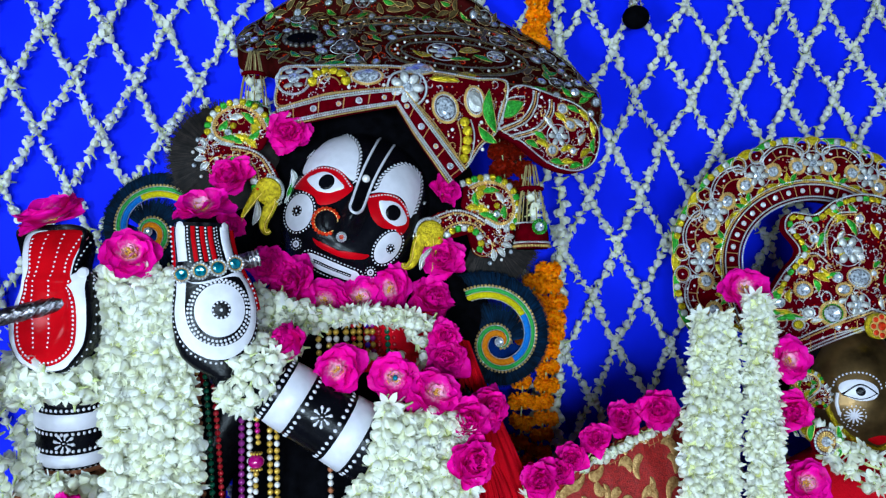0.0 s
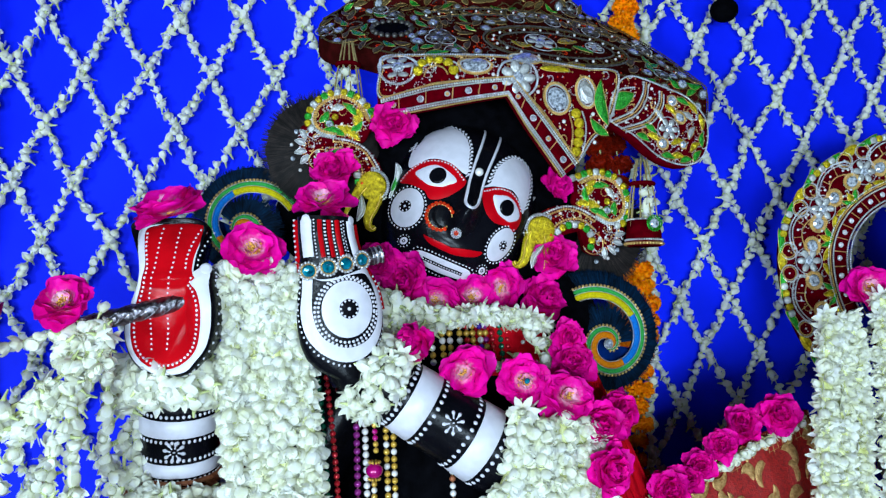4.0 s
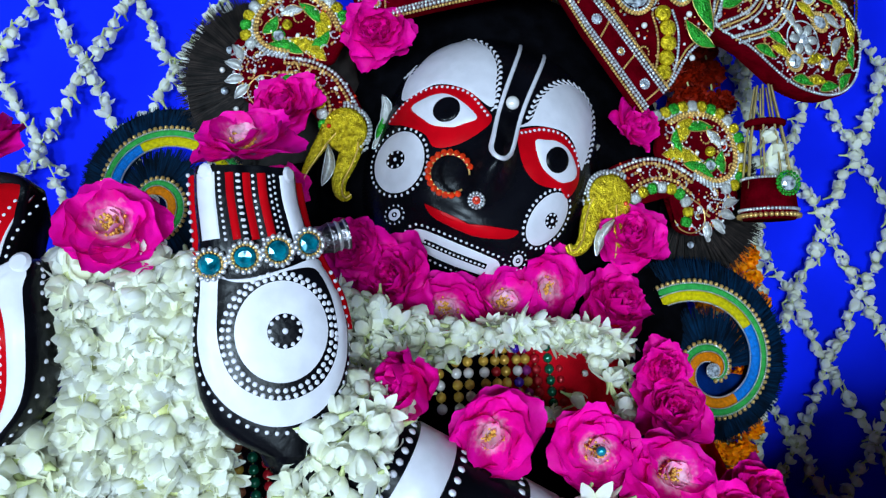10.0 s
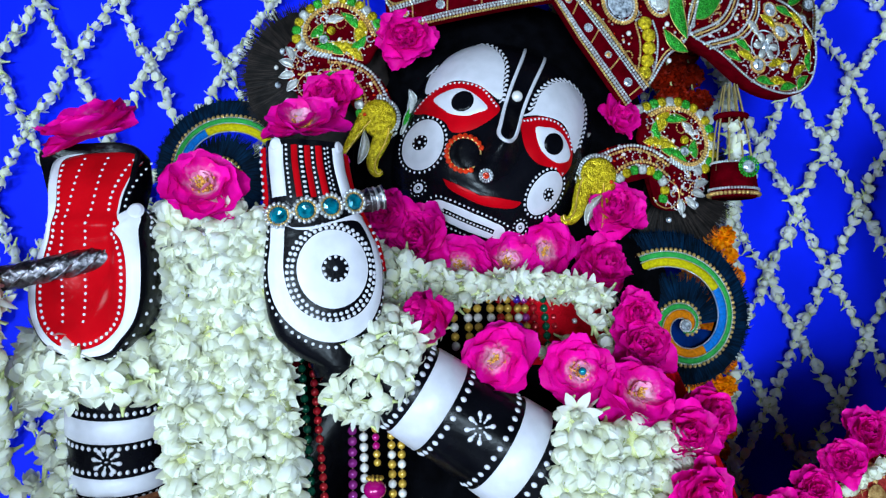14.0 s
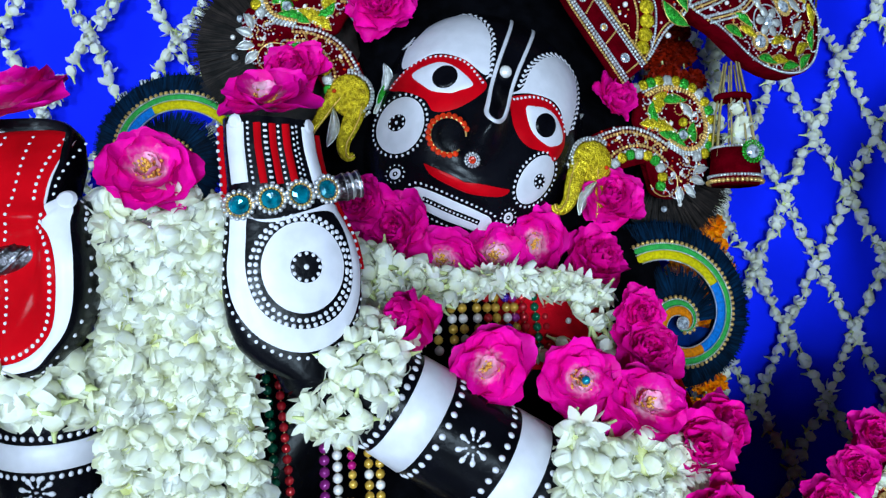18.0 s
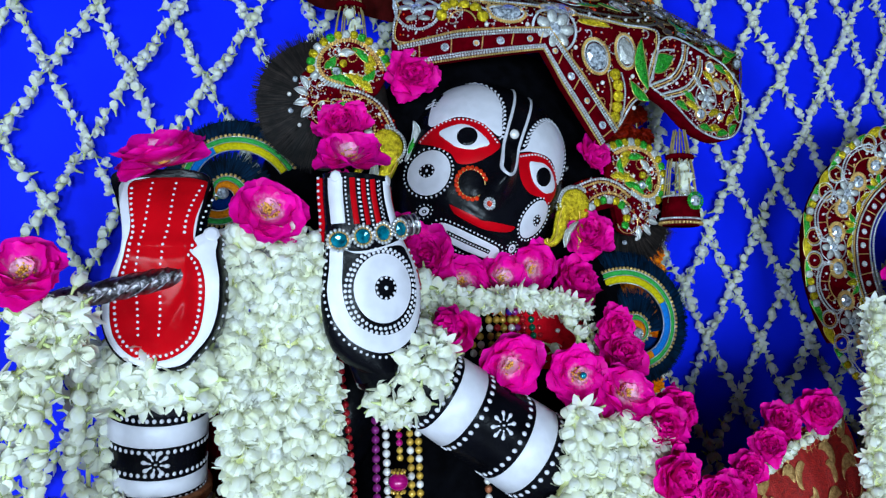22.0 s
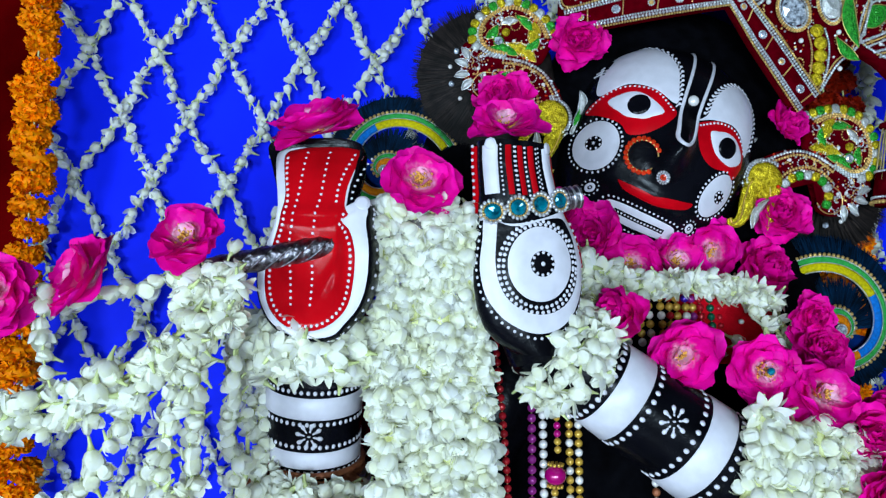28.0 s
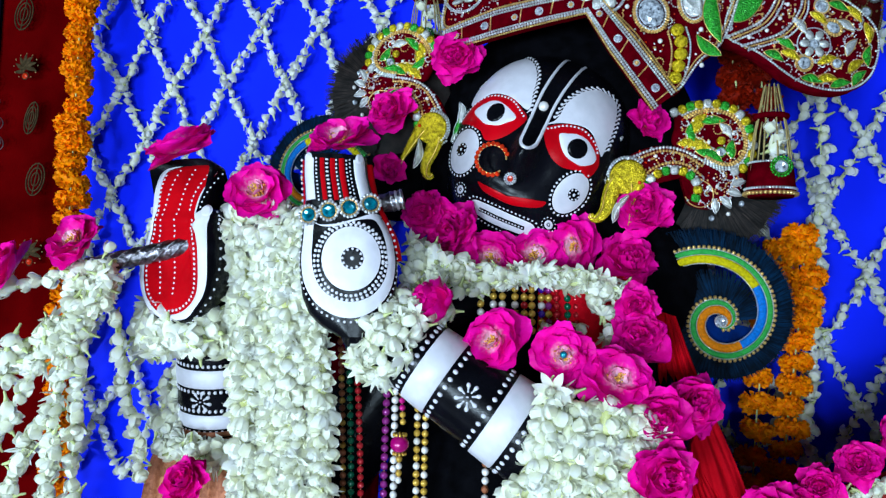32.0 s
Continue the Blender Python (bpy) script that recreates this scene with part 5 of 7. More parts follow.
def segment_row(parent, S, line, width, step, materials, loop=False):
    """Padded lozenges in turn along a line, each one a part."""
    pts = (closed(line, 120) + [Vector((*line[0], 0))]) if loop else spline([(*p, 0) for p in line], 80)
    for k, (p, d) in enumerate(evenly(pts, step)):
        g = Geo()
        P = Paint(g, S)
        c, nrm = P.at(p.x, p.y, 0.0004), P.normal(p.x, p.y)
        q = P.at(p.x + d.x * 1e-3, p.y + d.y * 1e-3, 0.0004)
        m = basis(c, q - c, nrm)
        rows = []
        for size, high in ((0.96, -0.1), (1.0, 0.14), (0.88, 0.27), (0.5, 0.33)):
            ring = [(math.cos(i * math.pi / 6), math.sin(i * math.pi / 6)) for i in range(12)]
            rows.append([m @ Vector((step * 0.49 * size * a * (abs(a) ** 4 + abs(b) ** 4) ** -0.25, width * 0.5 * size * b * (abs(a) ** 4 + abs(b) ** 4) ** -0.25, width * high)) for a, b in ring])
        material = materials[k % len(materials)]
        g.grid(rows, material, True)
        g.add(rows[-1], [tuple(range(12))], material)
        part("bead_tile", g, parent)


def studs(parent, S, spots, r=0.0016, material=None):
    for u, v in spots:
        g = Geo()
        P = Paint(g, S)
        g.ball(P.at(u, v, r * 0.4), r, material or PEARL, 8, 5)
        part("stud", g, parent)


def sequins(parent, S, outline, count, seed, smallest=0.0007, largest=0.0014, kinds=None):
    """Tiny beads sewn all over a piece of velvet, with short curls of thread between them."""
    g, r = Geo(), random.Random(seed)
    P = Paint(g, S)
    xs, ys = [p[0] for p in outline], [p[1] for p in outline]
    for k in range(count):
        p = (r.uniform(min(xs), max(xs)), r.uniform(min(ys), max(ys)))
        if not inside(p, outline):
            continue
        if k % 5:
            g.ball(P.at(*p, 0.0005), r.uniform(smallest, largest), r.choice(kinds or (GOLD, SILVER, SILVER, GOLD, PEARL, RUBY)), 5, 3)
        else:
            a, size = r.uniform(0, 6.28), r.uniform(0.004, 0.008)
            curl = [(p[0] + size * (1 - t / 14) * math.cos(a + t * 0.5), p[1] + size * (1 - t / 14) * math.sin(a + t * 0.5)) for t in range(10)]
            m = r.choice(kinds or (SILVER, GOLD, SILVER))
            for q in curl:
                if inside(q, outline):
                    g.ball(P.at(*q, 0.0005), 0.0009, m, 5, 3)
    return tagged(part("sequin_work", g, parent, "tiny sewn gold and silver beads"), kind="stuff")


def inside(p, outline):
    hit = False
    for (x0, y0), (x1, y1) in zip(outline, outline[1:] + outline[:1]):
        if (y0 > p[1]) != (y1 > p[1]) and p[0] < (x1 - x0) * (p[1] - y0) / (y1 - y0) + x0:
            hit = not hit
    return hit


# ---- ear ornaments ----
def build_earring():
    c = lambda x, y: ((x - 300) * 0.000288, (250 - y) * 0.000290)
    ob = thing("earring", (0, 0, 0), "red velvet earring with a golden elephant head and bead borders", "earring", "pair of earrings")
    S = plane_surface((0, 0, 0), (1, 0, 0), (0, 0, 1), lambda u, v: 0.006 * math.cos(u * 18) * math.cos(v * 22))
    loop = [c(*p) for p in ((270, 90), (330, 62), (400, 58), (465, 85), (505, 145), (512, 215), (480, 270), (420, 285), (350, 255), (290, 220), (255, 190), (262, 140))]
    band = [c(*p) for p in ((55, 330), (75, 270), (140, 225), (210, 205), (290, 215), (360, 255), (425, 290), (490, 290), (480, 340), (430, 385), (385, 410), (330, 405), (300, 380), (330, 350), (345, 310), (300, 280), (240, 275), (190, 300), (160, 340), (100, 350))]
    plate(ob, S, loop, 0.006, VELVET, "upper_plate")
    plate(ob, S, band, 0.007, VELVET, "lower_plate")
    sequins(ob, S, loop, 170, 1)
    sequins(ob, S, band, 260, 2)
    segment_row(ob, S, [c(*p) for p in ((258, 92), (330, 66), (400, 62), (462, 88), (503, 145), (512, 215), (484, 272), (440, 288))], 0.0090, 0.0082, (SHELL, YELLOW, GREEN, YELLOW))
    for off, m in ((10, SILVER), (22, SILVER), (34, GOLD), (44, GOLD)):
        k = 1 - off / 190
        bead_row(ob, S, [((x - 0.028) * k + 0.028, (y - 0.020) * k + 0.020) for x, y in loop[:9]], 0.0015, m)
    bead_row(ob, S, [c(*p) for p in ((62, 310), (95, 262), (160, 228), (230, 210), (300, 225), (365, 262), (410, 285))], 0.0016, SILVER)
    bead_row(ob, S, [c(*p) for p in ((72, 318), (105, 274), (165, 240), (230, 222), (295, 237), (350, 270))], 0.0015, GOLD)
    bead_row(ob, S, [c(*p) for p in ((150, 330), (185, 285), (240, 262), (300, 268), (345, 300))], 0.0016, GOLD)
    bead_row(ob, S, [c(*p) for p in ((158, 336), (195, 294), (240, 274), (295, 280), (335, 308))], 0.0015, SILVER)
    segment_row(ob, S, [c(*p) for p in ((165, 335), (205, 300), (245, 287), (290, 290), (325, 315), (337, 350), (330, 378))], 0.0088, 0.0080, (GREEN, SHELL, YELLOW))
    cord_tube(ob, S, [c(*p) for p in ((345, 312), (382, 340), (385, 385), (350, 405), (315, 395), (298, 372))], 0.0006, GOLD, "gold_cord", 0.0005)
    for x, y, a, s in ((468, 325, 20, 0.0150), (455, 358, -15, 0.0150), (428, 388, -45, 0.0150), (392, 400, -80, 0.0150)):
        leaf(ob, S, *c(x, y), s, 0.0085, a, SHELL, "shell_petal", SILVER, 0.0028)
    for x, y, l, w, a, m in ((325, 205, 0.034, 0.014, -8, YELLOW), (372, 238, 0.028, 0.011, -22, GREEN), (343, 128, 0.024, 0.014, 60, YELLOW), (385, 122, 0.024, 0.010, 5, GREEN), (318, 160, 0.020, 0.011, 100, GREEN), (448, 212, 0.018, 0.011, 90, GREEN), (425, 150, 0.018, 0.010, -50, SHELL)):
        leaf(ob, S, *c(x, y), l, w, a, m)
    gem(ob, S, *c(410, 222), 0.0042, rim=GREEN)
    studs(ob, S, [c(*p) for p in ((370, 190), (420, 155), (450, 160), (130, 275), (200, 240), (420, 300), (370, 340), (400, 335), (345, 385))], 0.0018)
    gemball = Geo()
    P = Paint(gemball, S)
    gemball.ball(P.at(*c(410, 185), 0.001), 0.0042, YELLOW, 10, 6)
    part("yellow_boss", gemball, ob)
    # elephant head
    flat = plane_surface((-0.0550, -0.006, -0.0190), (0.868, 0, 0.497), (-0.497, 0, 0.868), lambda u, v: 0.0065 * math.sqrt(max(0.0, 1 - (u / 0.020) ** 2 - (v / 0.020) ** 2)))
    head = plate(ob, flat, circle(0, 0.001, 0.0172, 0.0162), 0.008, YELLOW, "elephant_head", "golden wire elephant head")
    for nm, pts, r0, r1 in (("trunk", ((-0.063, -0.020), (-0.0679, -0.0265), (-0.0725, -0.0390), (-0.0755, -0.050), (-0.0810, -0.0575), (-0.0870, -0.0590), (-0.0895, -0.0545)), 0.0112, 0.0028),
                            ("ear_flap", ((-0.0470, -0.025), (-0.0475, -0.0350), (-0.0490, -0.0493), (-0.0508, -0.0605), (-0.0531, -0.0680)), 0.0088, 0.0014)):
        g = Geo()
        g.tube(spline([(x, -0.0085, z) for x, z in pts], 26), [r0 + (r1 - r0) * (k / 25) ** 0.75 for k in range(26)], 10, YELLOW, 0.5)
        limb = part(nm, g, head)
        g = Geo()
        g.tube(spline([(x - 0.6 * r0 * (1 - i / 7), -0.0125, z) for i, (x, z) in enumerate(pts)], 26), 0.0005, 4, GOLD)
        part("wire_edge", g, limb)
    S2 = plane_surface((0, -0.0095, 0), (1, 0, 0), (0, 0, 1))
    leaf(head, S2, -0.0605, -0.0490, 0.032, 0.0095, 60, SHELL, "tusk", SILVER, 0.004)
    S3 = plane_surface((0, -0.0125, 0), (1, 0, 0), (0, 0, 1))
    studs(head, S3, [(-0.0448, -0.0241)], 0.0018, RUBY)
    for off in (0.0172, 0.0195):
        bead_row(head, flat, [(off * math.cos(radians(a)), 0.001 + off * math.sin(radians(a))) for a in range(20, 171, 15)], 0.0014, SILVER, lift=0.001)
    for x, y, a, m in ((60, 215, 55, SHELL), (45, 250, 70, GREEN), (70, 195, 40, SHELL), (30, 275, 80, SHELL)):
        leaf(ob, S, *c(x, y), 0.018, 0.008, a, m, "side_leaf", SILVER)
    return ob


ear = build_earring()
ear.matrix_basis = pose(0.1775, 0.985, 1.614, 0, 0, 6)
mirror = Matrix.Diagonal((-1, 1, 1, 1))
ear_left = copy_thing(ear, Matrix.Identity(4))
ear_left.matrix_basis = pose(-0.1030, 0.992, 1.6950, 0, 39, -5) @ mirror @ Matrix.Diagonal((0.97, 0.97, 0.97, 1))


# ---- peacock spirals ----
def build_spiral():
    ob = thing("spiral_ornament", (0, 0, 0), "coiled yellow blue and orange cord on a dark peacock fringe", "ornament", "pair of spirals")

    def at(theta, off=0.0):
        r = 0.006 + 0.0000845 * (theta + 360) + 0.0234 * max(0.0, (theta + 60) / 181) ** 1.6 + off
        return Vector((r * math.cos(radians(theta)), 0, r * math.sin(radians(theta))))
    th = [127 - 557 * k / 139 for k in range(172)]
    back = Geo()
    rows = []
    for t in th[:100]:
        a, b = at(t, -0.004), at(t, 0.027)
        rows.append([a + Vector((0, 0.002, 0)), b + Vector((0, 0.002, 0)), b + Vector((0, 0.008, 0)), a + Vector((0, 0.008, 0))])
    back.grid(rows, FRINGE, True)
    rows = [[Vector((0, 0.004, 0)), at(t, 0.0) + Vector((0, 0.004, 0))] for t in th[34:]]
    back.grid(rows, NAVY)
    part("backing", back, ob, "dark blue felt backing")
    fr, r = Geo(), random.Random(8)
    for k in range(1900):
        t = 127 - 480 * r.random()
        i0, i1 = r.uniform(-0.002, 0.012), r.uniform(0.024, 0.0300) if t > -100 else r.uniform(0.026, 0.038)
        a, b = at(t, i0), at(t + r.uniform(-3, 3), i1)
        n = (b - a).normalized()
        s = Vector((-n.z, 0, n.x)) * r.uniform(0.0005, 0.0011)
        y = r.uniform(-0.003, 0.001)
        fr.add([a - s + Vector((0, y, 0)), a + s + Vector((0, y, 0)), b + s * 0.3 + Vector((0, y * 0.5, 0)), b - s * 0.3 + Vector((0, y * 0.5, 0))], [(0, 1, 2, 3)], FRINGE)
    tagged(part("fringe", fr, ob, "peacock blue feather fringe"), kind="stuff")
    full = lambda k: min(1.0, max(0.42, (165 - k) / 70))
    lay = lambda k, drop, y: at(th[k], 0.009 - drop * full(k)) + Vector((0, y, 0))
    g = Geo()
    g.tube([lay(k, 0.0050, -0.004) for k in range(146)], [0.0032 * full(k) for k in range(146)], 10, CORD_G, 0.8)
    part("green_cord", g, ob)
    for name, a, b, m in (("yellow_cord", 0, 20, CORD_Y), ("blue_cord", 20, 44, CORD_B), ("orange_cord", 44, 138, CORD_O)):
        g = Geo()
        g.tube([lay(k, 0.0122, -0.004) for k in range(a, b + 1)], [0.0046 * full(k) for k in range(a, b + 1)], 10, m, 0.7)
        part(name, g, ob)
    for drop, m, rr, y in ((0.0, GOLD, 0.0019, -0.0055), (0.0018, SILVER, 0.0009, -0.0055), (0.0080, SILVER, 0.0006, -0.0065), (0.0168, SILVER, 0.0008, -0.005)):
        g = Geo()
        for p, d in evenly([lay(k, drop, y) for k in range(142 if drop < 0.01 else 100)], rr * (2.5 if drop == 0 else 2.1)):
            g.ball(p, rr, m, 6, 4)
        tagged(part("bead_edge", g, ob), kind="stuff")
    S = plane_surface((0, -0.007, 0), (1, 0, 0), (0, 0, 1))
    gem(ob, S, 0, 0, 0.0048)
    return ob


spiral = build_spiral()
spiral.matrix_basis = pose(0.2145, 1.012, 1.461, 0, 0, 4)
spiral_left = copy_thing(spiral, Matrix.Identity(4))
spiral_left.matrix_basis = pose(-0.2265, 1.050, 1.603, 0, 31, -6) @ mirror @ Matrix.Diagonal((0.94, 0.94, 0.94, 1))


def bristle_fan(at, r, turn, spread, label, seed):
    ob = thing("bristle_fan", at, label, "fan", "pair of bristle fans")
    g, rd = Geo(), random.Random(seed)
    g.ball((0, 0.006, 0), (r * 0.93, 0.004, r * 0.93), BRISTLE, 32, 8)
    part("pad", g, ob)
    g = Geo()
    for k in range(1600):
        a = radians(turn + rd.uniform(-spread, spread))
        i, o = rd.uniform(0.15, 0.6) * r, rd.uniform(0.85, 1.0) * r
        d = Vector((math.cos(a), 0, math.sin(a)))
        s = Vector((-d.z, 0, d.x)) * 0.00045
        y = rd.uniform(-0.008, 0.004)
        p, q = d * i + Vector((0, y, 0)), d * o + Vector((rd.uniform(-0.003, 0.003), y * 0.6, rd.uniform(-0.003, 0.003)))
        g.add([p - s, p + s, q + s * 0.4, q - s * 0.4], [(0, 1, 2, 3)], BRISTLE)
    tagged(part("bristles", g, ob, "stiff dark brown bristles"), kind="stuff")
    S = plane_surface((0, -0.010, 0), (1, 0, 0), (0, 0, 1))
    for k in range(6):
        a = radians(turn + (k - 2.5) * spread * 0.26)
        studs(ob, S, [(0.5 * r * math.cos(a), 0.5 * r * math.sin(a))], 0.0022 if k % 2 else 0.003, CRYSTAL if k % 2 == 0 else PEARL)
    return ob


bristle_fan((-0.130, 1.015, 1.694), 0.073, 160, 100, "round dark bristle fan with small stones behind the earring", 1)
bristle_fan((0.205, 1.03, 1.600), 0.075, -25, 95, "round dark bristle fan with small stones behind the earring", 2)


# ---- crown of the main statue ----
def crown_y(x, z):
    """Depth of the crown's front: nearest over the forehead, falling back to both sides and sloping back above."""
    return 0.962 + (1.2 if x < 0.09 else 0.6) * (x - 0.09) ** 2 + min(1.25 * max(0.0, z - 1.787), 0.205)


def front(u, v):
    return Vector((u, crown_y(u, v), v))


def build_crown():
    ob = thing("crown", (0, 0, 0), "maroon velvet crown embroidered with beads, foil leaves and stones", "crown")
    raised = lambda d: (lambda u, v: front(u, v) + Vector((0, -d, 0)))
    # cap that slopes back from the brow
    cap_line = [(-0.139, 1.902), (-0.124, 1.868), (-0.088, 1.850), (-0.054, 1.828), (-0.012, 1.808), (0.04, 1.803), (0.097, 1.798), (0.155, 1.788), (0.2325, 1.788), (0.275, 1.772), (0.320, 1.755), (0.348, 1.735), (0.358, 1.770), (0.347, 1.823), (0.335, 1.862), (0.300, 1.912), (0.245, 1.965), (0.18, 1.995), (0.12, 2.005), (0.0, 2.0), (-0.08, 1.970), (-0.125, 1.940)]
    capS = raised(-0.006)
    # cap cloth and trim use darkened copies, painting in the shade above the crest
    plate(ob, capS, cap_line, 0.03, SHADED_VELVET, "cap", "maroon cap in shaded colours", 110, 14)
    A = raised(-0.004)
    sequins(ob, raised(-0.0055), cap_line, 1300, 3, kinds=(SHADED_GOLD, SHADED_SILVER, SHADED_GOLD, RUBY))
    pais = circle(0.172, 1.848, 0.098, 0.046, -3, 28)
    bead_row(ob, A, pais, 0.0015, SHADED_SILVER, loop=True)
    bead_row(ob, A, circle(0.172, 1.848, 0.094, 0.042, -3, 28), 0.0011, SHADED_GOLD, loop=True)
    bead_row(ob, A, circle(0.172, 1.848, 0.078, 0.029, -3, 28), 0.0014, SHADED_SILVER, loop=True)
    studs(ob, A, circle(0.172, 1.848, 0.086, 0.0355, -3, 22), 0.0019)
    for k in range(22):
        a = 2 * math.pi * (k + 0.5) / 22
        bead_row(ob, A, [(0.172 + (0.079 + 0.0145 * t) * math.cos(a), 1.848 + (0.030 + 0.012 * t) * math.sin(a)) for t in (0, 0.5, 1)], 0.0008, SHADED_GOLD, "cross_border")
    pearl_flower(ob, A, 0.150, 1.852, 0.020, 6)
    leaf(ob, A, 0.190, 1.858, 0.030, 0.016, 10, YELLOW)
    leaf(ob, A, 0.205, 1.842, 0.026, 0.012, -30, GREEN)
    leaf(ob, A, 0.122, 1.846, 0.026, 0.012, 160, YELLOW)
    leaf(ob, A, 0.172, 1.836, 0.028, 0.010, 5, GREEN)
    pearl_flower(ob, A, 0.226, 1.850, 0.012, 6)
    for off in (0, 0.018):
        line = [(0.010, 1.905 + off), (0.08, 1.918 + off), (0.15, 1.920 + off), (0.21, 1.910 + off), (0.265, 1.885 + off), (0.305, 1.845 + off), (0.325, 1.80 + off)]
        bead_row(ob, A, line, 0.0015, SHADED_SILVER)
        bead_row(ob, A, [(u, v + 0.0035) for u, v in line], 0.0010, GOLD)
        if off:
            pts = spline([(u, v - 0.008, 0) for u, v in line], 24)
            studs(ob, A, [(p.x, p.y) for p in pts], 0.0019)
            for p in pts[::2]:
                bead_row(ob, A, [(p.x + 0.007, p.y - 0.006), (p.x + 0.008, p.y), (p.x + 0.009, p.y + 0.006)], 0.0008, SHADED_GOLD, "cross_border")
    # dark hollow ringed with pearls
    hollow = circle(-0.040, 1.884, 0.024, 0.017, -8, 18)
    g = Geo()
    Paint(g, A).patch(hollow, HAIR, 0.0006)
    part("hollow", g, ob, "dark hollow")
    for u, v in circle(-0.040, 1.884, 0.026, 0.019, -8, 18):
        g = Geo()
        g.ball(Paint(g, A).at(u, v, 0.001), (0.0040, 0.0028, 0.0040), SHADED_SILVER, 8, 5)
        part("pearl", g, ob)
    # dense leaves, stones and flowers over the rest
    rr = random.Random(4)
    row = 0
    v = 1.700
    while v < 1.99:
        u = -0.14 + 0.009 * (row % 2)
        while u < 0.38:
            p = (u + rr.uniform(-0.005, 0.005), v + rr.uniform(-0.004, 0.004))
            far = math.hypot((p[0] - 0.172) / 0.106, (p[1] - 1.848) / 0.053)
            near_hollow = math.hypot((p[0] + 0.040) / 0.036, (p[1] - 1.884) / 0.028)
            low_crest = p[1] < 1.812 and p[0] < 0.235
            if inside(p, cap_line) and far > 1 and near_hollow > 1 and not low_crest:
                pick = rr.random()
                if pick < 0.62:
                    leaf(ob, A, *p, rr.uniform(0.016, 0.024), rr.uniform(0.008, 0.011), rr.uniform(0, 180), rr.choice((GREEN, SHADED_GOLD, SHADED_GOLD, SHADED_GOLD, SHADED_GOLD)))
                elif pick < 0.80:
                    gem(ob, A, *p, rr.uniform(0.0045, 0.0075), rr.uniform(0.004, 0.006), rr.uniform(0, 180), rim=rr.choice((SHADED_GOLD, SHADED_SILVER)))
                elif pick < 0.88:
                    pearl_flower(ob, A, *p, rr.uniform(0.010, 0.013), material=SHADED_SILVER)
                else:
                    bead_row(ob, A, [(p[0] - 0.010, p[1] - 0.003), (p[0], p[1] + 0.004), (p[0] + 0.010, p[1] - 0.002), (p[0] + 0.006, p[1] - 0.007)], 0.0012, rr.choice((SHADED_SILVER, SHADED_GOLD)))
            u += 0.0185
        v += 0.0150
        row += 1
    bead_row(ob, A, cap_line, 0.0015, SHADED_GOLD, loop=True)
    # brow band, bent over the forehead
    low = [(-0.060, 1.7270), (-0.0293, 1.7310), (0.0208, 1.7395), (0.081, 1.7500), (0.1028, 1.7142), (0.1440, 1.6560)]
    high = [(-0.062, 1.7495), (-0.0069, 1.7625), (0.0416, 1.7685), (0.0880, 1.7725), (0.1246, 1.7275), (0.1660, 1.6730)]
    B = raised(0.010)
    for a, b, name in ((0, 3, "band_half"), (3, 5, "band_half")):
        g = Geo()
        P = Paint(g, B)
        n = 24
        along = lambda line, x: next(Vector((x, z0 + (z1 - z0) * (x - x0) / (x1 - x0), 0)) for (x0, z0), (x1, z1) in zip(line, line[1:]) if x <= x1 + 1e-6)
        lo = [along(low[a:b + 1], low[a][0] + (low[b][0] - low[a][0]) * k / n) for k in range(n + 1)]
        hi = [along(high[a:b + 1], high[a][0] + (high[b][0] - high[a][0]) * k / n) for k in range(n + 1)]
        rows = []
        for s in range(7):
            rows.append([P.at(*(q.lerp(p, s / 6)).xy, 0.0022 * math.sin(math.pi * s / 6)) for p, q in zip(hi, lo)])
        rows.append([p + Vector((0, 0.010, 0)) for p in rows[-1]])
        rows.insert(0, [p + Vector((0, 0.010, 0)) for p in rows[0]])
        g.grid(rows, VELVET)
        band = part(name, g, ob, "maroon velvet brow band")
        for edge, other in ((lo, hi), (hi, lo)):
            for k, (t, m, r) in enumerate(((0.00, GOLD, 0.0012), (0.10, SILVER, 0.0015), (0.20, SILVER, 0.0012))):
                bead_row(band, B, [tuple(p.lerp(q, t).xy) for p, q in zip(edge, other)], r, m, lift=0.0012)
        marks = 5 if a == 0 else 4
        for k in range(marks):
            i = int(n * (k + 0.5) / marks)
            p = hi[i].lerp(lo[i], 0.5)
            lifted = lambda u, v: B(u, v) + Vector((0, -0.002, 0))
            gem(band, lifted, p.x, p.y, 0.0030 if k % 2 else 0.0023, stone=CRYSTAL if k % 2 else GOLD)
            i = int(n * (k + 1) / marks) - 1
            bead_row(band, lifted, [tuple(hi[i].lerp(lo[i], t).xy) for t in (0.26, 0.5, 0.74)], 0.0009, GOLD, "cross_border")
    # crest panels above the band
    left = [(-0.0620, 1.750), (-0.0640, 1.789), (-0.057, 1.813), (-0.012, 1.812), (0.038, 1.810), (0.092, 1.808), (0.112, 1.795), (0.104, 1.768), (0.062, 1.766), (0.001, 1.762)]
    right = [(0.098, 1.762), (0.105, 1.797), (0.131, 1.801), (0.181, 1.792), (0.223, 1.788), (0.210, 1.727), (0.187, 1.703), (0.165, 1.674), (0.148, 1.695), (0.125, 1.727)]
    C = raised(0.004)
    plate(ob, C, left, 0.014, VELVET, "crest_panel", "maroon crest panel")
    plate(ob, C, right, 0.014, VELVET, "crest_panel", "maroon crest panel")
    D = raised(0.0055)
    sequins(ob, raised(0.0045), left, 260, 4)
    sequins(ob, raised(0.0045), right, 320, 5)
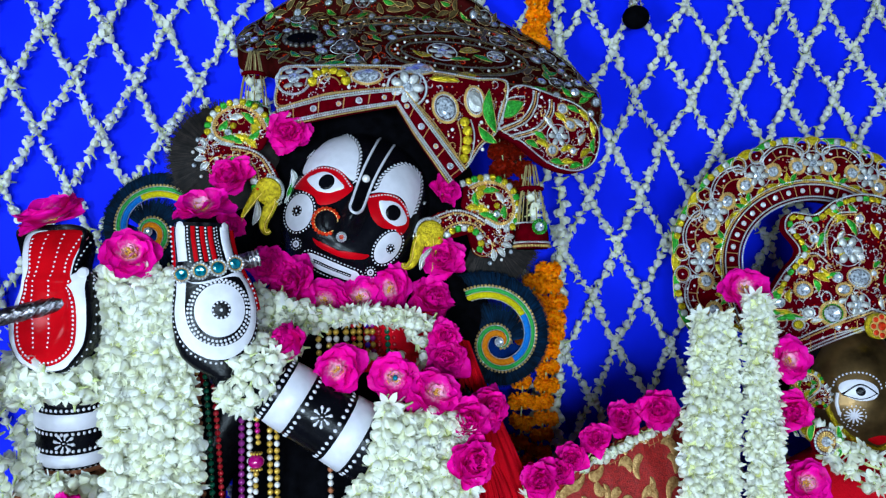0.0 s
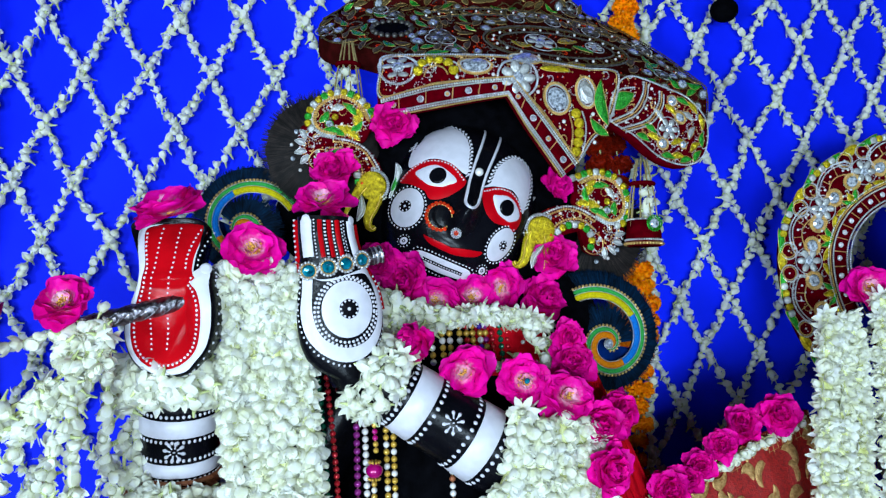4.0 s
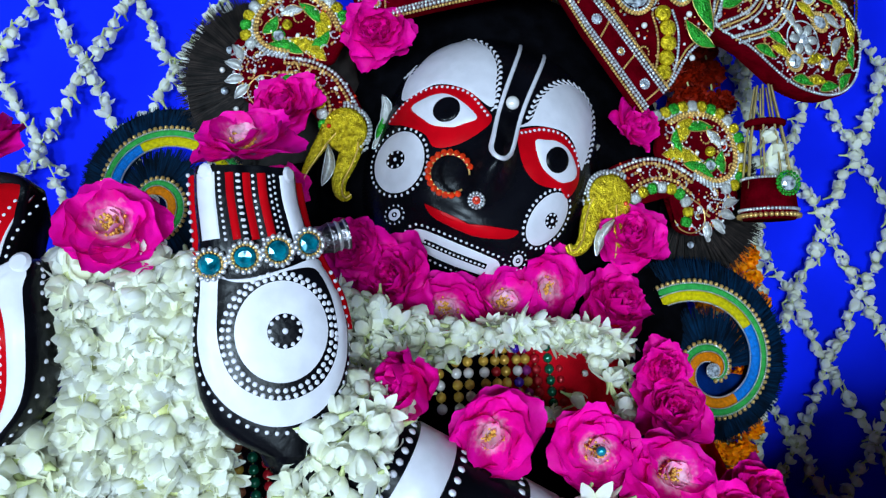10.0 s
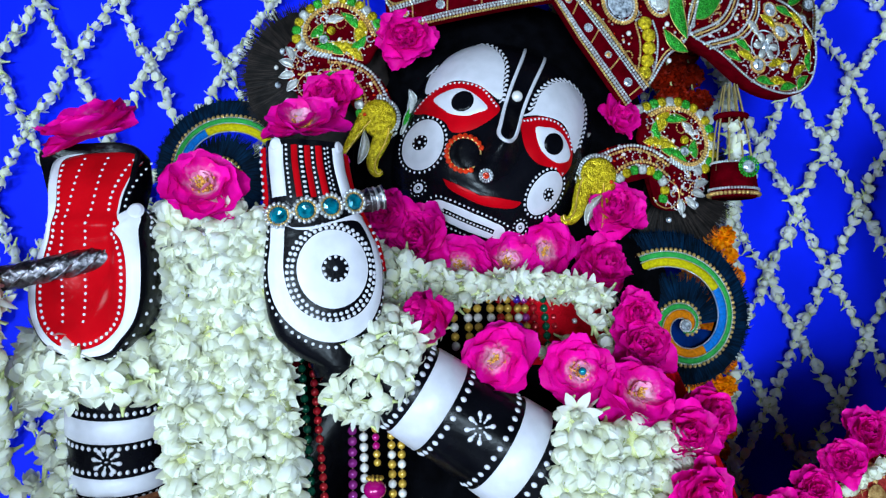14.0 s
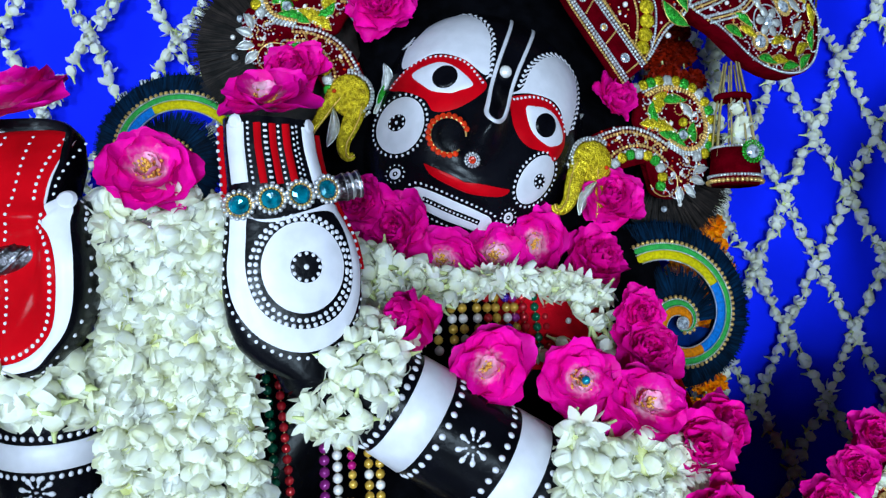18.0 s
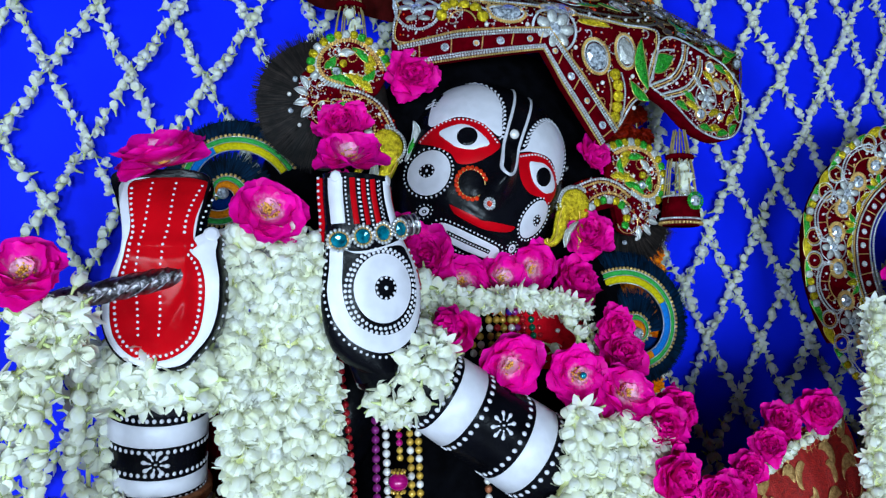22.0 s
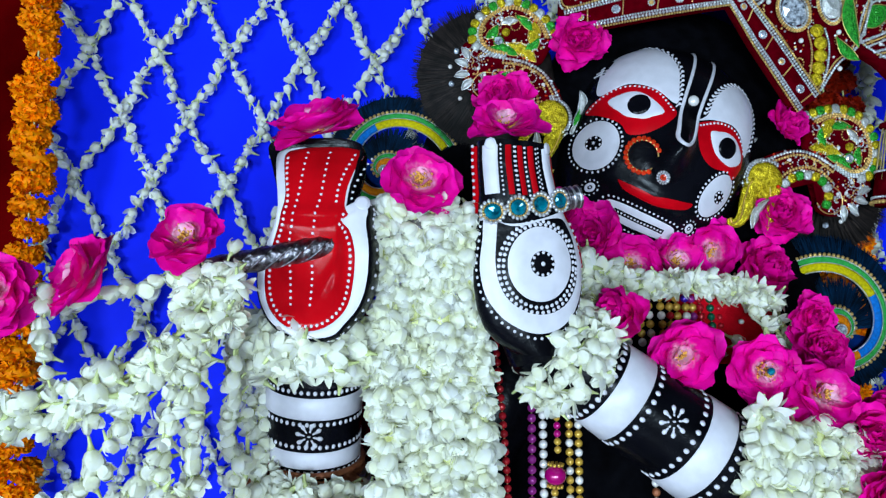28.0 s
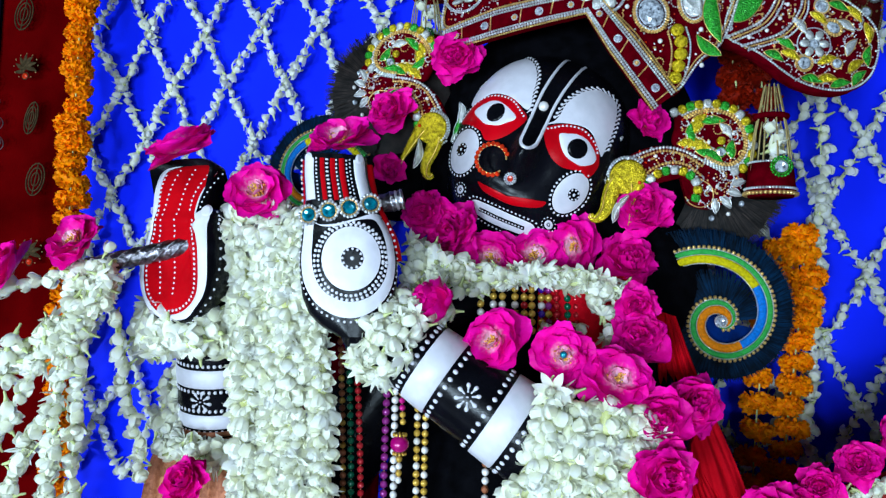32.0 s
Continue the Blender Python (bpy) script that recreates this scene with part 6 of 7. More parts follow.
    for panel_line in (left, right):
        bead_row(ob, D, shrink(panel_line, 0.0015), 0.0014, SILVER, loop=True)
        bead_row(ob, D, shrink(panel_line, 0.0045), 0.0010, GOLD, loop=True)
    pearl_flower(ob, D, -0.0430, 1.789, 0.0205, 6)
    bead_row(ob, D, circle(-0.0430, 1.789, 0.0225), 0.0012, SILVER, loop=True)
    for k in range(6):
        t = k / 5
        a = radians(165 - 150 * t)
        g = Geo()
        g.ball(Paint(g, D).at(0.000 + 0.021 * math.cos(a), 1.776 + 0.021 * math.sin(a), 0.001), (0.0064, 0.0032, 0.0060), YELLOW, 10, 6)
        part("yellow_scale", g, ob)
    arch = [(0.000 + 0.0285 * math.cos(radians(a)), 1.776 + 0.0275 * math.sin(radians(a))) for a in range(175, 4, -17)]
    bead_row(ob, D, arch, 0.0011, SILVER)
    bead_row(ob, D, [(0.000 + 0.0135 * math.cos(radians(a)), 1.774 + 0.0130 * math.sin(radians(a))) for a in range(175, 4, -17)], 0.0011, GOLD)
    gem(ob, D, 0.0455, 1.7885, 0.0150, 0.0082, -2, rows=3)
    U = raised(0.0095)
    pearl_flower(ob, U, 0.0940, 1.7720, 0.0225, 7)
    bead_row(ob, U, circle(0.0940, 1.7720, 0.0242), 0.0012, SILVER, loop=True)
    gem(ob, D, 0.109, 1.8030, 0.0170, 0.0085, 2, rows=2)
    gem(ob, U, 0.1410, 1.7490, 0.0115, 0.0145, 18, rows=3)
    leaf(ob, D, 0.141, 1.7850, 0.038, 0.014, -3, YELLOW)
    leaf(ob, D, 0.005, 1.813, 0.030, 0.011, 10, GREEN)
    leaf(ob, D, 0.170, 1.795, 0.026, 0.010, 4, YELLOW)
    gem(ob, D, 0.1790, 1.7600, 0.0090, 0.0145, 8, stone=SHELL, rows=3)
    leaf(ob, U, 0.2010, 1.7480, 0.056, 0.017, 98, GREEN)
    leaf(ob, U, 0.1940, 1.7180, 0.030, 0.013, 140, GREEN)
    for k, (u, v) in enumerate(((0.1655, 1.7335), (0.1690, 1.7225), (0.1690, 1.7105), (0.1670, 1.6990), (0.1640, 1.6880))):
        g = Geo()
        g.ball(Paint(g, D).at(u, v, 0.001), (0.0066, 0.0034, 0.0062), YELLOW, 10, 6)
        part("yellow_scale", g, ob)
    bead_row(ob, D, [(0.1735, 1.736), (0.1775, 1.722), (0.1770, 1.706), (0.1735, 1.690), (0.1690, 1.681)], 0.0012, SILVER)
    bead_row(ob, D, [(0.1570, 1.732), (0.1605, 1.718), (0.1605, 1.704), (0.1585, 1.692), (0.1570, 1.686)], 0.0012, GOLD)
    studs(ob, D, [(0.1500, 1.7230), (0.1870, 1.7340), (0.1880, 1.7000), (0.066, 1.776), (0.024, 1.773), (0.119, 1.757), (0.205, 1.735)], 0.0024)
    # side flap
    flap = [(0.2083, 1.7292), (0.215, 1.765), (0.238, 1.787), (0.290, 1.777), (0.325, 1.766), (0.352, 1.738), (0.346, 1.697), (0.318, 1.679), (0.278, 1.685), (0.239, 1.7115)]
    Fl = raised(0.003)
    plate(ob, Fl, flap, 0.016, VELVET, "side_flap", "maroon side flap")
    E = raised(0.0045)
    sequins(ob, raised(0.0035), flap, 420, 6)
    bead_row(ob, E, shrink(flap, 0.002), 0.0013, SILVER, loop=True)
    for line in ([(0.2106, 1.7272), (0.2402, 1.7422), (0.2540, 1.762), (0.2580, 1.781)], [(0.2246, 1.7193), (0.2597, 1.7326), (0.2767, 1.7541), (0.2796, 1.7722)]):
        bead_row(ob, E, line, 0.0015, SILVER)
        bead_row(ob, E, [(u + 0.003, v - 0.002) for u, v in line], 0.0011, GOLD)
        bead_row(ob, E, [(u + 0.006, v - 0.004) for u, v in line], 0.0012, SILVER)
    leaf(ob, E, 0.2300, 1.7530, 0.034, 0.022, 40, GREEN)
    bead_row(ob, E, [(0.214, 1.735), (0.222, 1.765), (0.246, 1.772)], 0.0013, SILVER)
    studs(ob, E, [(0.231, 1.7275), (0.247, 1.7345), (0.259, 1.7465), (0.266, 1.7600), (0.268, 1.7720)], 0.0020)
    pearl_flower(ob, E, 0.2905, 1.7235, 0.0150, 6)
    gem(ob, E, 0.2816, 1.7050, 0.0058, rim=GOLD, rows=2)
    gem(ob, E, 0.3080, 1.7400, 0.0066, 0.0050, -40, rim=GOLD, rows=2)
    gem(ob, E, 0.2975, 1.7600, 0.0050, rim=SILVER, rows=2)
    gem(ob, E, 0.3120, 1.7060, 0.0045, rim=GOLD, rows=1)
    for u, v, a, m in ((0.2946, 1.7480, -35, YELLOW), (0.2690, 1.7113, -25, YELLOW), (0.2537, 1.7102, -25, GREEN), (0.3405, 1.7371, -75, YELLOW), (0.2885, 1.689, -10, GREEN), (0.3152, 1.686, 15, GREEN), (0.3300, 1.7041, 40, YELLOW), (0.2643, 1.7219, -30, GREEN),
                       (0.3280, 1.7540, -45, YELLOW), (0.3030, 1.6900, 5, YELLOW), (0.3420, 1.7150, 85, GREEN), (0.3260, 1.7220, 60, SHELL), (0.3330, 1.6930, 50, GREEN), (0.3130, 1.7600, -20, GREEN), (0.2770, 1.7400, -50, SHELL), (0.3030, 1.7080, 20, YELLOW), (0.3200, 1.7420, -30, SHELL)):
        leaf(ob, E, u, v, 0.020, 0.0095, a, m)
    return ob


crown = build_crown()


def build_tassel(at, label, turn=0):
    ob = thing("tassel", at, label, "tassel", "crown tassels")
    top = Vector((0, 0, 0))
    for k in range(9):
        a = 2 * math.pi * k / 9
        g = Geo()
        g.tube([(0.006 * math.cos(a), 0.006 * math.sin(a), 0), (0.015 * math.cos(a), 0.012 * math.sin(a), -0.045), (0.0195 * math.cos(a), 0.015 * math.sin(a), -0.082)], 0.0009, 5, STRING)
        part("thread", g, ob)
    for z, r, m, rr in ((-0.030, 0.0135, VELVET, 0.0028), (-0.030, 0.0150, GOLD, 0.0011), (-0.074, 0.0200, SILVER, 0.0012), (-0.0985, 0.0225, SILVER, 0.0014), (-0.1030, 0.0230, GOLD, 0.0020)):
        g = Geo()
        if m is VELVET:
            g.tube([(r * math.cos(k * math.pi / 12), 0.8 * r * math.sin(k * math.pi / 12), z) for k in range(25)], rr, 8, m, caps=False)
        else:
            count = int(2 * math.pi * r / (2 * rr))
            for k in range(count):
                a = 2 * math.pi * k / count
                g.ball((r * math.cos(a), 0.8 * r * math.sin(a), z), rr, m, 6, 4)
        tagged(part("ring", g, ob), kind="" if m is VELVET else "stuff")
    g = Geo()
    g.grid([[(r * math.cos(k * math.pi / 12), 0.8 * r * math.sin(k * math.pi / 12), z) for k in range(24)] for r, z in ((0.002, -0.075), (0.0195, -0.075), (0.021, -0.088), (0.0222, -0.100), (0.020, -0.106), (0.002, -0.104))], VELVET, True)
    part("drum", g, ob, "maroon velvet drum")
    S = plane_surface((0, -0.0195, -0.082), (1, 0, 0), (0, 0, 1))
    bead = gem(ob, S, 0.005, 0.002, 0.0058, name="front_stone", rim=GREEN, rows=1)
    bead_row(bead, S, circle(0.005, 0.002, 0.0088), 0.0014, GREEN, "rim", True)
    for k in range(4):
        o = part("jasmine_flower", JASMINE_MESH[k % 3], ob)
        o.matrix_basis = pose(-0.003 + 0.004 * (k % 2), -0.004, -0.045 - 0.009 * k, 60, 20 * k, 40 * k)
    return ob


build_tassel((0.253, 0.978, 1.684), "beaded maroon velvet tassel hanging from the crown's flap")
build_tassel((-0.100, 1.050, 1.842), "beaded maroon velvet tassel hanging from the crown's flap")


def build_dark_tassel():
    ob = thing("tassel", (0.475, 1.165, 1.960), "dark round tassel with silver beads hanging before the backdrop", "tassel")
    g = Geo()
    g.ball((0, 0, 0), (0.0215, 0.0190, 0.0185), HAIR, 20, 12)
    part("pompon", g, ob, "black thread pompon")
    for k in range(7):
        a = 2 * math.pi * k / 7
        g = Geo()
        g.tube([(0.010 * math.cos(a), 0.010 * math.sin(a), 0.014), (0.006 * math.cos(a), 0.006 * math.sin(a), 0.045), (0.002 * math.cos(a), 0.002 * math.sin(a), 0.09)], 0.0008, 5, STRING)
        part("thread", g, ob)
        for z, rr in ((0.020, 0.0098), (0.030, 0.0084)):
            g = Geo()
            g.ball((rr * math.cos(a), rr * math.sin(a), z), 0.0019, SILVER, 8, 5)
            part("silver_bead", g, ob)
    g = Geo()
    g.tube([(0, 0, 0.085), (0, 0.01, 0.25), (0, 0.03, 0.64)], 0.0012, 6, STRING)
    part("cord", g, ob)
    return ob


build_dark_tassel()


# ---- jewellery on the statue ----
def build_nose_ring():
    ob = thing("nose_ring", face(-0.026, -0.044), "red stone nose ring with a small crystal pendant", "nose ring")
    cu, cv, r = -0.0255, -0.0445, 0.0135
    flat = plane_surface(Vector((0, -0.011, 0)), FR, FU)
    line = [(r * math.cos(radians(a)), r * math.sin(radians(a)) + 0.0) for a in range(20, 331, 10)]
    g = Geo()
    g.tube([flat(*p) for p in line], 0.0008, 6, GOLD)
    part("hoop", g, ob)
    for k, a in enumerate(range(42, 322, 17)):
        g = Geo()
        g.ball(flat(1.1 * r * math.cos(radians(a)), 1.1 * r * math.sin(radians(a))), (0.0024, 0.0018, 0.0024), RUBY, 8, 5)
        part("red_stone", g, ob, smooth=False)
    gem(ob, flat, 0.0235, -0.0100, 0.0030, stone=RUBY, name="pendant_stone")
    bead_row(ob, flat, circle(0.0235, -0.0100, 0.0052), 0.0012, SILVER, "pendant_rim", True)
    return ob


build_nose_ring()
g = Geo()
g.ball((0, 0, 0), (0.0048, 0.0035, 0.0048), PEARL, 14, 8)
pearl = tagged(part("forehead_pearl", g), "round white pearl fixed on the statue's forehead", "pearl")
pearl.location = face(-0.0036, 0.0215) + Vector((0, -0.002, 0))


def build_bracelet():
    H1, yaw = Vector((-0.102, 0.833, 1.504)), radians(13)
    S0 = plane_surface(H1 + Vector((0, -0.005, 0)), (math.cos(yaw), math.sin(yaw), 0), (0, 0, 1), lambda u, v: -0.008 * ((u + 0.013) / 0.03) ** 2)
    ob = thing("bracelet", (0, 0, 0), "bracelet of four teal stones set in silver beads", "bracelet")
    for u, v in ((-0.0373, 0.036), (-0.0201, 0.0396), (-0.0034, 0.043), (0.0135, 0.0474)):
        st = gem(ob, S0, u, v, 0.0056, 0.0056, 0, TURQ, GOLD, "teal_stone", 1)
        bead_row(st, S0, circle(u, v, 0.0078), 0.0015, SILVER, "silver_rim", True)
    g = Geo()
    P = Paint(g, S0)
    g.tube([P.at(u, v, -0.001) for u, v in ((-0.046, 0.033), (-0.0373, 0.036), (-0.0201, 0.0396), (-0.0034, 0.043), (0.0135, 0.0474), (0.021, 0.050))], 0.0016, 6, GOLD)
    part("chain", g, ob)
    return ob


build_bracelet()


def bead_string(path, r, materials, label, group="bead necklaces", step=None):
    path = [Vector(p) for p in path]
    base = path[0]
    ob = thing("bead_necklace", base, label, "necklace", group)
    g = Geo()
    g.tube([p - base for p in path], 0.0005, 4, STRING)
    part("thread", g, ob)
    meshes = {}
    for k, (p, d) in enumerate(evenly(path, step or r * 2.15)):
        m = materials[k % len(materials)]
        if m not in meshes:
            b = Geo()
            b.ball((0, 0, 0), r, m, 10, 7)
            meshes[m] = b.mesh("bead")
        o = part("bead", meshes[m], ob)
        o.location = p - base
    return ob


def hang(x0, x1, y, z0, z1, bow=0.004):
    return spline([(x0, y + 0.01, z0), ((x0 + x1) / 2 + bow, y, (z0 + z1) / 2), (x1, y, z1)], 24)


bead_string(hang(-0.146, -0.128, 0.918, 1.47, 1.20), 0.0032, (COPPER, COPPER, B_GOLD), "string of small brown gold beads on the body")
bead_string(hang(-0.136, -0.118, 0.912, 1.47, 1.20), 0.0036, (B_GREEN,), "string of shiny dark green beads on the body")
bead_string(hang(-0.128, -0.106, 0.908, 1.47, 1.20), 0.0033, (B_RED,), "string of shiny red beads on the body")
bead_string(hang(-0.094, -0.089, 0.916, 1.44, 1.20, 0), 0.0038, (B_PURPLE,), "string of purple pearls on the body")
bead_string(hang(-0.086, -0.078, 0.914, 1.44, 1.20, 0), 0.0036, (PEARL,), "string of pale pearls on the body")
bead_string(hang(-0.078, -0.073, 0.908, 1.43, 1.358, 0), 0.0030, (B_MAG, B_MAG, B_GOLD, B_GOLD), "string of magenta and gold beads with a pendant")
bead_string(hang(-0.064, -0.057, 0.914, 1.43, 1.20, 0), 0.0034, (PEARL, B_GOLD, B_GOLD), "string of pearls and gold beads on the body")
bead_string(hang(-0.056, -0.050, 0.914, 1.43, 1.20, 0), 0.0034, (B_GOLD, PEARL, B_GOLD), "string of pearls and gold beads on the body")
bead_string(hang(0.004, 0.008, 0.895, 1.36, 1.20, 0), 0.0034, (PEARL, COPPER, PEARL), "string of pale beads under the forearm")
pend = thing("pendant", (-0.075, 0.906, 1.341), "round magenta bead pendant with gold caps", "pendant")
g = Geo()
g.ball((0, 0, 0), (0.0088, 0.0088, 0.0078), B_MAG, 14, 9)
part("bead", g, pend)
for z in (0.0085, -0.0085):
    g = Geo()
    for k in range(10):
        g.ball((0.0055 * math.cos(k * 0.628), 0.0055 * math.sin(k * 0.628), z), 0.0016, B_GOLD, 6, 4)
    tagged(part("gold_cap", g, pend), kind="stuff")
for k in range(4):
    g = Geo()
    g.ball((0, 0, -0.0135 - 0.0062 * k), 0.0032, (B_GOLD, PEARL)[k % 2], 8, 6)
    part("drop_bead", g, pend)
for x, mats in ((-0.012, (B_GOLD, PEARL)), (0.000, (B_GOLD, PEARL, B_GOLD)), (0.0085, (PEARL, B_GOLD)), (0.020, (B_GOLD, PEARL, B_GOLD)), (0.0285, (B_RED, B_GOLD)), (0.0355, (B_GOLD,)), (0.0445, (B_GOLD, PEARL, B_BLUE)), (0.051, (B_PURPLE, B_GOLD)), (0.0585, (B_RED,)), (0.0685, (B_GREEN,)), (0.0765, (B_RED,))):
    deep = 0.945 + 0.24 * max(0.0, x - 0.005)
    bead_string(spline([(x, deep + 0.008, 1.500), (x + 0.001, deep, 1.480), (x + 0.003, deep - 0.008, 1.445)], 16), 0.0037, mats, "short row of coloured beads across the chest", "chest beads")
for at, r, m, label in (((0.094, 0.9505, 1.467), 0.0024, PEARL, "small pearl pinned on the red chest cloth"), ((0.130, 0.940, 1.472), 0.0032, PEARL, "single pearl beside the red chest cloth"), ((0.072, 0.850, 1.433), 0.0030, TURQ, "round blue bead in the heart of a rose")):
    g = Geo()
    g.ball((0, 0, 0), r, m, 12, 8)
    tagged(part("bead", g), label, "bead").location = at


def drape(name, corners, y, fold, material, label, category, nx=40, nz=30, thick=0.003):
    """A cloth between a left and a right edge, given from top to bottom as (x, y, z)."""
    left, right = corners
    a, b = spline(left, nz + 1), spline(right, nz + 1)
    rows = []
    for i in range(nz + 1):
        rows.append([a[i].lerp(b[i], k / nx) + Vector((0, fold * noise.noise((k * 0.35, i * 0.08, y)), 0)) for k in range(nx + 1)])
    g = Geo()
    g.grid(rows, material)
    g.grid([[p + Vector((0, thick, 0)) for p in r[::-1]] for r in rows], material)
    return tagged(part(name, g), label, category), rows


drape("red_scarf", ([(0.150, 0.945, 1.47), (0.152, 0.925, 1.40), (0.160, 0.905, 1.30), (0.16, 0.91, 1.10)], [(0.168, 0.955, 1.465), (0.192, 0.945, 1.40), (0.236, 0.930, 1.29), (0.28, 0.93, 1.10)]), 1.0, 0.010, REDCLOTH, "plain red cotton scarf falling beside the statue", "scarf")
drape("red_scarf", ([(0.150, 0.940, 1.40), (0.160, 0.915, 1.36), (0.175, 0.895, 1.28), (0.18, 0.90, 1.10)], [(0.172, 0.945, 1.395), (0.190, 0.930, 1.34), (0.222, 0.915, 1.27), (0.25, 0.92, 1.10)]), 2.0, 0.008, REDCLOTH, "plain red cotton scarf falling beside the statue", "scarf")
drape("red_chest_cloth", ([(0.040, 0.966, 1.505), (0.042, 0.962, 1.475), (0.042, 0.956, 1.430)], [(0.124, 0.958, 1.500), (0.122, 0.952, 1.475), (0.118, 0.944, 1.430)]), 3.0, 0.003, REDCLOTH, "small red cloth pinned over the statue's chest", "cloth", 16, 12)
drape("maroon_robe", ([(-0.246, 1.012, 1.470), (-0.246, 1.008, 1.35), (-0.255, 1.005, 1.20), (-0.26, 1.00, 1.05)], [(-0.120, 1.005, 1.470), (-0.120, 1.000, 1.35), (-0.120, 0.995, 1.20), (-0.12, 0.99, 1.05)]), 6.0, 0.012, VELVET, "dark maroon velvet robe behind the jasmine garland", "robe")
bangle = thing("copper_bangle", (-0.2725, 0.9440, 1.3415), "thin twisted copper bangle round the painted forearm", "bangle")
for k in range(2):
    g = Geo()
    ring = basis((0, 0, 0.003 - 0.006 * k), (1, 0, 0), (0.023, -0.207, 0.978))
    g.tube([ring @ Vector(((0.0418 + 0.0004 * (n % 2)) * math.cos(n * math.pi / 24), (0.0418 + 0.0004 * (n % 2)) * math.sin(n * math.pi / 24), 0)) for n in range(49)], 0.0026, 8, COPPER)
    part("ring", g, bangle)
drape("copper_sleeve", ([(-0.315, 0.940, 1.392), (-0.314, 0.920, 1.345), (-0.330, 0.905, 1.28), (-0.33, 0.90, 1.10)], [(-0.300, 0.945, 1.372), (-0.222, 0.915, 1.325), (-0.205, 0.90, 1.28), (-0.20, 0.90, 1.10)]), 4.0, 0.008, COPPER, "coppery brocade sleeve below the forearm", "sleeve", 24, 16)


# ---- the second statue beside it ----
def build_statue_two():
    g = Geo()
    c = Vector((0.690, 0.985, 1.388))
    g.ball(c, (0.066, 0.055, 0.088), GOLDFACE, 40, 28)

    def S(u, v):
        k = max(0.0, 1 - (u / 0.066) ** 2 - (v / 0.088) ** 2)
        return c + Vector((u, -0.055 * math.sqrt(k), v))
    P = Paint(g, S)
    for side in (-1, 1):
        e = side * 0.028
        P.patch(circle(e, 0.010, 0.021, 0.013, 8 * side), WHITE, 0.0006)
        P.patch(circle(e, 0.008, 0.017, 0.0085, 6 * side), WHITE, 0.0012)
        P.stroke([(e - 0.019, 0.004), (e, 0.017), (e + 0.019, 0.006)], 0.0022, BLACK, 0.0016)
        P.stroke([(e - 0.019, 0.004), (e, -0.001), (e + 0.019, 0.006)], 0.0014, BLACK, 0.0016)
        P.patch(circle(e, 0.0085, 0.0062, 0.0066), BLACK, 0.0020, 3, 24)
        P.dots(circle(e, 0.013, 0.025, 0.019)[:11], 0.0042, 0.0013, WHITE)
        P.dots(circle(e * 1.25, -0.022, 0.0125), 0.0045, 0.0010, WHITE, True)
        for k in range(12):
            a = k * math.pi / 6
            P.stroke([(e * 1.25, -0.022), (e * 1.25 + 0.006 * math.cos(a), -0.022 + 0.006 * math.sin(a)), (e * 1.25 + 0.0095 * math.cos(a), -0.022 + 0.0095 * math.sin(a))], 0.0020, WHITE, 0.0008, 6)
    P.patch([(-0.016, -0.052), (0.0, -0.047), (0.016, -0.052), (0.0, -0.060)], RED, 0.0012)
    for side in (-1, 1):
        jaw = [(0.060, 0.004), (0.058, -0.016), (0.051, -0.034), (0.036, -0.050), (0.015, -0.062), (0.0, -0.066)]
        g.tube([S(side * u, v) + Vector((0, -0.002, 0)) for u, v in jaw], [0.0030, 0.0034, 0.0036, 0.0036, 0.0034, 0.0032], 8, YELLOW)
        P.stroke([(side * 0.050, 0.006), (side * 0.051, -0.008), (side * 0.048, -0.022)], 0.0030, WHITE, 0.0010)
        P.dots([(side * 0.040, -0.036), (side * 0.034, -0.040), (side * 0.028, -0.043)], 0.0040, 0.0010, WHITE)
    rows = []
    for z, rx, ry in ((1.32, 0.035, 0.035), (1.29, 0.10, 0.06), (1.24, 0.13, 0.07), (1.10, 0.15, 0.09), (1.0, 0.16, 0.10)):
        rows.append([(0.69 + rx * math.cos(2 * math.pi * k / 40), 1.0 + ry * math.sin(2 * math.pi * k / 40), z) for k in range(40)])
    g.grid(rows, REDCLOTH, True)
    g.ball((0.690, 1.02, 1.42), (0.085, 0.05, 0.11), HAIR, 30, 18)
    return tagged(part("statue", g), "gilded statue with white painted eyes and robes", "statue")


build_statue_two()


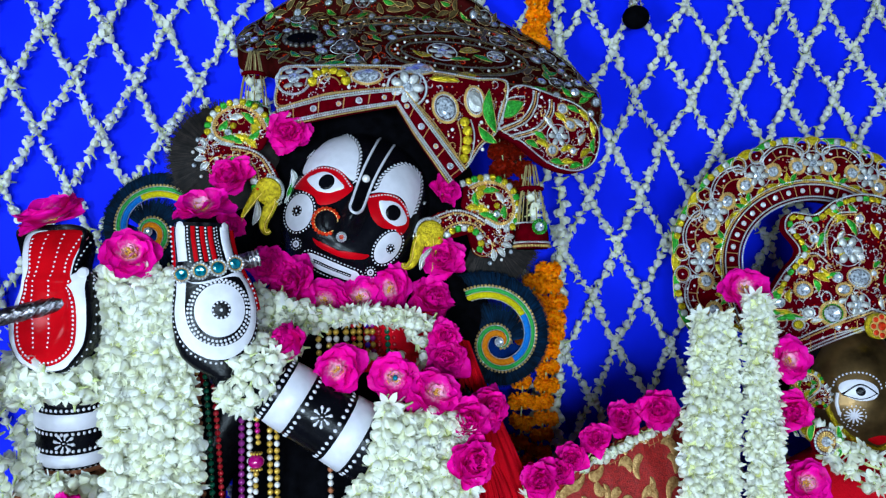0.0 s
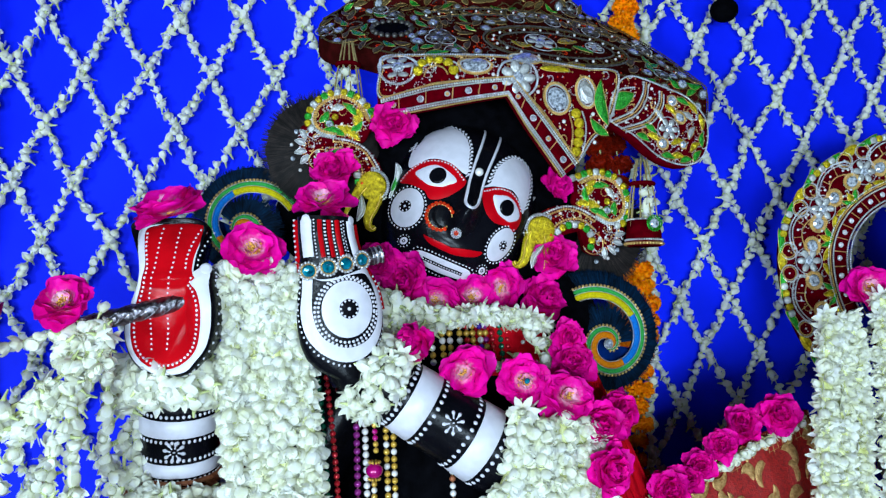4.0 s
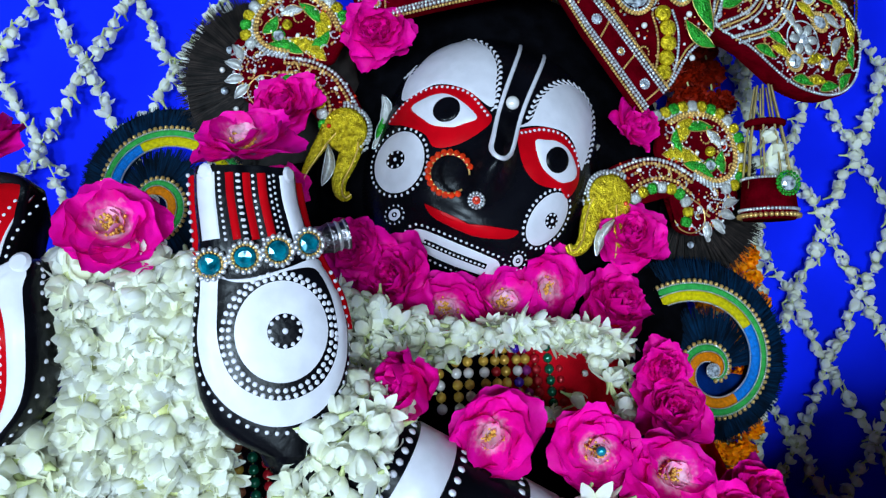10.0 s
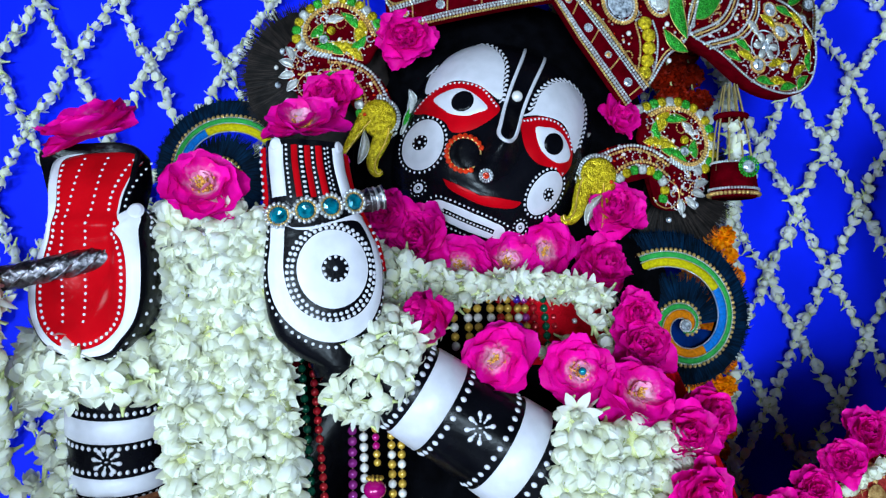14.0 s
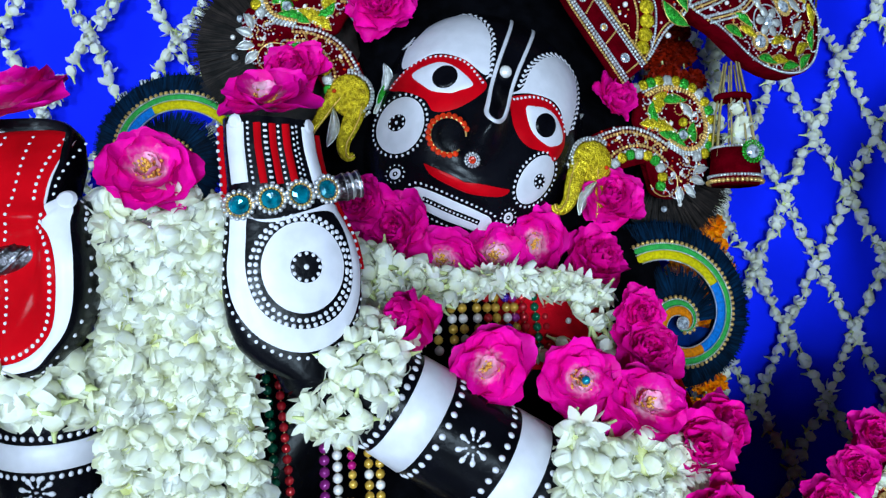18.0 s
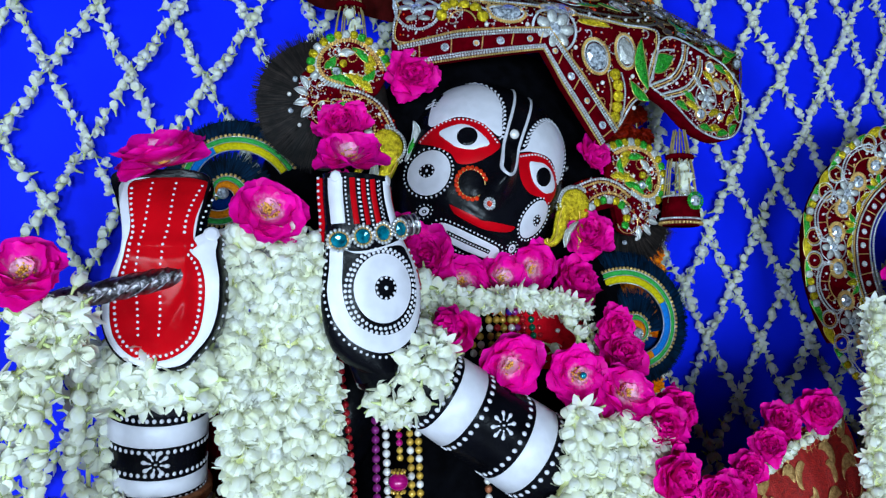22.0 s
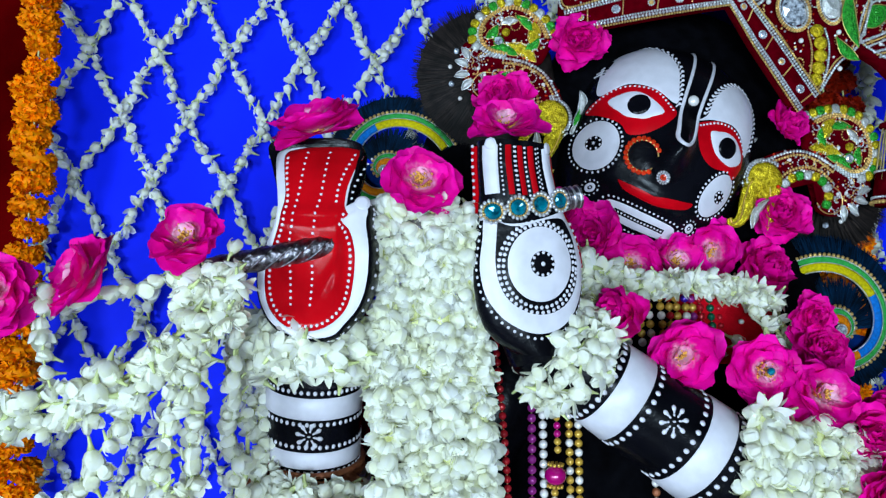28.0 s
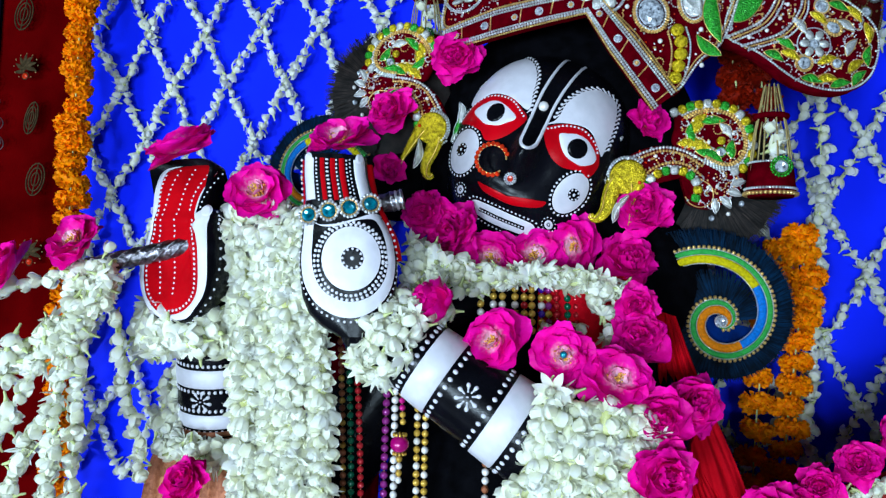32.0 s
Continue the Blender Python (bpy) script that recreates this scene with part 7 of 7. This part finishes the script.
def build_halo():
    cx, cz = 0.672, 1.565
    ob = thing("crown", (0, 0, 0), "arched maroon crown with bead borders, pearl flowers and leaves", "crown")
    S = lambda u, v: Vector((u, 1.032 + 0.25 * (u - cx) ** 2, v))
    arc = lambda k, a: (cx + (0.108 + 0.098 * k) * math.cos(radians(a)), cz + (0.086 + 0.088 * k) * math.sin(radians(a)) - 0.03 * max(0, (a - 180) / 40 if a > 180 else (-a) / 40))
    angles = list(range(-35, 216, 3))
    g = Geo()
    rows = []
    for k in (0, 0.12, 0.25, 0.5, 0.75, 0.94):
        rows.append([S(*arc(k, a)) + Vector((0, -0.004 * math.sin(math.pi * k), 0)) for a in angles])
    rows.append([p + Vector((0, 0.012, 0)) for p in rows[-1]])
    rows.append([p + Vector((0, 0.012, 0)) for p in rows[0]])
    rows.append(rows[0])
    g.grid(rows, VELVET)
    part("arch", g, ob, "maroon velvet arch")
    T = lambda u, v: S(u, v) + Vector((0, -0.006, 0))
    for k, m, r in ((0.015, SILVER, 0.0016), (0.065, SILVER, 0.0014), (0.26, SILVER, 0.0014), (0.30, GOLD, 0.0012), (0.33, SILVER, 0.0014)):
        bead_row(ob, T, [arc(k, a) for a in angles], r, m)
    for a in range(-32, 214, 10):
        gem(ob, T, *arc(0.165, a), 0.0026, stone=PEARL)
        bead_row(ob, T, [arc(0.09, a + 5), arc(0.16, a + 5), arc(0.24, a + 5)], 0.0008, GOLD, "cross_border")
    sequins(ob, T, [arc(0.34, a) for a in angles] + [arc(0.92, a) for a in angles[::-1]], 1300, 7)
    for a in range(-30, 214, 30):
        pearl_flower(ob, T, *arc(0.60, a), 0.0175, 6)
        leaf(ob, T, *arc(0.99, a), 0.026, 0.014, a + 90, YELLOW)
        for side in (-1, 1):
            u, v = arc(0.88, a + 4.6 * side)
            bead_row(ob, T, circle(u, v, 0.0110), 0.0013, SILVER, loop=True)
            bead_row(ob, T, circle(u, v, 0.0085), 0.0009, GOLD, loop=True)
            studs(ob, T, [(u, v)], 0.0014)
            gem(ob, T, *arc(0.56, a + 8.4 * side), 0.0072, 0.0080, a, rim=GOLD, rows=3)
            leaf(ob, T, *arc(0.36, a + 4.2 * side), 0.019, 0.0105, a + 90 + 25 * side, YELLOW)
            leaf(ob, T, *arc(1.02, a + 8.6 * side), 0.034, 0.0105, a + 90, GREEN)
        b = a + 15
        leaf(ob, T, *arc(0.38, b), 0.019, 0.0105, b, YELLOW)
        leaf(ob, T, *arc(0.37, b + 3.4), 0.019, 0.0085, b + 40, GREEN)
        leaf(ob, T, *arc(0.37, b - 3.4), 0.019, 0.0085, b - 40, GREEN)
        for size, m, r in ((0.040, SILVER, 0.0014), (0.036, SILVER, 0.0011), (0.023, GOLD, 0.0011)):
            u, v = arc(0.50, b)
            bead_row(ob, T, [(u + size * math.cos(radians(b + t)) * (0.62 if abs(t) > 60 else 1), v + size * math.sin(radians(b + t)) * (0.62 if abs(t) > 60 else 1)) for t in (-80, -55, -30, 0, 30, 55, 80)], r, m)
        for t in (-40, 0, 40):
            studs(ob, T, [(u + 0.029 * math.cos(radians(b + t)), v + 0.029 * math.sin(radians(b + t)))], 0.0018)
            bead_row(ob, T, [(u + q * math.cos(radians(b + t + 20)), v + q * math.sin(radians(b + t + 20))) for q in (0.024, 0.029, 0.035)], 0.0008, GOLD, "cross_border")
        segment_row(ob, T, [arc(0.985, b + t) for t in (-6, -3, 0, 3, 6)], 0.0095, 0.0092, (SHELL, YELLOW, SHELL, YELLOW))
        studs(ob, T, [arc(0.80, b + 9), arc(0.74, b - 9), arc(0.48, b - 3), arc(0.48, b + 3)], 0.0019)
    return ob


build_halo()


def build_mukut():
    ob = thing("headdress", (0, 0, 0), "peaked maroon headdress with paisleys, pearls and cut stones", "headdress")
    S = lambda u, v: Vector((u, 0.948 + 2.2 * (u - 0.69) ** 2, v))
    shape = [(0.570, 1.445), (0.565, 1.50), (0.585, 1.545), (0.605, 1.575), (0.590, 1.605), (0.598, 1.625), (0.625, 1.622), (0.650, 1.640), (0.690, 1.648), (0.740, 1.635), (0.775, 1.60), (0.79, 1.55), (0.805, 1.50), (0.80, 1.46), (0.74, 1.47), (0.69, 1.476), (0.64, 1.468)]
    plate(ob, S, shape, 0.014, VELVET, "panel", "maroon velvet panel")
    T = lambda u, v: S(u, v) + Vector((0, -0.002, 0))
    bead_row(ob, T, shape, 0.0013, SILVER, loop=True)
    sequins(ob, T, shape, 1300, 8)
    segment_row(ob, T, shrink(shape, 0.006)[1:13], 0.0070, 0.0090, (YELLOW, SHELL, GREEN, YELLOW))
    for a, b in (((0.575, 1.428), (0.690, 1.478)), ((0.80, 1.43), (0.690, 1.478))):
        g = Geo()
        P = Paint(g, S)
        g.grid([[P.at(a[0] + (b[0] - a[0]) * t / 12, a[1] + (b[1] - a[1]) * t / 12 + 0.016 * math.sin(math.pi * t / 12) * 0.25 + off, high) for t in range(13)] for off, high in ((-0.003, -0.010), (-0.003, 0.001), (0.011, 0.0035), (0.026, 0.001), (0.026, -0.010))], VELVET)
        band = part("brow_band", g, ob, "maroon velvet brow band")
        for t in (0.08, 0.32, 0.57, 0.81):
            bead_row(band, T, [(a[0] + (b[0] - a[0]) * t, a[1] + (b[1] - a[1]) * t + q) for q in (0.006, 0.011, 0.017)], 0.0008, GOLD, "cross_border", lift=0.003)
        for off, m in ((0.0, SILVER), (0.004, SILVER), (0.018, GOLD), (0.022, SILVER)):
            bead_row(ob, T, [(a[0], a[1] + off), ((a[0] + b[0]) / 2, (a[1] + b[1]) / 2 + off + 0.004), (b[0], b[1] + off)], 0.0013, m, lift=0.002)
        studs(ob, T, [(a[0] + (b[0] - a[0]) * t, a[1] + (b[1] - a[1]) * t + 0.013) for t in (0.2, 0.45, 0.7, 0.92)], 0.0022)
    gem(ob, T, 0.640, 1.494, 0.0105, rim=GREEN, rows=4)
    pearl_flower(ob, T, 0.672, 1.505, 0.0160, 6)
    pearl_flower(ob, T, 0.662, 1.575, 0.0200, 6)
    gem(ob, T, 0.676, 1.540, 0.0130, 0.0100, -10, rows=2)
    gem(ob, T, 0.607, 1.525, 0.0080, rim=GOLD, rows=2)
    gem(ob, T, 0.655, 1.525, 0.0075, 0.006, rim=GOLD, rows=2)
    gem(ob, T, 0.612, 1.495, 0.0060, stone=SHELL)
    gem(ob, T, 0.600, 1.480, 0.0060, stone=YELLOW)
    for u, v, l, w, a, m in ((0.580, 1.515, 0.036, 0.013, 70, GREEN), (0.590, 1.487, 0.034, 0.011, 5, GREEN), (0.628, 1.540, 0.022, 0.011, -30, YELLOW), (0.622, 1.530, 0.018, 0.009, -75, GREEN), (0.642, 1.542, 0.020, 0.008, 20, GREEN), (0.632, 1.590, 0.026, 0.010, 60, GREEN),
                              (0.668, 1.605, 0.026, 0.010, -60, GREEN), (0.650, 1.618, 0.022, 0.011, -30, YELLOW), (0.70, 1.60, 0.022, 0.012, -60, YELLOW), (0.72, 1.54, 0.026, 0.012, 40, GREEN), (0.75, 1.52, 0.022, 0.012, 100, YELLOW)):
        leaf(ob, T, u, v, l, w, a, m)
    rr = random.Random(9)
    for k in range(70):
        p = (rr.uniform(0.57, 0.80), rr.uniform(1.46, 1.64))
        if inside(p, shape):
            pick = rr.random()
            if pick < 0.5:
                leaf(ob, T, *p, rr.uniform(0.014, 0.020), 0.0085, rr.uniform(0, 180), rr.choice((GREEN, YELLOW, SHELL)))
            elif pick < 0.8:
                gem(ob, T, *p, rr.uniform(0.004, 0.006), None, 0, PEARL if pick < 0.6 else None, rr.choice((GOLD, SILVER)))
            else:
                bead_row(ob, T, circle(p[0], p[1], 0.008, 0.006, rr.uniform(0, 90), 12), 0.0012, SILVER, loop=True)
    for line in ([(0.592, 1.60), (0.605, 1.612), (0.622, 1.600), (0.618, 1.580), (0.606, 1.590)], [(0.600, 1.545), (0.603, 1.565), (0.622, 1.572), (0.636, 1.560)], [(0.635, 1.57), (0.635, 1.60), (0.65, 1.622), (0.675, 1.625)]):
        bead_row(ob, T, line, 0.0014, SILVER)
        bead_row(ob, T, [(u + 0.003, v - 0.003) for u, v in line], 0.0011, GOLD)
    return ob


build_mukut()
ear_two = copy_thing(ear, Matrix.Identity(4))
ear_two.matrix_basis = pose(0.584, 0.925, 1.388, 0, -60, 0) @ Matrix.Diagonal((0.55, 0.55, 0.55, 1))
stud = thing("ear_pendant", (0.585, 0.896, 1.344), "round crystal ear pendant in gold and silver bead rims", "earring", "earrings of the gilded statue")
SP = plane_surface((0, 0, 0), (1, 0, 0), (0, 0, 1))
plate(stud, SP, circle(0, 0, 0.0165), 0.006, VELVET, "pendant_plate")
gem(stud, SP, 0, 0, 0.0062, rim=GOLD, rows=2)
bead_row(stud, SP, circle(0, 0, 0.0108), 0.0016, GOLD, "gold_rim", True)
bead_row(stud, SP, circle(0, 0, 0.0145), 0.0019, SILVER, "silver_rim", True)
for u, v, a in ((0.022, -0.012, 30), (-0.017, 0.012, 75), (0.020, 0.008, 110)):
    leaf(stud, SP, u, v, 0.022, 0.010, a, GREEN)
brooch = thing("brow_jewel", (0.691, 0.930, 1.478), "cluster of red stones set in gold on the headdress", "jewel")
for k in range(8):
    gem(brooch, SP, 0.0115 * math.cos(k * math.pi / 4), 0.0115 * math.sin(k * math.pi / 4), 0.0036, stone=RUBY, rim=GOLD)
gem(brooch, SP, 0, 0, 0.0055, stone=RUBY, rim=GOLD, rows=2)
plate(brooch, plane_surface((0, 0.002, 0), (1, 0, 0), (0, 0, 1)), circle(0, 0, 0.0165), 0.008, YELLOW, "gold_plate")
ear_two["label"], ear_two["group"] = "small velvet and gold earring of the gilded statue", "earrings of the gilded statue"
for x0, x1, y0, w, top in ((0.455, 0.435, 0.912, 0.020, 1.488), (0.508, 0.496, 0.900, 0.008, 1.512)):
    paths = []
    for s in ((-1, 0, 1) if w > 0.01 else (-1, 1)):
        paths.append(spline([(x0 + w * s * 0.6, y0, top), (x0 + w * s - 0.006, y0 - 0.010, 1.42), (x1 + w * 1.15 * s, y0 - 0.022, 1.30), (x1 + w * 1.25 * s, y0 - 0.012, 1.005)], 30))
    rope_garland("jasmine_garland", paths, 0.0100, 0.95, "thick white jasmine garland hanging over the second statue", 170, (0.2, 0.6), 57 if w > 0.01 else 55, radius=0.0095, around=4, droop=0.2)
paths = [spline([(0.585, 0.905 - 0.006 * (k % 2), 1.362 - 0.012 * k), (0.62, 0.89, 1.335 - 0.012 * k), (0.68, 0.885, 1.318 - 0.012 * k), (0.76, 0.89, 1.335 - 0.012 * k)], 24) for k in range(4)]
garland("jasmine_garland", paths, 0.011, 0.95, 0.003, "white jasmine garland round the second statue's neck", 90, (0.4, 0.75), 60)
for kind, at, facing, size in ((0, (0.503, 0.925, 1.524), (-0.1, -1, 0.2), 1.0), (0, (0.535, 0.890, 1.440), (-0.1, -1, 0.1), 0.9), (2, (0.536, 0.892, 1.381), (-0.5, -1, 0), 0.9), (1, (0.540, 0.872, 1.303), (-0.1, -1, 0.1), 0.98),
                               (2, (0.402, 0.958, 1.377), (-0.3, -1, 0.3), 0.92), (2, (0.361, 0.965, 1.364), (-0.3, -1, 0.4), 0.86), (3, (0.312, 0.922, 1.350), (-0.4, -1, 0.4), 0.70), (3, (0.280, 0.912, 1.332), (-0.3, -1, 0.4), 0.70), (2, (0.240, 0.902, 1.312), (-0.2, -1, 0.3), 0.85), (3, (0.262, 0.905, 1.318), (-0.2, -1, 0.3), 0.65)):
    rose(kind, at, facing, size, group="roses on the second statue")
# brocade shoulder with gold scrolls, edged with jasmine
shawl, rows = drape("brocade_shawl", ([(0.232, 0.925, 1.302), (0.235, 0.915, 1.24), (0.24, 0.90, 1.01)], [(0.460, 0.985, 1.378), (0.470, 0.960, 1.29), (0.48, 0.93, 1.01)]), 5.0, 0.004, mat("red_brocade", (0.36, 0.008, 0.006), 0.6, 0.1, 0.25, 300, 0.6, 700), "red brocade shawl with woven gold scrolls", "shawl", 40, 30)
BROCADE = mat("woven_gold", (0.55, 0.33, 0.12), 0.45, 0.5, 0.3, 260, 0.6, 600, color2=(0.3, 0.12, 0.03))


def shawl_surface(u, v):
    """u from 0 to 1 across, v from 0 to 1 downwards; a little proud of the cloth."""
    a = Vector((0.232, 0.925, 1.302)).lerp(Vector((0.460, 0.985, 1.378)), u)
    b = Vector((0.238, 0.912, 1.20)).lerp(Vector((0.473, 0.952, 1.25)), u)
    return a.lerp(b, v) + Vector((0, -0.006, 0))


rs = random.Random(3)
for k in range(35):
    u0, v0 = 0.08 + 0.14 * (k % 7) + rs.uniform(-0.03, 0.03), 0.14 + 0.18 * (k // 7) + rs.uniform(-0.04, 0.04)
    g = Geo()
    turn, size = rs.uniform(0, 6.28), rs.uniform(0.7, 1.2)
    rows = []
    for i in range(13):
        t = i / 12
        a = turn + 2.6 * t
        cu, cv = u0 + 0.062 * size * math.cos(a) * (1 - 0.5 * t), v0 + 0.15 * size * math.sin(a) * (1 - 0.5 * t)
        w = 0.42 * math.sin(math.pi * t) ** 0.7
        rows.append([shawl_surface(cu + 0.055 * w * s * math.cos(a), cv + 0.14 * w * s * math.sin(a)) + Vector((0, -0.0012 * (1 - s * s), 0)) for s in (-1, -0.5, 0, 0.5, 1)])
    g.grid(rows, BROCADE)
    part("gold_scroll", g, shawl)
for k in range(34):
    g = Geo()
    g.tube([shawl_surface(k / 33, t / 10) + Vector((0, 0.0045, 0)) for t in range(11)], 0.0004, 4, BROCADE)
    part("gold_thread", g, shawl)
for k in range(14):
    g = Geo()
    g.tube([shawl_surface(t / 16, 0.04 + k * 0.07) + Vector((0, 0.0045, 0)) for t in range(17)], 0.0004, 4, BROCADE)
    part("gold_thread", g, shawl)
paths = [[Vector((0.225, 0.912, 1.296)).lerp(Vector((0.450, 0.972, 1.372)), t / 20) + Vector((0, -0.004 * k, -0.006 + 0.006 * k)) for t in range(21)] for k in range(2)]
garland("jasmine_garland", paths, 0.0125, 0.8, 0.002, "thin white jasmine edging along the brocade shawl", 60, (0.6, 0.9), 66)

# thread motifs on the red panel and the dark curtain
def stitched(name, at, label, lines, material, r=0.0007):
    """An embroidered motif: each line of thread is a part."""
    ob = thing(name, at, label, "embroidery", "curtain embroidery")
    for pts in lines:
        g = Geo()
        g.tube([(x, 0, z) for x, z in pts], r, 5, material)
        part("thread", g, ob)
    return ob


def oval(a, b, turn, n=18, cx=0.0, cz=0.0):
    c, s = math.cos(radians(turn)), math.sin(radians(turn))
    return [(cx + a * math.cos(t * 2 * math.pi / n) * c - b * math.sin(t * 2 * math.pi / n) * s, cz + a * math.cos(t * 2 * math.pi / n) * s + b * math.sin(t * 2 * math.pi / n) * c) for t in range(n + 1)]


for k, (x, z) in enumerate(((-0.800, 1.816), (-0.787, 1.733), (-0.772, 1.635), (-0.770, 1.521), (-0.813, 1.902), (-0.765, 1.20))):
    if k in (0, 3):
        ob = thing("curtain_medallion", (x, 1.252, z), "small gold stitched crown motif on the red cloth", "embroidery", "curtain embroidery")
        S = plane_surface((0, 0, 0), (1, 0, 0), (0, 0, 1))
        for j in range(7):
            a = 90 + (j - 3) * 34
            leaf(ob, S, 0.010 * math.cos(radians(a)), 0.013 * math.sin(radians(a)) - 0.004, 0.021, 0.007, a, ZARI, "woven_petal", ZARI, 0.0016)
        gem(ob, S, 0, -0.016, 0.005, stone=RUBY, rim=ZARI, name="woven_eye")
        for j in range(12):
            studs(ob, S, [(0.022 * math.cos(j * 0.52), 0.020 * math.sin(j * 0.52))], 0.0011, STRING)
    else:
        wide = 0.011 if k == 1 else 0.016
        stitched("curtain_motif", (x, 1.255, z), "dull gold stitched leaf on the red cloth", [oval(0.026 * f, wide * f, 78) for f in (1.0, 0.72, 0.42)] + [[(-0.004, -0.024), (0.0, 0.0), (0.004, 0.024)]], ZARI, 0.0012)
eyes = ((-0.876, 1.788, 60), (-0.864, 1.757, 20), (-0.856, 1.726, -8), (-0.852, 1.695, -25))
for x, z, turn in eyes:
    ob = stitched("curtain_motif", (x, 1.254, z), "silver stitched feather eye on the dark curtain", [oval(0.019, 0.0125, turn), oval(0.009, 0.008, turn, cx=0.004), [(-0.019 * math.cos(radians(turn)), -0.019 * math.sin(radians(turn))), (-0.034 * math.cos(radians(turn)), -0.034 * math.sin(radians(turn)) - 0.004)]], DULL_S)
    g = Geo()
    g.ball((0.004, 0, 0), (0.0045, 0.001, 0.0045), DULL_S, 10, 5)
    part("stitched_eye", g, ob)
stitched("curtain_motif", (-0.875, 1.254, 1.655), "dull red stitched leaf on the dark curtain", [[(-0.02, 0.03), (-0.012, 0.008), (0.004, -0.008), (0.026, -0.008), (0.012, 0.004), (0.0, 0.012), (-0.02, 0.03)]], ZARI)
stitched("curtain_motif", (-0.875, 1.254, 1.50), "silver stitched tail feather on the dark curtain", [[(-0.040 + 0.004 * k, 0.0 - 0.004 * k), (-0.028 + 0.003 * k, 0.030 - 0.004 * k), (-0.006, 0.022 - 0.006 * k), (0.010, -0.014 - 0.006 * k), (0.024, -0.022 - 0.004 * k), (0.044 - 0.003 * k, -0.002 - 0.009 * k)] for k in range(4)], DULL_S)
ob = stitched("curtain_motif", (-0.880, 1.254, 1.195), "large silver and red stitched peacock on the dark curtain", [oval(0.062 * f, 0.058 * f, 20) for f in (1.0, 0.94, 0.76)] + [[(0.018 * math.cos(a), 0.018 * math.sin(a)), (0.044 * math.cos(a), 0.042 * math.sin(a))] for a in [k * 0.42 for k in range(15)]], DULL_S)
for x, z in ((0.02, -0.040),):
    g = Geo()
    g.ball((x, 0, z), (0.021, 0.0012, 0.019), SIDE_RED, 20, 8)
    part("stitched_disc", g, ob, "dull red stitched disc")
    g = Geo()
    g.tube([(px, -0.002, pz) for px, pz in oval(0.010, 0.009, 0, cx=x, cz=z)], 0.0008, 5, DULL_S)
    part("thread", g, ob)
for x, z, turn in ((-0.92, 1.289, 100), (-0.883, 1.291, 80), (-0.849, 1.281, 55), (-0.975, 1.218, 160), (-0.968, 1.170, 190), (-0.953, 1.141, 215), (-0.804, 1.148, -30), (-0.942, 1.262, 125)):
    stitched("curtain_motif", (x, 1.254, z), "silver stitched feather eye on the dark curtain", [oval(0.022, 0.015, turn), oval(0.015, 0.010, turn), oval(0.007, 0.006, turn)], DULL_S)
